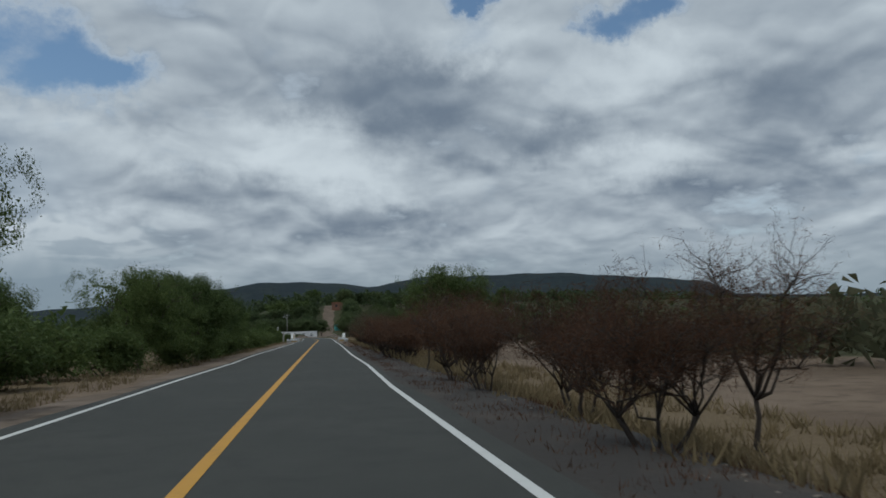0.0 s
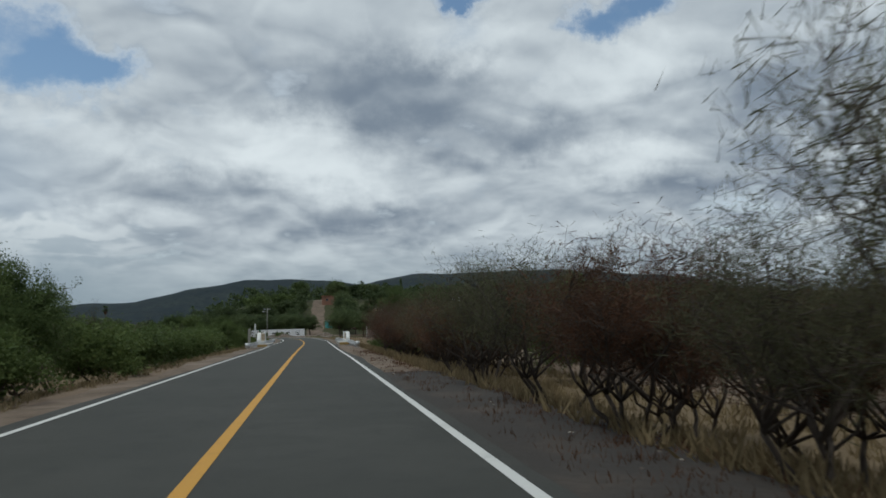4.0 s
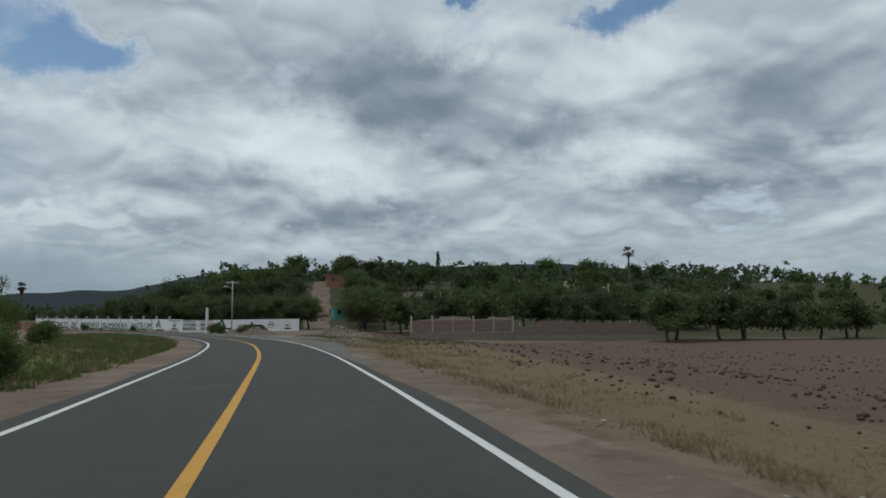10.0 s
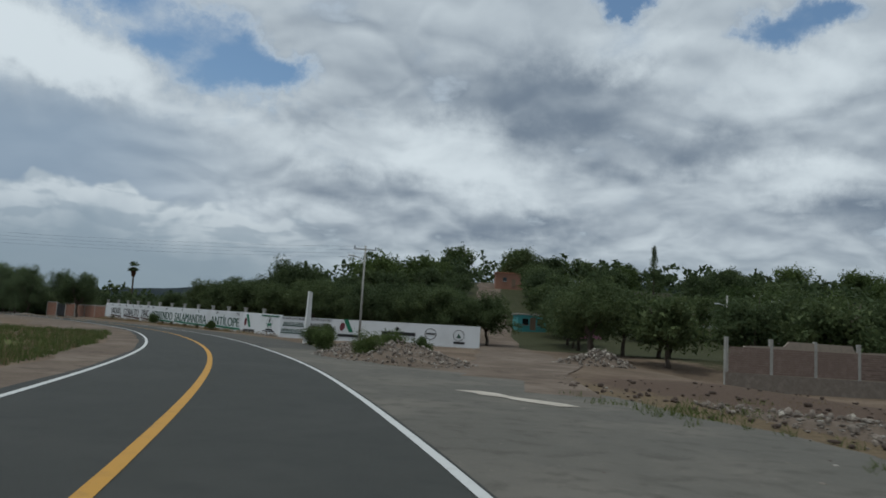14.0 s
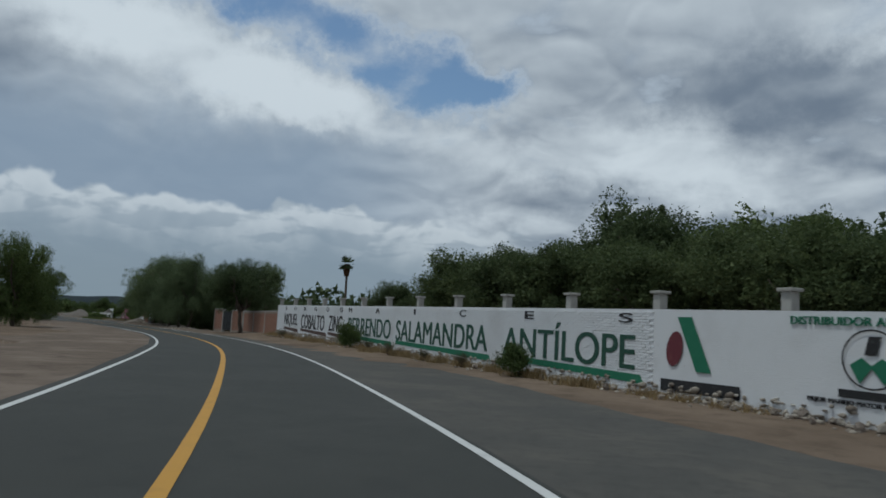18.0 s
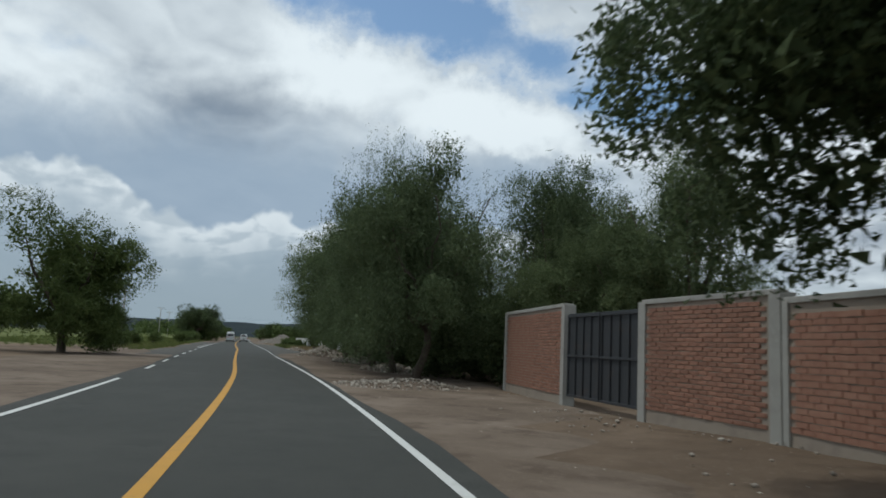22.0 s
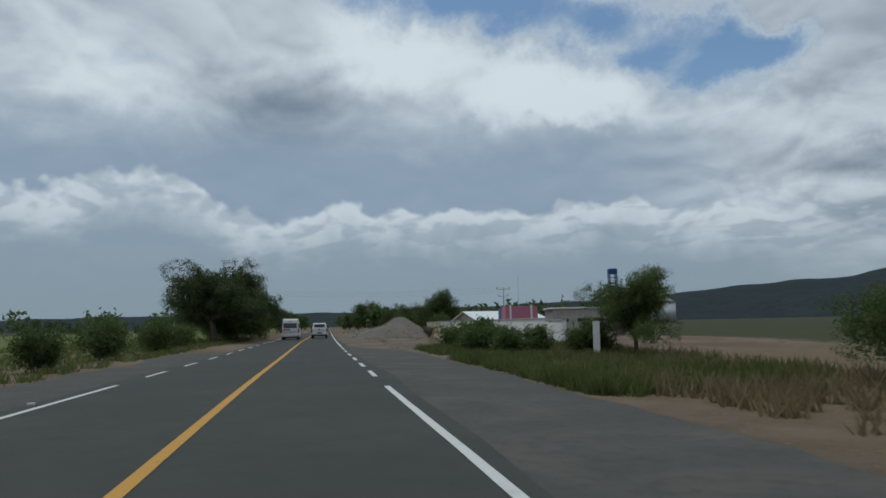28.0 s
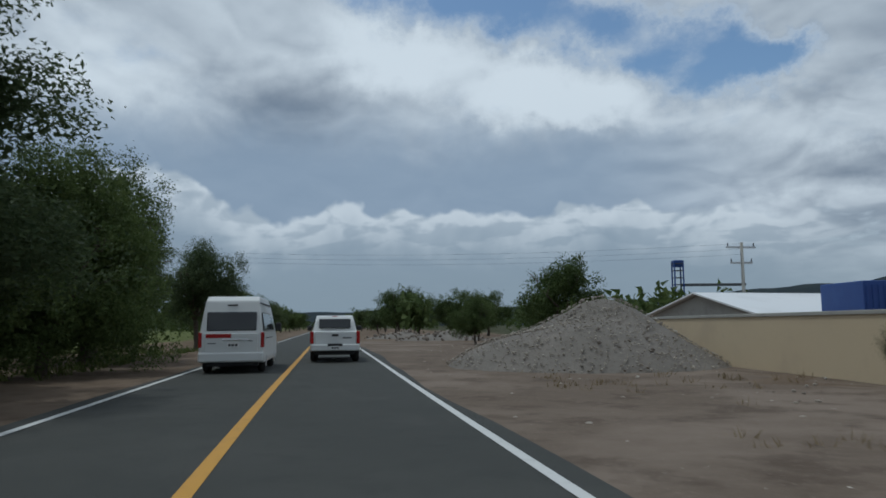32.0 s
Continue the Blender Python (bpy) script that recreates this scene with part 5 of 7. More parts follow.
for u0, u1, mat in ((2.7, 7.3, "umber"), (8.15, 14.9, "umber"), (15.3, 18.55, "umber"), (19.4, 26.7, "green"), (27.3, 37.0, "green"), (37.95, 45.5, "green")):
    z0, z1 = wall_z(u0) + 0.36, wall_z(u1) + 0.36
    quad_plate(wall_long, pose(0, -0.028, 0), [(u0, z0 + 0.02), (u1 + 0.1, z1 - 0.14), (u1 - 0.05, z1 + 0.10), (u0, z0 + 0.20)], mat, "underline")


def trade_mark(ob, u, z, k):
    """A dark red oval under a slanting green bar, and a black bar for the name."""
    quad_plate(ob, pose(u, -0.028, z), disc_pts(0.45 * k, 1.0 * k, 0.26 * k, 0.42 * k, tilt=-0.25), "maroon", "painted_oval")
    quad_plate(ob, pose(u, -0.028, z), [(0.55 * k, 1.75 * k), (1.0 * k, 1.75 * k), (1.6 * k, 0.5 * k), (1.15 * k, 0.5 * k)], "green", "painted_bar")
    quad_plate(ob, pose(u, -0.028, z), [(0, 0), (2.4 * k, 0), (2.4 * k, 0.28 * k), (0, 0.28 * k)], "black", "painted_bar")


trade_mark(wall_long, 46.25, 0.12, 1.08)
ring(wall_long, pose(0, -0.03, 0), 52.0, 1.22, 0.62, 0.58, 0.035, "black")
quad_plate(wall_long, pose(0, -0.028, 0), [(51.75, 0.75), (52.0, 1.05), (52.25, 0.75), (52.45, 1.1), (52.2, 1.25), (52.0, 1.1), (51.8, 1.25), (51.55, 1.1)], "green", "painted_leaf")
quad_plate(wall_long, pose(0, -0.028, 0), [(51.85, 1.3), (52.1, 1.3), (52.2, 1.66), (51.95, 1.66)], "black", "painted_mark")
quad_plate(wall_long, pose(0, -0.028, 0), [(51.3, 0.46), (52.7, 0.44), (52.7, 0.60), (51.3, 0.62)], "black", "painted_bar")

signs(wall_short, wm2, [("MAICES", 0.25, 2.5, 1.72, 0.19, "black"), ("SORGOS", 2.95, 5.3, 1.76, 0.19, "black"), ("ANTÍLOPE", 0.35, 2.4, 1.18, 0.28, "dkgreen"), ("BERRENDO", 0.2, 2.45, 0.46, 0.3, "dkgreen"),
                        ("AMATISTA", 3.1, 5.4, 1.16, 0.3, "black"), ("NIQUEL", 3.3, 5.2, 0.46, 0.28, "black")], 0, 0.0)
for u0, u1, z, mat in ((0.25, 2.55, 1.04, "dkgreen"), (0.1, 2.6, 0.3, "dkgreen"), (3.0, 5.6, 1.02, "maroon"), (3.2, 5.4, 0.3, "maroon")):
    quad_plate(wall_short, pose(0, -0.028, 0), [(u0, z), (u1, z), (u1 - 0.1, z + 0.1), (u0, z + 0.1)], mat, "underline")
trade_mark(wall_short, 6.0, 0.3, 1.0)
quad_plate(wall_short, pose(0, -0.028, 0), [(10.5, 0.78), (13.9, 0.78), (13.9, 1.12), (10.5, 1.12)], "black", "painted_bar")
quad_plate(wall_short, pose(0, -0.028, 0), [(11.9, 1.2), (12.15, 1.2), (12.25, 1.45), (12.05, 1.62), (11.85, 1.45)], "black", "painted_mark")
ring(wall_short, pose(0, -0.03, 0), 15.4, 1.1, 0.58, 0.55, 0.06, "black")
quad_plate(wall_short, pose(0, -0.028, 0), [(14.95, 1.05), (15.85, 1.05), (15.85, 1.2), (14.95, 1.2)], "black", "painted_bar")
ring(wall_short, pose(0, -0.03, 0), 18.2, 1.1, 0.55, 0.55, 0.05, "black")
quad_plate(wall_short, pose(0, -0.028, 0), [(17.7, 0.3), (18.8, 0.3), (18.8, 0.5), (17.7, 0.5)], "black", "painted_bar")
quad_plate(wall_short, pose(0, -0.028, 0), [(17.95, 0.85), (18.2, 1.3), (18.45, 0.85)], "dkgreen", "painted_leaf")

# capped piers that stand up over the wall
for i in range(13):
    u = 4.15 * i if i else -0.65
    foot = wm @ Vector((u, 0.45, wall_z(u) + 1.46))
    pier = thing("wall_pier", pose(foot.x, foot.y, foot.z, 0, 0, -46.7), "grey concrete pier with a flat cap behind the wall", "pier", "wall piers")
    part("shaft", boxed((0.27, 0.27, 1.75), (0, 0, 0.35), bevel=0.015), "concrete", pier)
    part("cap", boxed((0.40, 0.40, 0.08), (0, 0, 1.265), bevel=0.015), "concrete", pier)

# ---- brick walls, gate and yard ----
def plain_wall(name, p, q, z0, high, mat, label, thick=0.22, pillars=0, cap=True):
    a, b = at(*p), at(*q)
    long = (b - a).length
    m = pose(a.x, a.y, 0, 0, 0, math.degrees(math.atan2(b.y - a.y, b.x - a.x)))
    ob = thing(name, m, label, "wall", kind="structure")
    part("core", prism([(0, z0 - 0.5), (long, z0 - 0.5), (long, z0 + high), (0, z0 + high)], 0.0, thick), mat, ob)
    if cap:
        part("coping", boxed((long, thick + 0.08, 0.1), (long / 2, thick / 2, z0 + high + 0.05), bevel=0.012), "concrete", ob)
    for i in range(pillars):
        u = long * i / max(1, pillars - 1)
        part("pillar", boxed((0.26, thick + 0.1, high + 0.5), (u, thick / 2, z0 + high / 2 - 0.2), bevel=0.01), "concrete", ob)
    return ob, long


# wall_brick: local +y is away from the road when laid from far to near
wb1, l1 = plain_wall("wall_brick_garden", (345.2, 8.75), (330.2, 7.95), 0.3, 1.95, "mortar", "weathered red brick garden wall", pillars=4)
lay_later(wb1, 0.1, l1 - 0.1, lambda u: 0.3, 1.9, "brick", 0.0, 300, (0.29, 0.10))
wb2, l2 = plain_wall("wall_brick_gate_side", (349.1, 8.5), (345.35, 8.72), 0.28, 2.12, "mortar", "red brick wall panel beside the gate", pillars=2)
lay_later(wb2, 0.1, l2 - 0.1, lambda u: 0.28, 2.08, "brick", 0.0, 260, (0.27, 0.085))
wb3, l3 = plain_wall("wall_brick_gate_far", (359.3, 9.1), (353.15, 8.5), 0.22, 2.3, "mortar", "red brick wall panel beyond the gate", pillars=2)
lay_later(wb3, 0.1, l3 - 0.1, lambda u: 0.22, 2.26, "brick", 0.0, 260, (0.27, 0.085))
g0, g1 = at(353.0, 8.5), at(349.25, 8.5)
gl = (g1 - g0).length
gate = thing("metal_gate", pose(g0.x, g0.y, 0.16, 0, 0, math.degrees(math.atan2(g1.y - g0.y, g1.x - g0.x))), "closed dark sheet-metal double gate between brick walls", "gate")
for i in range(2):
    leaf = part("gate_leaf", boxed((gl / 2 - 0.03, 0.04, 2.1), (gl * (0.25 + 0.5 * i), 0.08, 1.12), bevel=0.006), "ironblack", gate)
    for z in (0.1, 1.1, 2.1):
        part("bar", boxed((gl / 2 - 0.05, 0.05, 0.06), (gl * (0.25 + 0.5 * i), 0.04, z), bevel=0.006), "ironblack", leaf)
    for j in range(5):
        part("stile", boxed((0.05, 0.05, 2.05), (gl * 0.5 * i + 0.06 + j * (gl / 2 - 0.14) / 4, 0.045, 1.12), bevel=0.006), "ironblack", leaf)

# ---- the shed with the sign ----
sa, sb = at(416.4, 12.0), at(407.0, 11.35)
sl = (sb - sa).length
shed_turn = math.degrees(math.atan2(sb.y - sa.y, sb.x - sa.x))
shed = thing("roadside_shed", pose(sa.x, sa.y, 0, 0, 0, shed_turn), "roadside shed with a white sign, grey base and black cloth roof", "shed")
part("wall", prism([(0, -0.3), (sl, -0.3), (sl, 2.3), (0, 2.3)], 0.0, 0.18), "grey", shed)
banner = part("sign_board", prism([(0.02, 0.68), (sl - 0.02, 0.70), (sl - 0.02, 2.37), (sl * 0.6, 2.41), (0.02, 2.38)], -0.045, -0.005), "tin", shed, "white painted sign board")
letters("SI ES SELECTIVO, ES EFECTIVO", 0.2, 4.2, "grey", banner, pose(2.68, -0.06, 1.04))
quad_plate(banner, pose(3.85, -0.05, 2.0), [(0, 0), (1.88, 0.02), (1.88, 0.2), (0, 0.18)], "blue", "painted_bar")
quad_plate(banner, pose(2.72, -0.05, 1.4), [(0.0, 0), (0.2, 0), (0.2, 0.42), (0.0, 0.42)], "black", "painted_mark")
quad_plate(banner, pose(3.05, -0.05, 1.44), [(0, 0), (1.9, 0.02), (1.9, 0.28), (0, 0.26)], "black", "painted_bar")
quad_plate(banner, pose(5.07, -0.05, 1.46), [(0, 0), (1.5, 0.02), (1.5, 0.28), (0, 0.26)], "ochrepaint", "painted_bar")
for i in range(7):
    quad_plate(banner, pose(2.66 + 0.6 * i, -0.05, 0.82), [(0, 0), (0.5, 0), (0.5, 0.1), (0, 0.1)], "grey", "painted_bar")
for i in range(1, 4):
    part("board_joint", boxed((0.025, 0.012, 1.64), (sl * i / 4, -0.05, 1.53)), "grey", banner)
part("sheet_door", prism([(0, -0.3), (2.6, -0.3), (2.6, 2.3), (0, 2.4)], 0.0, 0.15), "rustdoor", shed, "dark maroon sheet-metal door").matrix_local = pose(sl + 0.05, 0.1, 0, 0, 0, 28)
pier = part("brick_pier", boxed((0.85, 0.5, 2.5), (sl + 2.0, 0.95, 1.05), pose(0, 0, 0, 0, 0, 28), 0.03), "plaster_old", shed, "brick pier with crumbling pale plaster")
for i in range(16):
    k6 = i % 2
    part("brick", boxed((0.26, 0.05, 0.085), (sl + 1.78 + 0.3 * k6 + 0.04 * (i % 3), 0.60 + 0.16 * k6, 0.35 + 0.13 * i), pose(0, 0, 0, 0, 0, 28), 0.01), "brick", pier)
# added black sheet: stands in for the deep shade below the crowns
part("side_cloth", boxed((7.5, 0.05, 3.3), (sl + 6.4, 3.2, 1.5), pose(0, 0, 0, 0, 0, 6), 0.01), "clothblack", shed, "added black sheet standing in for the deep shade under the trees")
ROOF = [(-0.7, 3.42), (1.6, 3.55), (3.9, 3.48), (6.3, 3.72), (8.4, 3.66), (10.9, 3.9)]
rv = [(x, y, z + lift) for y, lift in ((1.1, 0.0), (3.2, 0.28), (5.4, 0.1)) for x, z in ROOF]
n = len(ROOF)
rf = [(r * n + c, r * n + c + 1, (r + 1) * n + c + 1, (r + 1) * n + c) for r in range(2) for c in range(n - 1)]
roof = part("cloth_roof", solid("cloth_roof", rv, rf), "clothblack", shed, "sagging black shade cloth")
roof.modifiers.new("thickness", "SOLIDIFY").thickness = 0.05
for x, y, z in ((0.1, 1.25, 3.4), (1.7, 1.2, 3.48), (3.3, 1.25, 3.45), (4.4, 1.2, 3.5), (6.3, 1.25, 3.68), (8.4, 1.2, 3.62), (10.6, 1.3, 3.8), (0.2, 5.2, 3.45), (4.5, 5.2, 3.55), (9.0, 5.2, 3.7)):
    v, f = tube([(x, y, -0.2), (x + 0.04, y, z / 2), (x, y, z)], [0.05, 0.045, 0.04], 6)
    part("pole", solid("pole", v, f), "timber", shed)
for y, lift in ((1.15, -0.05), (3.2, 0.22), (5.3, 0.05)):
    v, f = tube([(x, y, z + lift) for x, z in ROOF], [0.05] * n, 6)
    part("rafter", solid("rafter", v, f), "timber", shed)
# added black panel: closes off the sky and gives the shed its dark inside
part("back_panel", boxed((19.0, 0.1, 4.4), (8.5, 5.5, 1.9), bevel=0.01), "clothblack", shed, "added black panel standing in for the shaded interior of the shed")
cw, cl_ = plain_wall("wall_whitewashed_shed", (427.6, 12.3), (416.6, 12.02), -0.1, 1.32, "mortar", "low brick wall with whitewashed courses", cap=False)
lay_later(cw, 0.05, 5.6, lambda u: -0.1, 1.32, "brick_white", 0.0, 300, (0.27, 0.075))
up_, ul_ = plain_wall("wall_bare_top", (423.6, 12.203), (416.6, 12.023), 1.72, 0.0, "mortar", "bare red bricks above the whitewash", cap=False)
lay_later(cw, 5.65, cl_ - 0.05, lambda u: -0.1, 1.32, "brick", 0.0, 200, (0.27, 0.075))
lay_later(up_, 0.05, ul_ - 0.05, lambda u: 1.23, 0.49, "brick", 0.0, 200, (0.27, 0.09))
stump = thing("tree_stump", stand(420.6, 8.6, -0.05), "short sawn tree stump", "stump")
v, f = tube([(0, 0, -0.1), (0.02, 0, 0.35), (0, 0.02, 0.62)], [0.24, 0.19, 0.18], 10)
part("wood", solid("wood", v, f), "bark", stump)


# ---- boundary walls and buildings at the end ----
bw1, bl1 = plain_wall("wall_boundary_ochre", (521.0, 14.4), (498.6, 12.6), -0.1, 1.62, "ochre", "ochre plastered boundary wall", pillars=0)
bw2, bl2 = plain_wall("wall_boundary_white", (498.5, 12.6), (476.0, 15.4), -0.1, 1.62, "white", "white plastered boundary wall", pillars=0)
bw3, bl3 = plain_wall("wall_boundary_near", (476.0, 15.4), (470.0, 14.4), -0.1, 1.5, "white", "white plastered boundary wall end", pillars=0)
bw4, bl4 = plain_wall("wall_stub_white", (466.0, 14.4), (457.6, 11.3), -0.1, 1.45, "white", "weathered white wall stub among dry weeds", pillars=0, cap=False)


def hall(name, label, x, y, turn, wide, deep, eave, ridge, wall_mat, roof_mat, foot=-0.2):
    """A gabled building, its gable end at local y = 0."""
    ob = thing(name, pose(x, y, 0, 0, 0, turn), label, "building")
    part("wall", prism([(-wide / 2, foot), (wide / 2, foot), (wide / 2, eave), (0, ridge - 0.06), (-wide / 2, eave)], 0, deep), wall_mat, ob)
    for k in (-1, 1):
        slope = math.hypot(wide / 2 + 0.35, ridge - eave + 0.1)
        bm = boxed((slope, deep + 0.7, 0.09), (k * (wide / 4 + 0.12), deep / 2, (ridge + eave) / 2 + 0.02), pose(0, 0, 0, 0, k * math.degrees(math.atan2(ridge - eave, wide / 2)), 0), 0.01)
        part("roof", bm, roof_mat, ob)
    for k in range(2):
        part("window", boxed((0.7, 0.06, 0.5), ((k - 0.5) * wide * 0.4, -0.02, eave * 0.62), bevel=0.01), "glass", ob)
    return ob


hall("warehouse", "low warehouse with a white sheet-metal roof", -204.4, 454.5, -29.6, 8.4, 9.5, 1.75, 2.85, "concrete", "tin")
blue_box = thing("blue_container", pose(-195.3, 451.9, 0, 0, 0, 41), "blue painted sheet-metal container", "container")
part("body", boxed((2.3, 3.4, 3.2), (0, 1.7, 1.45), bevel=0.03), "blue", blue_box)
for i in range(9):
    part("rib", boxed((0.08, 0.05, 2.9), (-1.0 + i * 0.25, -0.02, 1.45), bevel=0.01), "blue", blue_box)
pink = thing("pink_building", pose(-190.7, 443.0, 0, 0, 0, 41), "pink painted block with pale pilasters and flat roof", "building")
part("wall", boxed((3.4, 6.0, 3.3), (2.7, 3.0, 1.45), bevel=0.02), "pink", pink)
for x in (1.5, 3.75):
    part("pilaster", boxed((0.22, 0.1, 3.45), (x, -0.03, 1.5), bevel=0.01), "white", pink, "pale pilaster")
grey_hall = thing("grey_building", pose(-186.5, 447.5, 0, 0, 0, 41), "long grey rendered building with a white roof edge", "building")
part("wall", boxed((9.0, 6.0, 2.9), (4.5, 3.0, 1.25), bevel=0.02), "concrete", grey_hall)
part("roof", boxed((9.4, 6.4, 0.16), (4.5, 3.0, 2.8), bevel=0.02), "tin", grey_hall)
part("pilaster", boxed((0.3, 0.12, 3.4), (7.0, -0.04, 1.4), bevel=0.01), "pink", grey_hall, "maroon pilaster")
for i in range(4):
    part("window", boxed((0.9, 0.06, 0.35), (1.2 + i * 1.9, -0.02, 1.5), bevel=0.01), "glass", grey_hall)

# silos and the elevator tower far behind
silo = thing("grain_elevator", pose(-299.5, 676.9, 0, 0, 0, 41), "blue steel grain elevator tower with silos and conveyor", "grain elevator")
for dx in (-1.6, 1.6):
    for dy in (-1.6, 1.6):
        v, f = tube([(dx, dy, 0), (dx, dy, 24.5)], [0.28, 0.28], 6)
        part("leg", solid("leg", v, f), "blue", silo)
for i in range(9):
    part("deck", boxed((3.6, 3.6, 0.25), (0, 0, 2.6 + i * 2.6)), "grey", silo)
part("head", boxed((3.0, 2.4, 2.6), (0, 0, 23.4), bevel=0.2), "blue", silo)
part("conveyor", boxed((24, 1.2, 1.0), (13, 0, 15.5), bevel=0.1), "grey", silo)
for i in range(3):
    bm = bmesh.new()
    bmesh.ops.create_cone(bm, cap_ends=True, segments=24, radius1=4.2, radius2=4.2, depth=9, matrix=Matrix.Translation((6 + i * 9, 2, 4.5)))
    bmesh.ops.create_cone(bm, cap_ends=True, segments=24, radius1=4.5, radius2=0.5, depth=2.6, matrix=Matrix.Translation((6 + i * 9, 2, 10.3)))
    part("bin", bm, "steel", silo, "galvanised steel bin", True)


# ---- poles ----
def power_pole(x, y, high, label, lamp=False, arms=True, thin=1.0, turn=0):
    ob = thing("utility_pole", pose(x, y, ground_z((x, y)), 0, 0, turn), label, "utility pole", "utility poles")
    v, f = tube([(0, 0, -0.4), (0, 0, high)], [0.15 * thin, 0.10 * thin], 10)
    part("shaft", solid("shaft", v, f), "concrete", ob, smooth=True)
    if arms:
        for k, z in enumerate((high - 0.3, high - 1.3)[:arms]):
            part("crossarm", boxed((2.0 - 0.5 * k, 0.1, 0.12), (0, 0.1, z), bevel=0.01), "steel", ob)
            for x2 in (-0.9 + 0.2 * k, 0, 0.9 - 0.2 * k):
                v, f = tube([(x2, 0.1, z), (x2, 0.1, z + 0.28)], [0.05, 0.035], 6)
                part("insulator", solid("insulator", v, f), "grey", ob)
    if lamp:
        v, f = tube([(0, 0, high - 1.6), (-0.5, -0.3, high - 1.1), (-1.1, -0.6, high - 1.0)], [0.04] * 3, 6)
        arm = part("lamp_arm", solid("lamp_arm", v, f), "steel", ob)
        part("lamp_head", boxed((0.55, 0.22, 0.12), (-1.3, -0.7, high - 1.0), bevel=0.03), "tin", arm)
    return ob


power_pole(-13.9, 266.0, 8.4, "grey concrete utility pole with crossarms and lamp", True, 1, 0.7, 20)
for x, y, h, lamp, arms in ((23.5, 284.5, 7.2, True, False), (60.5, 289.5, 9.4, True, False), (78, 296, 9.0, True, False), (36, 300, 8, False, True), (95, 300, 9, True, False)):
    power_pole(x, y, h, "slender grey concrete pole with a street lamp", lamp, arms, 0.8)
for s, d, h in ((446, -15.5, 8.2), (556, -22, 8.6), (600, -24, 8.6)):
    p = at(s, d)
    power_pole(p.x, p.y, h, "concrete power pole with crossarms in the field", False, 1, 0.9, 50)
p = at(534, 27.3)
power_pole(p.x, p.y, 6.5, "concrete power pole with crossarms behind the wall", False, 2, 0.9, 50)
mast = thing("antenna_mast", pose(-194.8, 453.0, 0), "thin grey radio mast", "mast")
v, f = tube([(0, 0, 0), (0, 0, 6.9)], [0.04, 0.02], 6)
part("shaft", solid("shaft", v, f), "steel", mast)
wires = thing("power_line", pose(0, 0, 0), "thin overhead power cables crossing the road", "cable")
for k in range(3):
    a, b = at(556, -22, 8.5 - 0.35 * k), at(534, 27.3, 6.4 - 0.35 * k)
    pts = [a.lerp(b, i / 10) - Vector((0, 0, 0.9 * (1 - (i / 5 - 1) ** 2))) for i in range(11)]
    v, f = tube(pts, [0.0045] * 11, 4)
    part("cable", solid("cable", v, f), "black", wires)
wires2 = thing("power_line", pose(0, 0, 0), "thin overhead power cables above the wall", "cable")
for k in range(4):
    a, b = Vector((-13.9, 266.0, 8.2 - 0.3 * k)), Vector((-75, 268, 9.0 - 0.3 * k))
    pts = [a.lerp(b, i / 10) - Vector((0, 0, 0.9 * (1 - (i / 5 - 1) ** 2))) for i in range(11)]
    v, f = tube(pts, [0.0045] * 11, 4)
    part("cable", solid("cable", v, f), "black", wires2)

# white stele beside the rubble
p = at(257.5, 8.6)
stele = thing("concrete_stele", pose(p.x, p.y, -0.1, 0, 0, 30), "tall narrow white concrete pillar", "pillar")
part("shaft", prism([(-0.2, 0), (0.2, 0), (0.16, 3.75), (-0.1, 3.85)], -0.15, 0.15), "white", stele)


# ---- palms, cypress and pine ----
def palm(x, y, high, label, seed, skirt=2.4):
    rng = np.random.default_rng(seed)
    ob = thing("fan_palm", pose(x, y, ground_z((x, y))), label, "palm tree", "palms")
    v, f = tube([(0, 0, -0.3), (0.1, 0, high * 0.5), (0, 0.05, high)], [0.34, 0.24, 0.2], 10)
    part("trunk", solid("trunk", v, f), "bark", ob, smooth=True)
    v, f = tube([(0, 0, high - skirt), (0, 0, high - skirt * 0.5), (0, 0, high)], [0.45, 0.65, 0.5], 10)
    part("skirt", solid("skirt", v, f), "leaf_dry", ob, "hanging skirt of dead fronds")
    pts = []
    for i in range(34):
        a, e = rng.uniform(0, 6.28), rng.uniform(-0.7, 1.2)
        d = np.array([math.cos(a) * math.cos(e), math.sin(a) * math.cos(e), math.sin(e)])
        side = np.cross(d, [0, 0, 1.0])
        side /= np.linalg.norm(side) + 1e-6
        base = np.array([0, 0, high]) + d * 0.7
        for j in range(11):
            q = (j - 5) / 5
            tip = base + d * (1.35 - 0.5 * abs(q)) + side * q * 0.95 - np.array([0, 0, 0.25 * (1 - math.sin(e))])
            w = side * 0.06
            mid = (base + tip) / 2
            pts += [base, mid + w, tip, mid - w]
    pts = np.array(pts)
    part("fronds", quick("fronds", pts, np.arange(len(pts)).reshape(-1, 4)), "leaf_dark", ob)
    return ob


palm(-90.7, 392.1, 13.4, "tall fan palm with a skirt of dead fronds", 3)
palm(81.5, 324.6, 19.4 - ground_z((81.5, 324.6)), "tall slender fan palm", 4, 1.2)


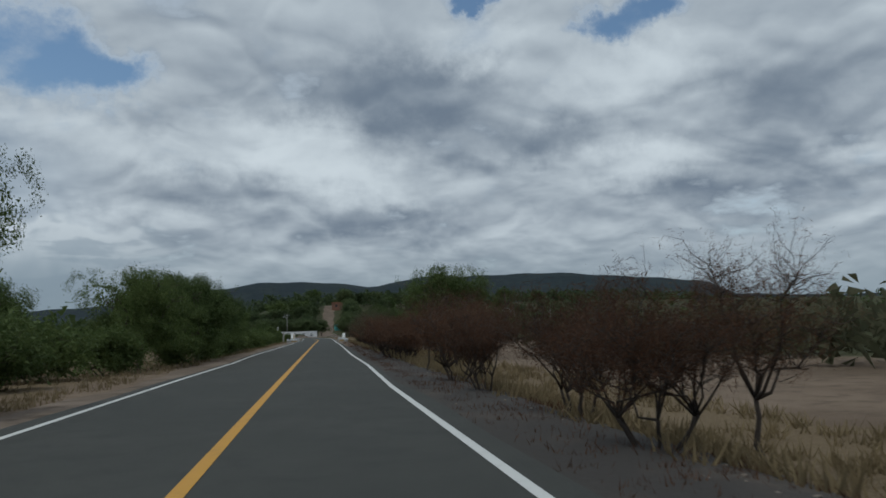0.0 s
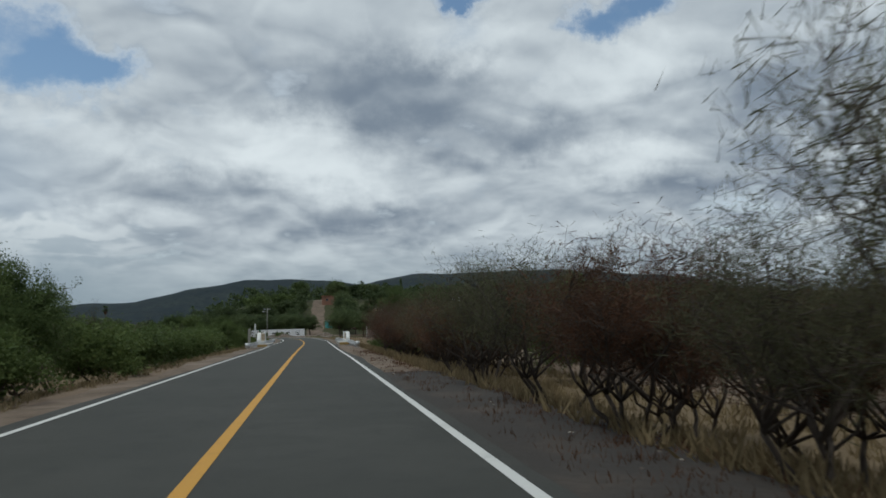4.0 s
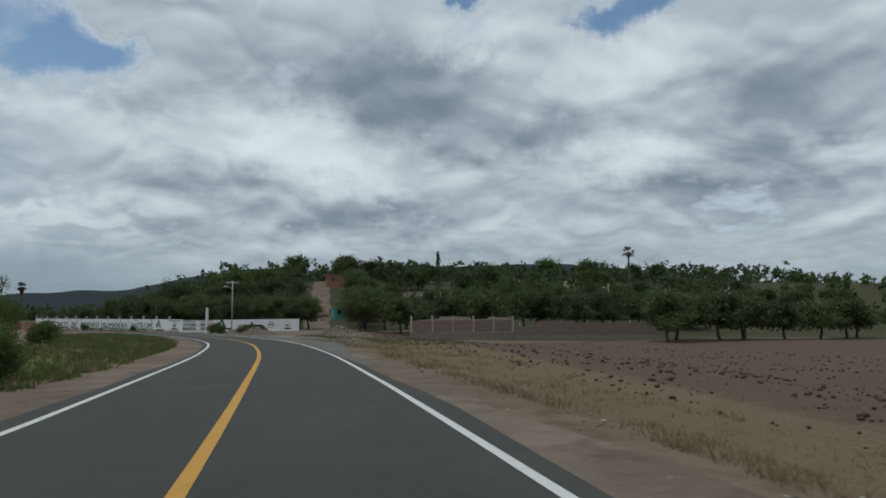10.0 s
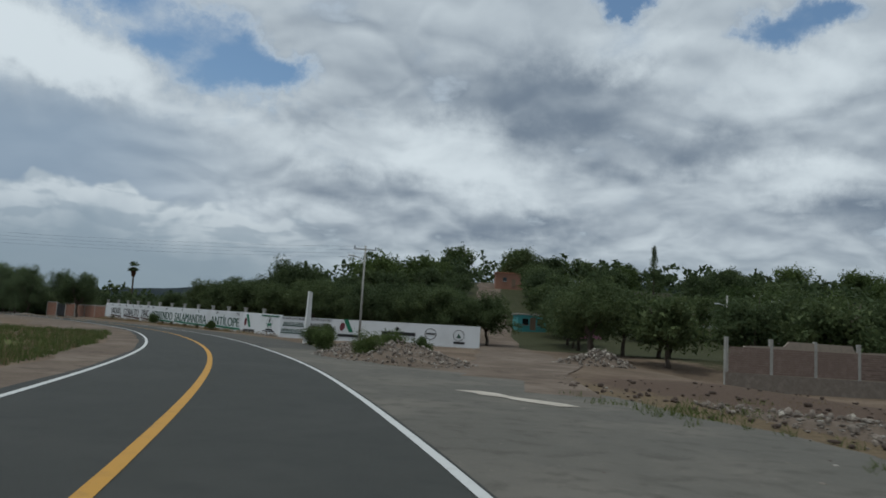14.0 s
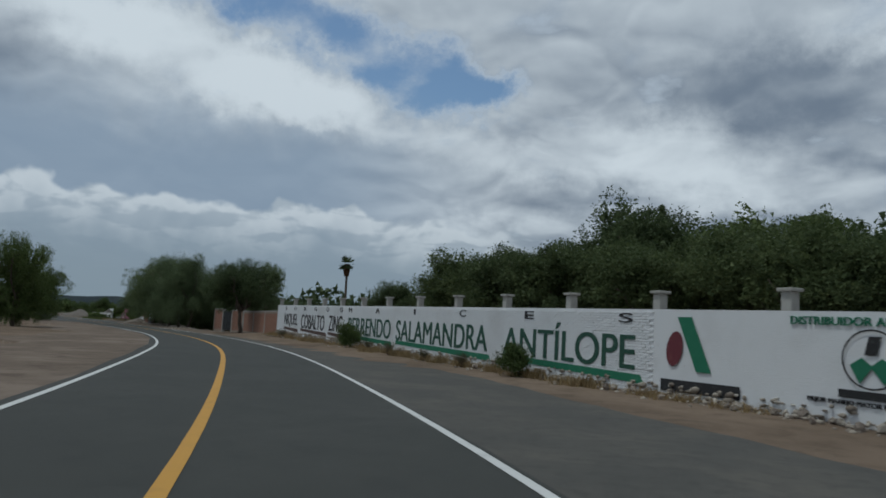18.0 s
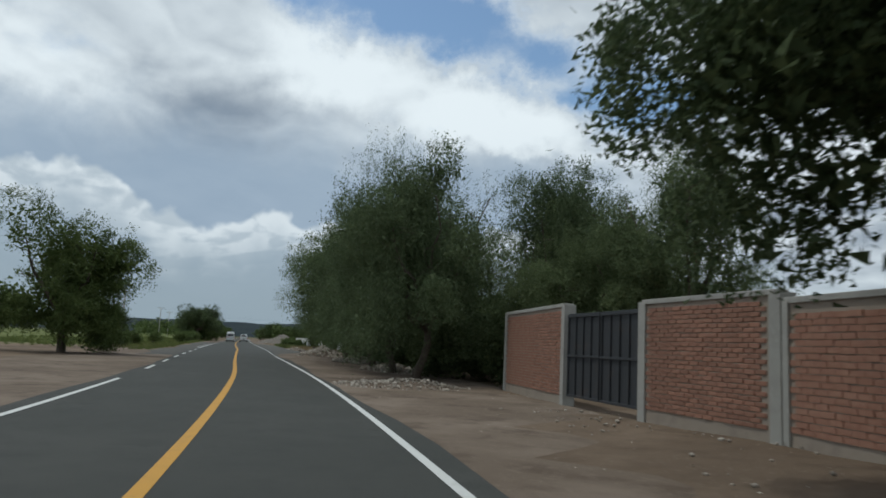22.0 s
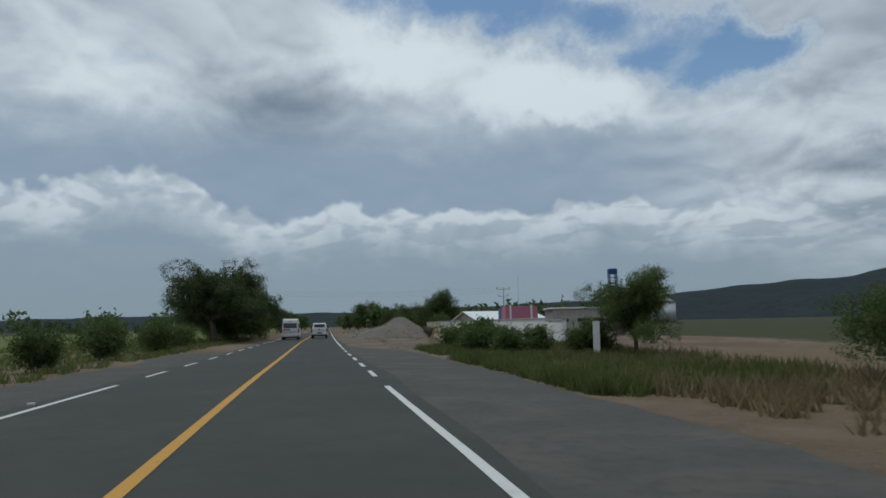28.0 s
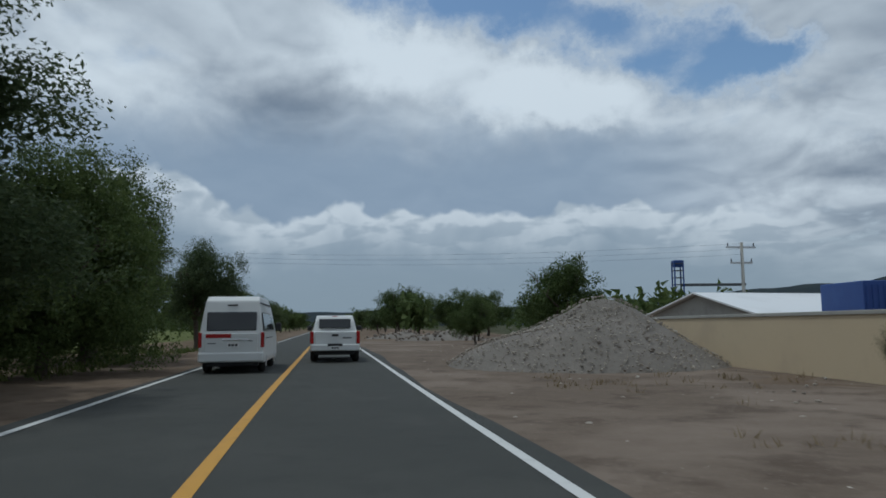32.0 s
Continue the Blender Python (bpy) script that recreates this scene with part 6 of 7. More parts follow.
def spire(name, x, y, high, wide, label, seed, tiers=26, leafy="leaf_dark"):
    rng = np.random.default_rng(seed)
    ob = thing(name, pose(x, y, ground_z((x, y))), label, "tree")
    v, f = tube([(0, 0, -0.3), (0, 0, high * 0.97)], [0.02 * high, 0.02], 7)
    part("trunk", solid("trunk", v, f), "bark", ob)
    cs = []
    for i in range(tiers * 14):
        u = rng.uniform(0.06, 1) ** 0.9
        r = wide * (1 - u) ** 0.8 * rng.uniform(0.5, 1) * (0.8 + 0.3 * math.sin(u * tiers * 1.3))
        a = rng.uniform(0, 6.28)
        cs.append((math.cos(a) * r, math.sin(a) * r, high * u))
    v, f = leaves(rng, cs, 9, 0.14 * wide ** 0.5, 0.16, 0.5)
    part("crown", quick("crown", v, f), leafy, ob)
    return ob


spire("pine_tree", 37.4, 366.1, 23.0 - ground_z((37.4, 366.1)), 2.2, "dark pointed pine rising over the village trees", 8)
spire("cypress_tree", -30, 318, 9.6, 0.32, "narrow dark green cypress tree", 10)


# ---- village houses ----
def house(x, y, turn, wide, deep, high, wall_mat, label, roof_mat="concrete", sill=True):
    z = ground_z((x, y))
    ob = thing("village_house", pose(x, y, z, 0, 0, turn), label, "house", "village houses")
    part("wall", boxed((wide, deep, high + 1), (0, 0, high / 2 - 0.5), bevel=0.03), wall_mat, ob)
    part("roof", boxed((wide + 0.5, deep + 0.5, 0.22), (0, 0, high + 0.11), bevel=0.03), roof_mat, ob)
    for i in range(2):
        w = part("window", boxed((1.0, 0.1, 1.0), ((i - 0.5) * wide * 0.5, -deep / 2 - 0.01, high * 0.55), bevel=0.02), "glass", ob)
        part("sill", boxed((1.2, 0.2, 0.08), ((i - 0.5) * wide * 0.5, -deep / 2 - 0.06, high * 0.55 - 0.55), bevel=0.01), "concrete", w)
    part("door", boxed((0.95, 0.1, 2.0), (0, -deep / 2 - 0.01, 1.0), bevel=0.02), "timber", ob)
    return ob


house(8.0, 390, 0, 9, 7, 3.4, "brick", "brick village house with a terracotta parapet on the hill", "tile_roof")
house(6.4, 326, 8, 5, 4, 2.4, "teal", "small teal painted roadside house")
house(15, 322, 5, 4, 4, 2.3, "pink", "small pink painted house behind trees")
for x, y, w, mat in ((40, 345, 9, "white"), (58, 356, 8, "concrete"), (75, 350, 10, "white"), (28, 352, 7, "ochre"), (95, 362, 9, "white"), (110, 340, 8, "brick"), (64, 380, 8, "white"), (88, 385, 8, "ochre")):
    house(x, y, 10, w, 6, 2.9, mat, "low flat-roofed village house among trees")
# unfinished brick wall on a stone base at the edge of the field
ra, rb = Vector((14.2, 259.5)), Vector((31.7, 261.5))
rl = (rb - ra).length
ruin = thing("wall_ruin", pose(ra.x, ra.y, 0, 0, 0, math.degrees(math.atan2(rb.y - ra.y, rb.x - ra.x))), "unfinished brick wall on a rubble stone base with concrete posts", "wall", kind="structure")
part("stone_base", prism([(0, -2.6), (rl, -2.6), (rl, -0.5), (0, -0.3)], -0.06, 0.3), "stone", ruin)
part("core", prism([(0, -0.3), (rl, -0.5), (rl, 2.0), (13.2, 2.1), (13.0, 1.75), (10.2, 1.7), (10.0, 2.15), (5.0, 2.2), (4.6, 1.8), (1.5, 1.7), (1.2, 1.1), (0, 1.0)], 0, 0.2), "mortar", ruin)
lay_later(ruin, 0.1, rl - 0.1, lambda u: -0.32, 2.0, "brick_old", 0.0, 200, (0.42, 0.16))
for i in range(6):
    part("post", boxed((0.24, 0.26, 4.9), (0.1 + i * (rl - 0.2) / 5, 0.1, -0.15), bevel=0.01), "concrete", ruin)
low_ruin = thing("wall_ruin_low", pose(rb.x + 0.1, rb.y, 0, 0, 0, 3), "low dark brick wall on a stone base behind the field", "wall", kind="structure")
part("stone_base", prism([(0, -2.8), (26, -2.8), (26, -1.2), (0, -1.0)], -0.06, 0.3), "stone", low_ruin)
part("core", prism([(0, -1.0), (26, -1.2), (26, 0.9), (11, 1.0), (10.8, 1.4), (4, 1.3), (3.8, 0.5), (0, 0.5)], 0, 0.2), "brick_old", low_ruin)
for i in range(7):
    part("post", boxed((0.16, 0.16, 3.9), (1.0 + i * 4.0, 0.1, -0.6), bevel=0.01), "concrete", low_ruin)


# ---- vehicles ----
def side_form(outline, half, top_from=9.0, top_in=0.0, bevel=0.03):
    """A body from a side outline of (y, z), as wide as 2 * half; above top_from it leans in by top_in."""
    bm = prism(outline, -half, half)
    for v in bm.verts:
        x, y, z = v.co
        side = 1 if y > 0 else -1
        lean = max(0.0, z - top_from) * top_in
        v.co = (side * (half - lean), x, z)
    bmesh.ops.recalc_face_normals(bm, faces=bm.faces[:])
    if bevel:
        bmesh.ops.bevel(bm, geom=bm.edges[:], offset=bevel, segments=3, affect="EDGES", profile=0.6)
    return bm


def wheel(parent, x, y, radius, wide):
    out = 1 if x > 0 else -1
    bm = bmesh.new()
    bmesh.ops.create_cone(bm, cap_ends=True, segments=28, radius1=radius, radius2=radius, depth=wide, matrix=pose(x, y, radius, 0, 90, 0))
    bmesh.ops.bevel(bm, geom=[e for e in bm.edges if len(e.link_faces) == 2 and abs(e.calc_face_angle()) > 0.8], offset=0.035, segments=2, affect="EDGES")
    tyre = part("wheel", bm, "rubber", parent, "black tyre", True)
    bm = bmesh.new()
    bmesh.ops.create_cone(bm, cap_ends=True, segments=24, radius1=radius * 0.62, radius2=radius * 0.5, depth=0.05, matrix=pose(x + out * (wide / 2), y, radius, 0, 90 * out, 0))
    part("rim", bm, "steel", tyre)


def plate_bars(parent, x, y, z, w=0.34, h=0.16, mat="white"):
    pl = part("number_plate", boxed((w, 0.015, h), (x, y, z), bevel=0.005), mat, parent, "white number plate")
    for i in range(3):
        part("bar", boxed((w * 0.22, 0.006, h * 0.42), (x + (i - 1) * w * 0.28, y - 0.009, z - 0.01)), "black", pl)


pick = thing("pickup_truck", stand(519.2, 1.5, 0.0), "white four-door pickup truck standing in the lane", "pickup truck")
part("body", side_form([(0.08, 0.62), (0.05, 1.14), (1.62, 1.16), (1.65, 1.12), (3.9, 1.14), (5.0, 1.02), (5.25, 0.85), (5.3, 0.5), (4.7, 0.38), (0.5, 0.42)], 0.93, 0.9, 0.12, 0.04), "carwhite", pick, smooth=False)
part("cab", side_form([(1.6, 1.1), (1.78, 1.55), (1.95, 1.74), (2.2, 1.79), (3.0, 1.77), (3.35, 1.68), (4.0, 1.1)], 0.88, 1.1, 0.24, 0.05), "carwhite", pick)
part("rear_window", boxed((1.24, 0.04, 0.40), (0, 1.66, 1.46), pose(0, 0, 0, -21, 0, 0), 0.02), "glass", pick)
for k in (-1, 1):
    part("side_window", boxed((0.03, 1.5, 0.40), (k * 0.825, 2.6, 1.42), pose(0, 0, 0, 0, -k * 13, 0), 0.02), "glass", pick)
    part("tail_lamp", boxed((0.13, 0.06, 0.46), (k * 0.86, 0.06, 0.93), bevel=0.02), "redlamp", pick)
    m_ = part("mirror", boxed((0.2, 0.1, 0.2), (k * 1.02, 3.15, 1.28), bevel=0.04), "plastic", pick)
    part("wheel_arch", boxed((0.05, 0.95, 0.12), (k * 0.93, 1.15, 0.82), bevel=0.03), "plastic", pick)
tg = part("tailgate", boxed((1.48, 0.05, 0.50), (0, 0.045, 0.90), bevel=0.02), "carwhite", pick)
part("handle", boxed((0.24, 0.03, 0.08), (0, 0.01, 1.02), bevel=0.01), "plastic", tg)
part("badge", boxed((0.34, 0.012, 0.05), (0.45, 0.014, 0.92), bevel=0.004), "grey", tg)
part("bumper", boxed((1.78, 0.22, 0.24), (0, 0.0, 0.56), bevel=0.04), "carwhite", pick, "white rear bumper")
part("bumper_step", boxed((0.55, 0.2, 0.1), (0, -0.03, 0.66), bevel=0.02), "plastic", pick)
plate_bars(pick, 0, -0.118, 0.56)
part("underbody", boxed((1.5, 4.6, 0.24), (0, 2.6, 0.40), bevel=0.03), "plastic", pick)
part("brake_lamp", boxed((0.2, 0.04, 0.04), (0, 1.98, 1.75), bevel=0.01), "redlamp", pick)
for x in (-0.8, 0.8):
    for y in (1.15, 4.35):
        wheel(pick, x, y, 0.38, 0.25)

van = thing("passenger_van", stand(513.6, -1.55, 0.0), "white high-roof passenger van standing in the lane", "van")
part("body", side_form([(0.0, 0.42), (0.0, 1.1), (0.13, 1.75), (0.24, 2.14), (0.5, 2.27), (3.6, 2.26), (4.25, 2.05), (4.95, 1.3), (5.3, 1.0), (5.36, 0.4), (4.8, 0.28), (0.3, 0.3)], 0.93, 1.1, 0.15, 0.06), "carwhite", van)
part("rear_window", boxed((1.42, 0.04, 0.56), (0, 0.085, 1.52), pose(0, 0, 0, -11, 0, 0), 0.03), "glass", van)
hatch = part("hatch", boxed((1.5, 0.03, 0.62), (0, -0.012, 0.86), bevel=0.015), "carwhite", van)
part("handle_strip", boxed((0.75, 0.03, 0.05), (0.12, -0.035, 0.98), bevel=0.01), "chrome", hatch)
part("lettering_bar", boxed((0.72, 0.006, 0.12), (-0.36, -0.03, 1.10)), "redlamp", hatch, "row of red painted characters")
part("lettering_bar", boxed((0.22, 0.006, 0.03), (-0.55, -0.03, 0.88)), "grey", hatch)
part("lettering_bar", boxed((0.12, 0.006, 0.03), (0.55, -0.03, 0.95)), "grey", hatch)
part("bumper", boxed((1.86, 0.2, 0.28), (0, 0.02, 0.48), bevel=0.05), "carwhite", van, "white rear bumper")
plate_bars(van, 0.05, -0.035, 0.84)
part("high_brake_lamp", boxed((0.3, 0.03, 0.04), (0, 0.18, 2.0), pose(0, 0, 0, -11, 0, 0), 0.01), "black", van)
for k in (-1, 1):
    part("tail_lamp", boxed((0.10, 0.16, 0.44), (k * 0.885, 0.06, 0.98), bevel=0.02), "redlamp", van)
    w = part("side_window", boxed((0.03, 2.6, 0.52), (k * 0.862, 1.75, 1.52), pose(0, 0, 0, 0, -k * 8.5, 0), 0.03), "glass", van)
    part("front_window", boxed((0.03, 0.95, 0.46), (k * 0.862, 3.75, 1.48), pose(0, 0, 0, 0, -k * 8.5, 0), 0.03), "glass", van)
    part("mirror", boxed((0.2, 0.14, 0.3), (k * 1.04, 4.45, 1.35), bevel=0.04), "plastic", van)
    part("rain_gutter", boxed((0.03, 3.6, 0.05), (k * 0.80, 2.0, 2.06), bevel=0.01), "grey", van)
    part("door_line", boxed((0.012, 2.4, 0.03), (k * 0.931, 1.9, 1.02)), "grey", van)
part("windscreen", boxed((1.5, 0.04, 0.95), (0, 4.62, 1.68), pose(0, 0, 0, 46, 0, 0), 0.03), "glass", van)
part("underbody", boxed((1.5, 4.9, 0.2), (0, 2.7, 0.30), bevel=0.03), "plastic", van)
for x in (-0.8, 0.8):
    for y in (0.95, 4.1):
        wheel(van, x, y, 0.34, 0.22)


# ---- stones, rubble and grass ----
def stone_mesh(rng, name):
    bm = bmesh.new()
    bmesh.ops.create_icosphere(bm, subdivisions=1, radius=0.5)
    for v in bm.verts:
        v.co *= 1 + rng.normal(0, 0.16)
    k3 = rng.uniform(0.6, 1.0, 3)
    for v in bm.verts:
        v.co = (v.co.x * k3[0], v.co.y * k3[1], v.co.z * k3[2] * 0.8)
    me = bpy.data.meshes.new(name)
    bm.to_mesh(me)
    bm.free()
    return me


srng = np.random.default_rng(77)
STONES = [stone_mesh(srng, "stone") for _ in range(8)]
for me in STONES[:4]:
    me.materials.append(M["pale_stone"])
for me in STONES[4:]:
    me.materials.append(M["stone"])


def grit_mesh(name, places, sizes, seed):
    """Many small broken stones as one mesh; places: (x, y, z) of each."""
    rng = np.random.default_rng(seed)
    v0 = np.array([tuple(v.co) for v in STONES[0].vertices])
    v0 /= np.linalg.norm(v0, axis=1)[:, None]
    f0 = np.array([tuple(p.vertices) for p in STONES[0].polygons])
    n = len(places)
    k4 = (np.asarray(sizes) * 0.5)[:, None, None]
    shape = rng.uniform(0.55, 1.2, (n, 1, 3)) * (1, 1, 0.6)
    a = rng.uniform(0, 6.28, n)
    v = v0[None] * shape * (1 + rng.normal(0, 0.14, (n, len(v0), 1))) * k4
    x = v[:, :, 0] * np.cos(a)[:, None] - v[:, :, 1] * np.sin(a)[:, None]
    y = v[:, :, 0] * np.sin(a)[:, None] + v[:, :, 1] * np.cos(a)[:, None]
    v = np.stack([x, y, v[:, :, 2]], -1) + np.asarray(places)[:, None, :]
    f = (f0[None] + (np.arange(n) * len(v0))[:, None, None]).reshape(-1, 3)
    return quick(name, v.reshape(-1, 3), f)


def grit_material(name, one, two, three):
    m = bpy.data.materials.new(name)
    m.use_nodes = True
    q = Nodes(m.node_tree)
    isl = q.add("ShaderNodeNewGeometry").outputs["Random Per Island"]
    col = q.mix(q.smooth(isl, 0.0, 0.55), (*one, 1), (*two, 1))
    col = q.mix(q.smooth(isl, 0.8, 0.95), col, (*three, 1))
    at_ = q.add("ShaderNodeTexCoord").outputs["Object"]
    col = q.mix(q.smooth(q.noise(at_, 14.0, 4.0, 0.6), 0.5, 0.75, 0.0, 0.5), col, tuple(c * 0.6 for c in one) + (1,))
    b = q.add("ShaderNodeBsdfPrincipled", Roughness=0.95)
    b.inputs["Specular IOR Level"].default_value = 0.15
    q.link(col, b.inputs["Base Color"])
    q.link(b.outputs[0], q.add("ShaderNodeOutputMaterial").inputs[0])
    return m


M["grit"] = grit_material("broken_stone", (0.12, 0.10, 0.085), (0.22, 0.19, 0.16), (0.38, 0.35, 0.31))
M["grit_pale"] = grit_material("pale_broken_stone", (0.2, 0.17, 0.14), (0.34, 0.30, 0.25), (0.5, 0.46, 0.4))


def pebbles(name, label, mat, count, s0, s1, d0, d1, lo, hi, seed, clump=0.4):
    """Loose small stones or clods lying on the ground beside the road."""
    rng = np.random.default_rng(seed)
    spots = np.array(verge_spots(seed, count, s0, s1, d0, d1, clump))
    sizes = lo + (hi - lo) * rng.uniform(0, 1, count) ** 2.2
    spots[:, 2] += 0.035 + sizes * 0.12
    return tagged(part(name, grit_mesh(name, spots, sizes, seed), mat), label, "stones", kind="stuff")


def pile(name, label, s, d, rx, ry, high, count, size, z=-0.05, turn=0.0, pale=1.0, category="stone pile", core="dirt", grit=0, steep=1.15):
    """A heap: a low mound of earth, with single stones lying on it."""
    ob = thing(name, stand(s, d, z, turn), label, category)
    bm = bmesh.new()
    bmesh.ops.create_grid(bm, x_segments=18, y_segments=18, size=1)

    def lift(x, y):
        r = math.hypot(x, y)
        return high * max(0.0, 1 - r ** 1.25) ** steep * (1 + 0.25 * math.sin(5 * x + 2 * y) * math.cos(4 * y)) - (0.12 if r > 0.97 else 0.0)

    for v in bm.verts:
        v.co = (v.co.x * rx, v.co.y * ry, lift(v.co.x, v.co.y) - 0.06)
    part("earth_core", bm, core, ob, smooth=True)
    if grit:
        r, a = srng.uniform(0, 1, grit) ** 0.55, srng.uniform(0, 6.28, grit)
        sizes = size * (0.2 + 0.7 * srng.uniform(0, 1, grit) ** 2)
        spots = [(q * math.cos(b) * rx, q * math.sin(b) * ry, lift(q * math.cos(b), q * math.sin(b)) + k4 * 0.1) for q, b, k4 in zip(r, a, sizes)]
        tagged(part("rubble_grit", grit_mesh("rubble_grit", spots, sizes, grit), "grit_pale" if pale > 0.6 else "grit", ob), kind="stuff")
    for i in range(count):
        r, a = srng.uniform(0, 1) ** 0.6, srng.uniform(0, 6.28)
        x, y = r * math.cos(a), r * math.sin(a)
        k4 = size * srng.uniform(0.45, 1.35)
        o = new("stone", STONES[int(srng.integers(4)) + (0 if srng.uniform() < pale else 4)])
        o.parent = ob
        o.matrix_local = pose(x * rx, y * ry, lift(x, y) + k4 * 0.15, *srng.uniform(0, 360, 3)) @ Matrix.Diagonal((k4, k4, k4, 1))
    return ob


pile("stone_pile", "heap of pale river stones beside the road", 400.2, 7.2, 2.1, 2.1, 0.85, 280, 0.23, pale=0.9, grit=900)
pile("stone_pile", "low spread of broken pale stones", 397.6, 6.6, 1.8, 1.5, 0.6, 150, 0.2, grit=500)
pile("rubble_pile", "low heap of broken stones and plaster", 359.0, 5.4, 2.4, 2.2, 0.25, 190, 0.14, grit=900)
pile("rubble_pile", "long low heap of rubble and earth overgrown with weeds", 237.5, 8.2, 3.6, 6.5, 0.8, 240, 0.2, pale=0.25, grit=1500)
pile("rubble_pile", "heap of rubble and earth in front of the painted wall", 247.0, 10.5, 3.2, 6.0, 0.9, 240, 0.2, pale=0.25, grit=1500)
pile("rubble_pile", "small heap of stones on the field edge", 241.0, 21.5, 2.6, 1.8, 0.9, 160, 0.24, pale=0.3, grit=600)
pile("rubble_pile", "strip of stones and clods along the field edge", 214.0, 12.2, 1.4, 8.0, 0.3, 160, 0.17, pale=0.25, grit=900)
pile("rubble_pile", "strip of stones and straw along the verge", 198.0, 7.6, 1.0, 6.0, 0.2, 120, 0.13, pale=0.25, grit=900)
pile("rubble_pile", "small heap of broken stones beside the dirt verge", 428.5, 7.2, 1.1, 0.9, 0.35, 60, 0.2)
pile("rubble_pile", "broken stones along the foot of the shed wall", 421.0, 11.2, 0.8, 3.0, 0.3, 140, 0.2, turn=25)
pile("rubble_pile", "scattered broken stones along the dirt verge", 418.0, 8.0, 1.4, 6.0, 0.12, 220, 0.13, pale=0.45)
stub = thing("concrete_post", stand(139.3, -6.3, -0.3), "weathered concrete post behind the guardrail", "post")
part("shaft", boxed((0.28, 0.2, 2.3), (0, 0, 0.95), pose(0, 0, 0, 1, 1, 0), 0.02), "concrete", stub)
stub = thing("concrete_post", stand(378.4, 9.2, -0.1), "short pale concrete post under the trees", "post")
part("shaft", boxed((0.16, 0.16, 2.2), (0, 0, 1.0), pose(0, 0, 0, 2, 1, 0), 0.02), "concrete", stub)
pile("rubble_pile", "loose stones and rubbish under the trees", 372.0, 7.8, 1.6, 4.0, 0.3, 160, 0.22, grit=500)
pile("rubble_pile", "stones and plaster under the trees", 385.5, 8.0, 1.6, 4.0, 0.4, 160, 0.24, grit=500)
mound = pile("gravel_mound", "tall grey gravel mound on the dirt yard", 515.4, 9.9, 4.9, 4.7, 2.2, 260, 0.12, pale=0.7, category="gravel mound", core="gravel", grit=5200, steep=1.0)
pile("gravel_mound", "low heap of reddish stones behind the yard", 560, 12, 5, 4, 0.9, 120, 0.35, pale=0.1, category="gravel mound", core="gravel")
pile("gravel_mound", "low heap of earth and stones behind the yard", 572, 9, 4, 3, 0.8, 100, 0.35, pale=0.3, category="gravel mound", core="gravel")
for s, d, k5 in ((409.5, 6.9, 0.35), (414.6, 7.7, 0.45), (416.6, 7.1, 0.5), (411.8, 7.4, 0.45), (413.2, 6.9, 0.4), (418.0, 6.8, 0.45)):
    b = thing("boulder", stand(s, d, 0.0), "single weathered boulder on the dirt verge", "boulder", "boulders")
    o = part("rock", stone_mesh(srng, "rock"), "stone", b)
    o.matrix_local = pose(0, 0, k5 * 0.22, *srng.uniform(0, 360, 3)) @ Matrix.Diagonal((k5, k5 * 0.9, k5 * 0.75, 1))
limewash = part("pale_patch", strip("pale_patch", 218.8, 221.8, lambda s: 7.1 - 0.42 * (s - 218.8) + 0.1 * math.sin(s * 5), lambda s: 7.7 - 0.42 * (s - 218.8) + 0.12 * math.sin(s * 3.1), -0.002, 0.5), "pale_stone")
tagged(limewash, "pale spill of lime on the ground", "ground", kind="structure")


def scatter(name, label, mat, spots, per, size, seed, tall=1.0, thin=0.16):
    """Tufts of upright blades: stuff."""
    rng = np.random.default_rng(seed)
    n = len(spots) * per
    base = np.repeat(np.array(spots), per, axis=0)
    base[:, :2] += rng.normal(0, 0.11, (n, 2))
    lean = rng.normal(0, 0.45, (n, 3))
    lean[:, 2] = 1.0
    lean /= np.linalg.norm(lean, axis=1)[:, None]
    h = (size * rng.uniform(0.5, 1.3, n))[:, None] * tall
    side = np.cross(lean, rng.normal(0, 1, (n, 3)))
    side /= np.linalg.norm(side, axis=1)[:, None] + 1e-9
    w = side * h * thin * 0.5
    v = np.stack([base - w * 0.8, base + w * 0.8, base + lean * h], 1).reshape(-1, 3)
    ob = part(name, quick(name, v, np.arange(n * 3).reshape(-1, 3)), mat)
    return tagged(ob, label, "grass", kind="stuff")


def verge_spots(seed, count, s0, s1, d0, d1, clump=0.5):
    rng = np.random.default_rng(seed)
    out = []
    while len(out) < count:
        s, d = rng.uniform(s0, s1), d0 + (d1 - d0) * rng.uniform(0, 1) ** 1.3
        if noise.noise(Vector((s * 0.35, d * 0.5, seed))) + clump > rng.uniform(0, 1):
            p = at(s, d)
            out.append((p.x, p.y, ground_z(p) - 0.02))
    return out


scatter("dry_grass_right", "dry straw-coloured grass along the verge", "straw", verge_spots(1, 2600, 0, 135, 5.0, 12), 14, 0.36, 1)
scatter("verge_litter", "dead twigs and litter on the dark verge", "leaf_dry", verge_spots(10, 1500, -2, 100, 3.6, 6.8), 12, 0.14, 10)
scatter("dry_grass_left", "dry straw-coloured grass along the verge", "straw", verge_spots(2, 2400, 0, 262, -4.7, -12), 14, 0.24, 2)
scatter("dry_grass_field", "dry grass along the field edge", "straw", verge_spots(3, 1500, 135, 207, 5.3, 10.5), 12, 0.17, 3)
scatter("field_weeds", "low green weeds along the field edge", "weed", verge_spots(11, 420, 188, 222, 8.5, 14, 0.2), 12, 0.2, 11)
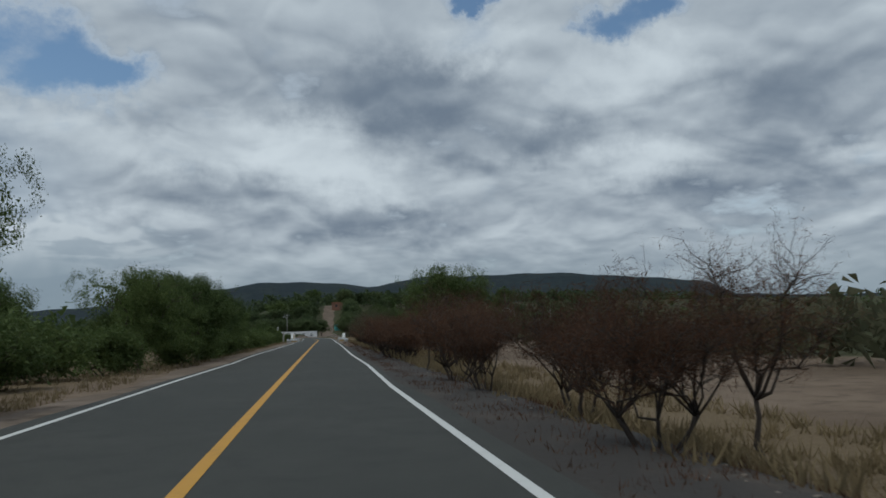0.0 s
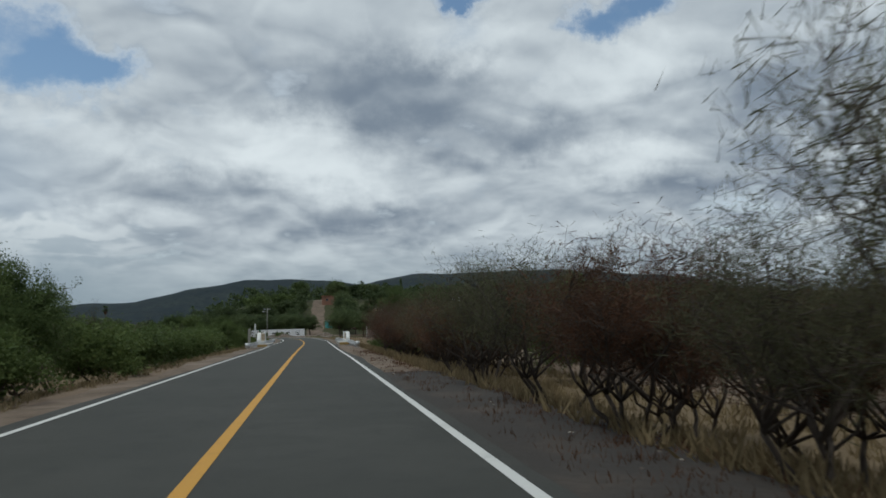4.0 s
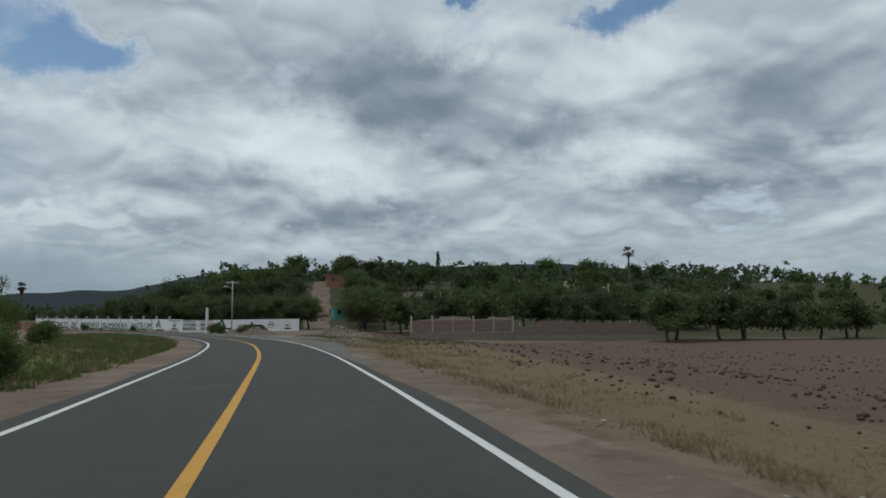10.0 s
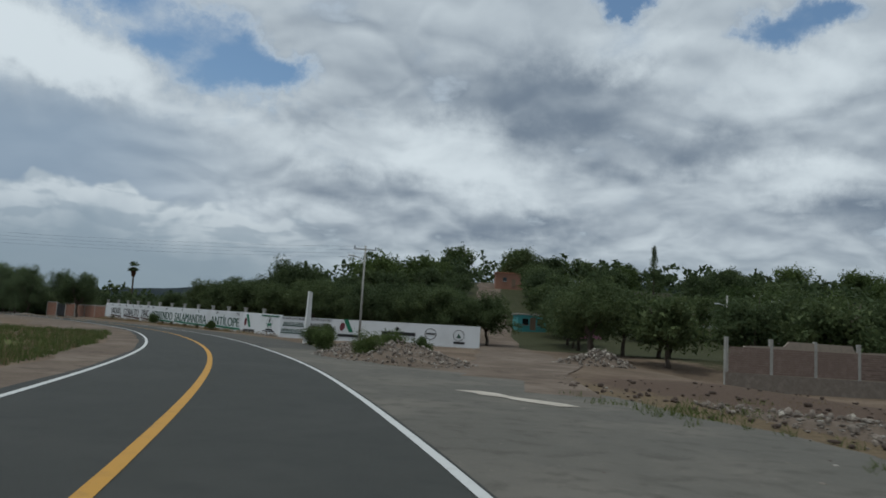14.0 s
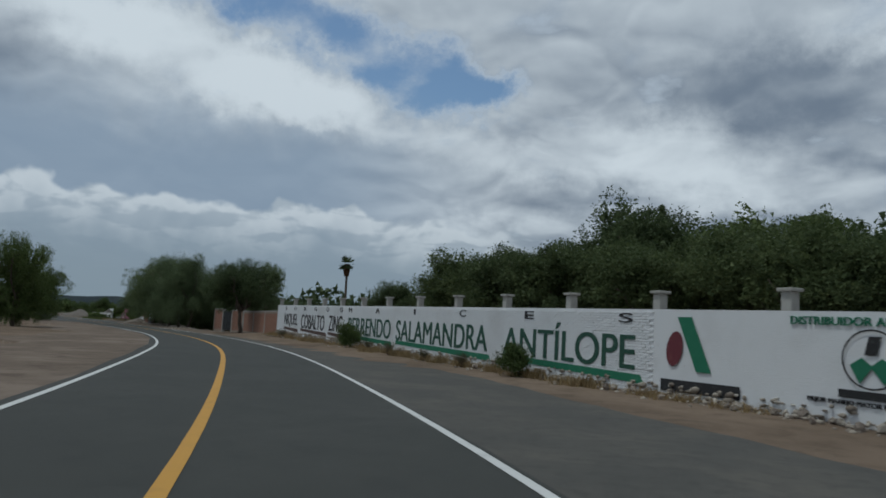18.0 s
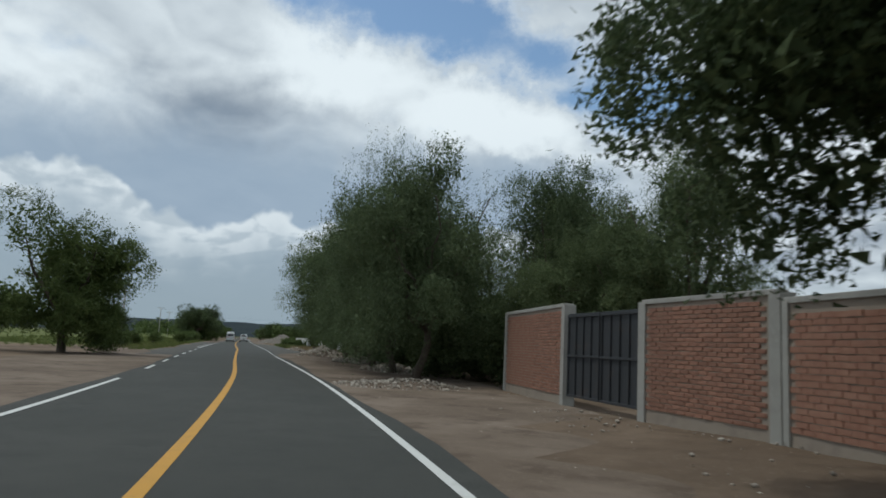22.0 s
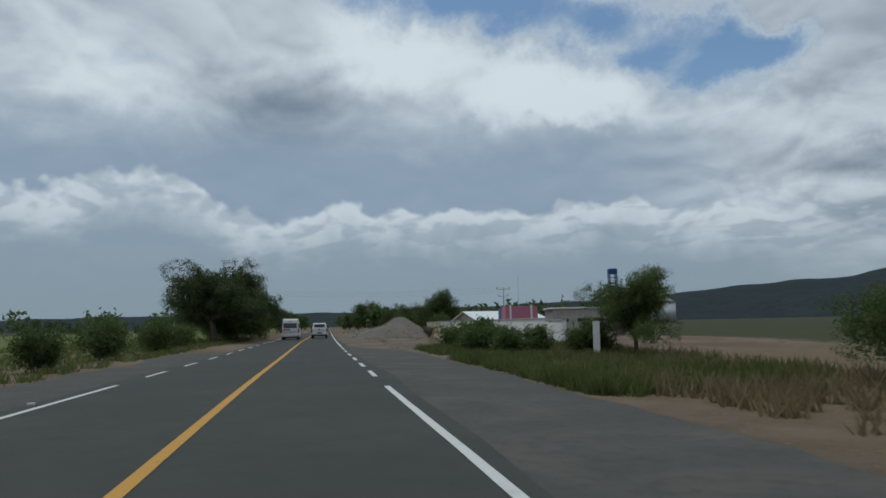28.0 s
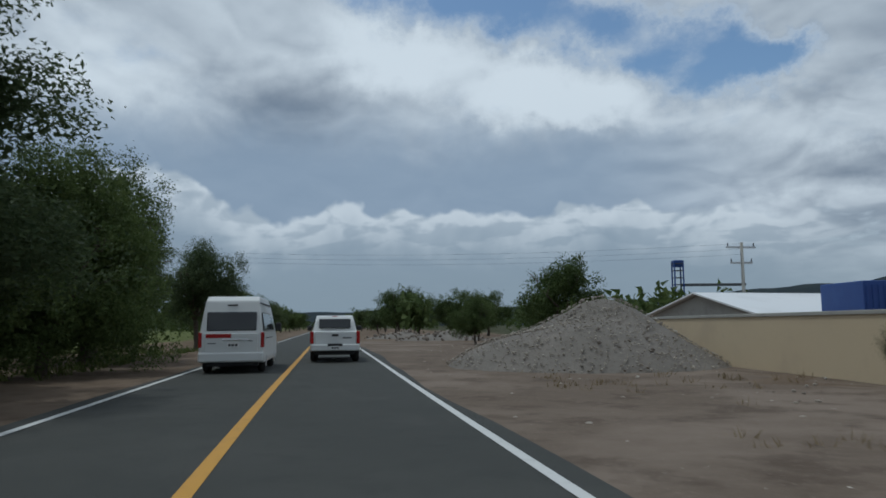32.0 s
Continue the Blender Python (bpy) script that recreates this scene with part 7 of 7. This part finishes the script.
scatter("field_stubble", "straw stubble scattered on the ploughed field", "straw", verge_spots(12, 1200, 130, 225, 12, 42, 0.1), 9, 0.12, 12)
scatter("green_weeds_left", "green weeds in the inside of the bend", "weed", verge_spots(4, 2600, 140, 262, -4.6, -14), 14, 0.30, 4)
scatter("dry_weeds_wall", "dry weeds at the foot of the painted wall", "straw", [tuple(wm @ Vector((u, -0.35 - abs(o), wall_z(u) * 0.6 - 0.05))) for u, o in zip(np.random.default_rng(5).uniform(0, 50, 330), np.random.default_rng(6).normal(0, 0.35, 330))], 16, 0.26, 5)
foot = thing("rubble_strip", wm, "broken stones and plaster at the foot of the painted wall", "rubble")
for i in range(290):
    u = srng.uniform(0.5, 53.5)
    k4 = srng.uniform(0.1, 0.3)
    o = new("stone", STONES[int(srng.integers(8))])
    o.parent = foot
    o.matrix_local = pose(u, -0.12 - abs(srng.normal(0, 0.28)), wall_z(u) * 0.6 + k4 * 0.2, *srng.uniform(0, 360, 3)) @ Matrix.Diagonal((k4, k4, k4, 1))
rng7 = np.random.default_rng(31)
us = rng7.uniform(0.2, 53.8, 1300)
tagged(part("wall_foot_grit", grit_mesh("wall_foot_grit", [tuple(wm @ Vector((u, -0.08 - o, wall_z(u) * 0.6 - 0.02 + 0.25 * max(0.0, 0.5 - o)))) for u, o in zip(us, np.abs(rng7.normal(0, 0.42, 1300)))], 0.05 + 0.17 * rng7.uniform(0, 1, 1300) ** 2, 31), "grit_pale"), "crumbled plaster and stones along the painted wall", "rubble", kind="stuff")
rng8 = np.random.default_rng(33)
us = np.concatenate([rng8.uniform(0.1, 24, 700), rng8.uniform(24, 53.8, 350)])
tagged(part("wall_base_stones", grit_mesh("wall_base_stones", [tuple(wm @ Vector((u, -0.02 - 0.07 * (1 - h), wall_z(u) * 0.75 - 0.1 + 0.42 * h))) for u, h in zip(us, rng8.uniform(0, 1, 1050))], 0.1 + 0.16 * rng8.uniform(0, 1, 1050), 33), "grit_pale"), "rough half-whitewashed stones in the base of the wall", "rubble", kind="stuff")
clumps = [(u + rng8.normal(0, 0.22), -0.55 - abs(rng8.normal(0, 0.2))) for u in (2.0, 5.5, 7.2, 13.5, 15.6, 24.2, 25.9, 27.8, 29.4, 30.6, 32.4, 34.0, 36.2, 38.5, 41.0, 44.0) for _ in range(9)]
scatter("dry_tumbleweeds", "rounded dry brown weeds along the painted wall", "straw", [tuple(wm @ Vector((u, o, wall_z(u) * 0.6 - 0.05))) for u, o in clumps], 26, 0.36, 51)
pebbles("yard_pebbles", "loose stones on the bare dirt yard", "grit_pale", 1300, 466, 545, 3.9, 14.5, 0.03, 0.13, 41)
pebbles("verge_pebbles", "loose stones on the dirt in front of the walls", "grit_pale", 1800, 332, 430, 3.8, 9.5, 0.025, 0.11, 42)
pebbles("lay_by_pebbles", "loose stones on the bare dirt lay-by", "grit_pale", 900, 262, 405, -9.0, -3.8, 0.025, 0.1, 43)
pebbles("junction_pebbles", "loose stones on the ground at the junction", "grit", 1100, 182, 262, 3.7, 13, 0.025, 0.12, 44)
pebbles("straight_pebbles", "loose stones along the verge", "grit", 1200, 0, 182, 3.6, 6.5, 0.025, 0.1, 45)
pebbles("field_clods", "clods of earth on the ploughed field", "clod", 3400, 132, 228, 10, 46, 0.07, 0.26, 46)
scatter("field_grass", "green field grass beyond the verge", "weed", verge_spots(6, 3600, 395, 540, -6.5, -26), 12, 0.34, 6)
scatter("dry_weeds_end", "tall dry weeds by the white wall stub", "straw", verge_spots(7, 1300, 426, 476, 8.2, 15), 16, 0.42, 7)
scatter("green_weeds_end", "green weeds by the boundary wall", "weed", verge_spots(8, 1700, 446, 474, 7.0, 14), 16, 0.42, 8)
scatter("dry_tufts_yard", "sparse dry tufts on the dirt yard", "straw", verge_spots(9, 160, 470, 520, 6, 13, 0.2), 12, 0.2, 9)
for s, d, h, w in ((464, 8.6, 1.5, 1.2), (467.5, 9.4, 1.8, 1.2), (471, 8.8, 1.6, 1.3), (469, 10.6, 1.3, 1.2), (461.5, 9.2, 1.2, 1.2), (462, 10.5, 1.3, 1.0), (459.5, 12.0, 1.6, 1.0), (536, 18, 2.5, 1.0), (430, 12.5, 2.4, 1.0), (437, 13.5, 2.2, 1.0), (443, 15, 2.6, 1.1), (449, 17, 2.6, 1.1), (433, 17, 3.0, 1.1)):
    q = at(s, d)
    SHRUB.plant(q.x, q.y, h, w)
for s, d, h in ((497.5, 11.4, 1.4), (504, 12.2, 1.3)):
    SPARSE.plant(*at(s, d).xy, h, 0.8)
for u, h in ((6.4, 0.7), (22.8, 1.35), (29, 0.6), (33, 0.5), (36.5, 0.6), (40.5, 1.1), (26, 0.5)):
    q = wm @ Vector((u, -1.0, 0))
    (SHRUB if h > 1 else SPARSE).plant(q.x, q.y, h, 0.9)
for s, d, h in ((236.0, 6.6, 1.3), (238.0, 8.4, 1.5), (243.5, 6.2, 1.4), (248, 7.4, 1.3), (252, 7.6, 1.5), (256, 9.6, 1.6), (240, 10.5, 1.2)):
    q = at(s, d)
    SHRUB.plant(q.x, q.y, h, 0.8)
for s, d, h, w in ((-0.5, -9.5, 2.6, 1.0), (8, -11, 2.4, 1.0), (20, -13, 2.6, 1.1), (26, -10, 2.0, 1.0), (200, -13, 1.6, 1.1), (215, -14, 1.8, 1.1), (404, -9.8, 1.4, 1.0), (416, -10.5, 1.6, 1.0), (430, -9.5, 1.6, 1.0), (452, -8.2, 2.0, 1.0), (461, -8, 1.8, 1.0), (471, -8.6, 2.2, 1.0), (480, -8, 2.2, 1.0), (489, -8.2, 2.0, 1.0)):
    q = at(s, d)
    SHRUB.plant(q.x, q.y, h, w)


# ---- hills and far woods ----
def ridge_height(a):
    pts = [(-180, 1.2), (-95, 1.4), (-60, 1.7), (-40, 1.9), (-34, 2.4), (-32, 3.4), (-30, 3.55), (-26, 4.1), (-20, 4.45), (-9, 4.5), (-5, 3.9), (-2, 4.15), (4, 4.2), (9, 3.4), (12.5, 2.5), (16, 2.6), (20, 2.2), (25, 1.7), (30, 1.4), (60, 0.9), (100, 0.9), (180, 1.2)]
    return float(np.interp(a, [q[0] for q in pts], [q[1] for q in pts]))


# woodland colour shifted to blue-grey: the distance haze is mixed into it
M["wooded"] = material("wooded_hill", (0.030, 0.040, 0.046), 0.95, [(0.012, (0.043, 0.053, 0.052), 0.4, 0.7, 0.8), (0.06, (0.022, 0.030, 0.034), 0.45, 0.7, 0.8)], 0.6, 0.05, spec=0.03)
verts, faces = [], []
steps = 400
for i in range(steps):
    a = -180 + 360 * i / steps
    top = math.tan(radians(ridge_height(a) + 0.05 * math.sin(a * 0.23) + 0.05 * math.sin(a * 0.61 + 1) + 0.04 * math.sin(a * 1.7))) * 2900
    for j, (dist, h) in enumerate(((2100, -3), (2400, 0.42), (2700, 0.83), (2900, 1.0), (3300, 0.8), (4200, 0.1))):
        wig = 1 + 0.01 * math.sin(a * 0.3 + j) + 0.006 * math.sin(a * 0.9 + 2 * j)
        verts.append((-math.sin(radians(a)) * dist * wig - 40, math.cos(radians(a)) * dist * wig + 200, h * top * (1 + (0.06 * math.sin(a * 0.4 + j * 2) if j < 3 else 0.0)) if h > 0 else -5))
for i in range(steps):
    for j in range(5):
        a, b = i * 6 + j, ((i + 1) % steps) * 6 + j
        faces.append((a, b, b + 1, a + 1))
tagged(part("backdrop_hills", solid("backdrop_hills", verts, faces), "wooded", smooth=True), "dark wooded hills on the horizon, distance haze in their colour", "hills", kind="structure")


def woods(name, label, seed, spots, mat, leaf=0.55, per=90):
    """Far woods: crowns of coarse leaf clumps on short stems, as one mesh."""
    rng = np.random.default_rng(seed)
    cs = []
    for x, y, z, h in spots:
        for i in range(9):
            a, r = rng.uniform(0, 6.28), rng.uniform(0, 0.55) * h
            cs.append((x + math.cos(a) * r, y + math.sin(a) * r, z + h * rng.uniform(0.25, 0.85)))
    v, f = leaves(rng, cs, per // 9, 0.55, leaf, 0.0, 0.6)
    return tagged(part(name, quick(name, v, f), mat), label, "woods", kind="stuff")


wr = np.random.default_rng(21)


def ring_spots(n, a0, a1, r0, r1, h0, h1, cx=-40.0, cy=200.0):
    out = []
    while len(out) < n:
        a, r = radians(wr.uniform(a0, a1)), wr.uniform(r0, r1)
        x, y = cx - math.sin(a) * r, cy + math.cos(a) * r
        s, d = off_road(np.array([x]), np.array([y]))
        if abs(d[0]) > 16:
            out.append((x, y, ground_z((x, y)) - 0.3, wr.uniform(h0, h1)))
    return out


woods("far_woods_west", "belt of dark trees beyond the fields", 1, ring_spots(620, 52, 190, 300, 620, 4, 8), "leaf_dark", 0.75, 63)
woods("far_woods_north", "wooded slope behind the village", 2, ring_spots(800, -48, 20, 190, 520, 6, 10), "leaf_dark", 0.75, 72)
woods("far_woods_east", "scrub and trees beyond the ploughed field", 3, ring_spots(560, -190, -48, 180, 520, 3, 6), "leaf", 0.7, 63)
woods("far_scrub_left", "scrub beyond the left verge", 4, [(*at(s, d).xy, -0.8, h) for s, d, h in zip(wr.uniform(-20, 210, 420), -wr.uniform(16, 80, 420), wr.uniform(1.6, 4.2, 420))], "leaf", 0.34, 90)
woods("far_scrub_right", "dry scrub beyond the right verge", 5, [(*at(s, d).xy, -0.8, h) for s, d, h in zip(wr.uniform(-10, 120, 300), wr.uniform(24, 90, 300), wr.uniform(1.6, 3.8, 300))], "leaf_sparse", 0.34, 72)
woods("far_trees_ahead", "trees where the road runs out of sight", 6, [(*at(s, d).xy, 0, h) for s, d, h in zip(wr.uniform(560, 980, 260), wr.uniform(9, 60, 260) * np.where(wr.uniform(0, 1, 260) > 0.5, 1, -1), wr.uniform(4, 7.5, 260))], "leaf", 0.5)


# ---- single bricks, laid last ----
def brick_mesh(name, w, h, mat):
    me = boxed((w, 0.03, h), (0, 0, 0), bevel=0.006)
    out = bpy.data.meshes.new(name)
    me.to_mesh(out)
    me.free()
    out.materials.append(M[mat])
    return out


brng = np.random.default_rng(9)
for ob, first, last, z_of, high, mat, lift, limit, (bw, bh) in BRICKS:
    whole = brick_mesh("brick", bw - 0.014, bh - 0.014, mat)
    rows = int(high / bh)
    long = last - first
    cells = [(r, c) for r in range(rows) for c in range(int(long / bw))]
    near = cells[:0]
    # the single pieces fill a stretch at the near end; the rest stay one mesh
    per_col = rows
    single_cols = max(1, min(int(long / bw), limit // rows))
    start = int(long / bw) - single_cols
    vs, fs = [], []
    for r, c in cells:
        u = first + (c + 0.5 + 0.5 * (r % 2)) * bw
        if u > last - bw / 2:
            continue
        z = z_of(u) + (r + 0.5) * bh + brng.normal(0, 0.003)
        y = -0.004 + brng.normal(0, 0.003)
        if c >= start:
            o = new("brick", whole)
            o.parent = ob
            o.matrix_local = pose(u, y, z, 0, brng.normal(0, 0.5), 0)
        else:
            n = len(vs)
            a, b, t = bw / 2 - 0.007, bh / 2 - 0.007, 0.014
            vs += [(u - a, y - t, z - b), (u + a, y - t, z - b), (u + a, y - t, z + b), (u - a, y - t, z + b), (u - a, y + t, z - b), (u + a, y + t, z - b), (u + a, y + t, z + b), (u - a, y + t, z + b)]
            fs += [(n, n + 1, n + 2, n + 3), (n, n + 4, n + 5, n + 1), (n + 3, n + 2, n + 6, n + 7), (n, n + 3, n + 7, n + 4), (n + 1, n + 5, n + 6, n + 2)]
    if vs:
        tagged(part("brick_courses", solid("brick_courses", vs, fs), mat, ob), kind="stuff")
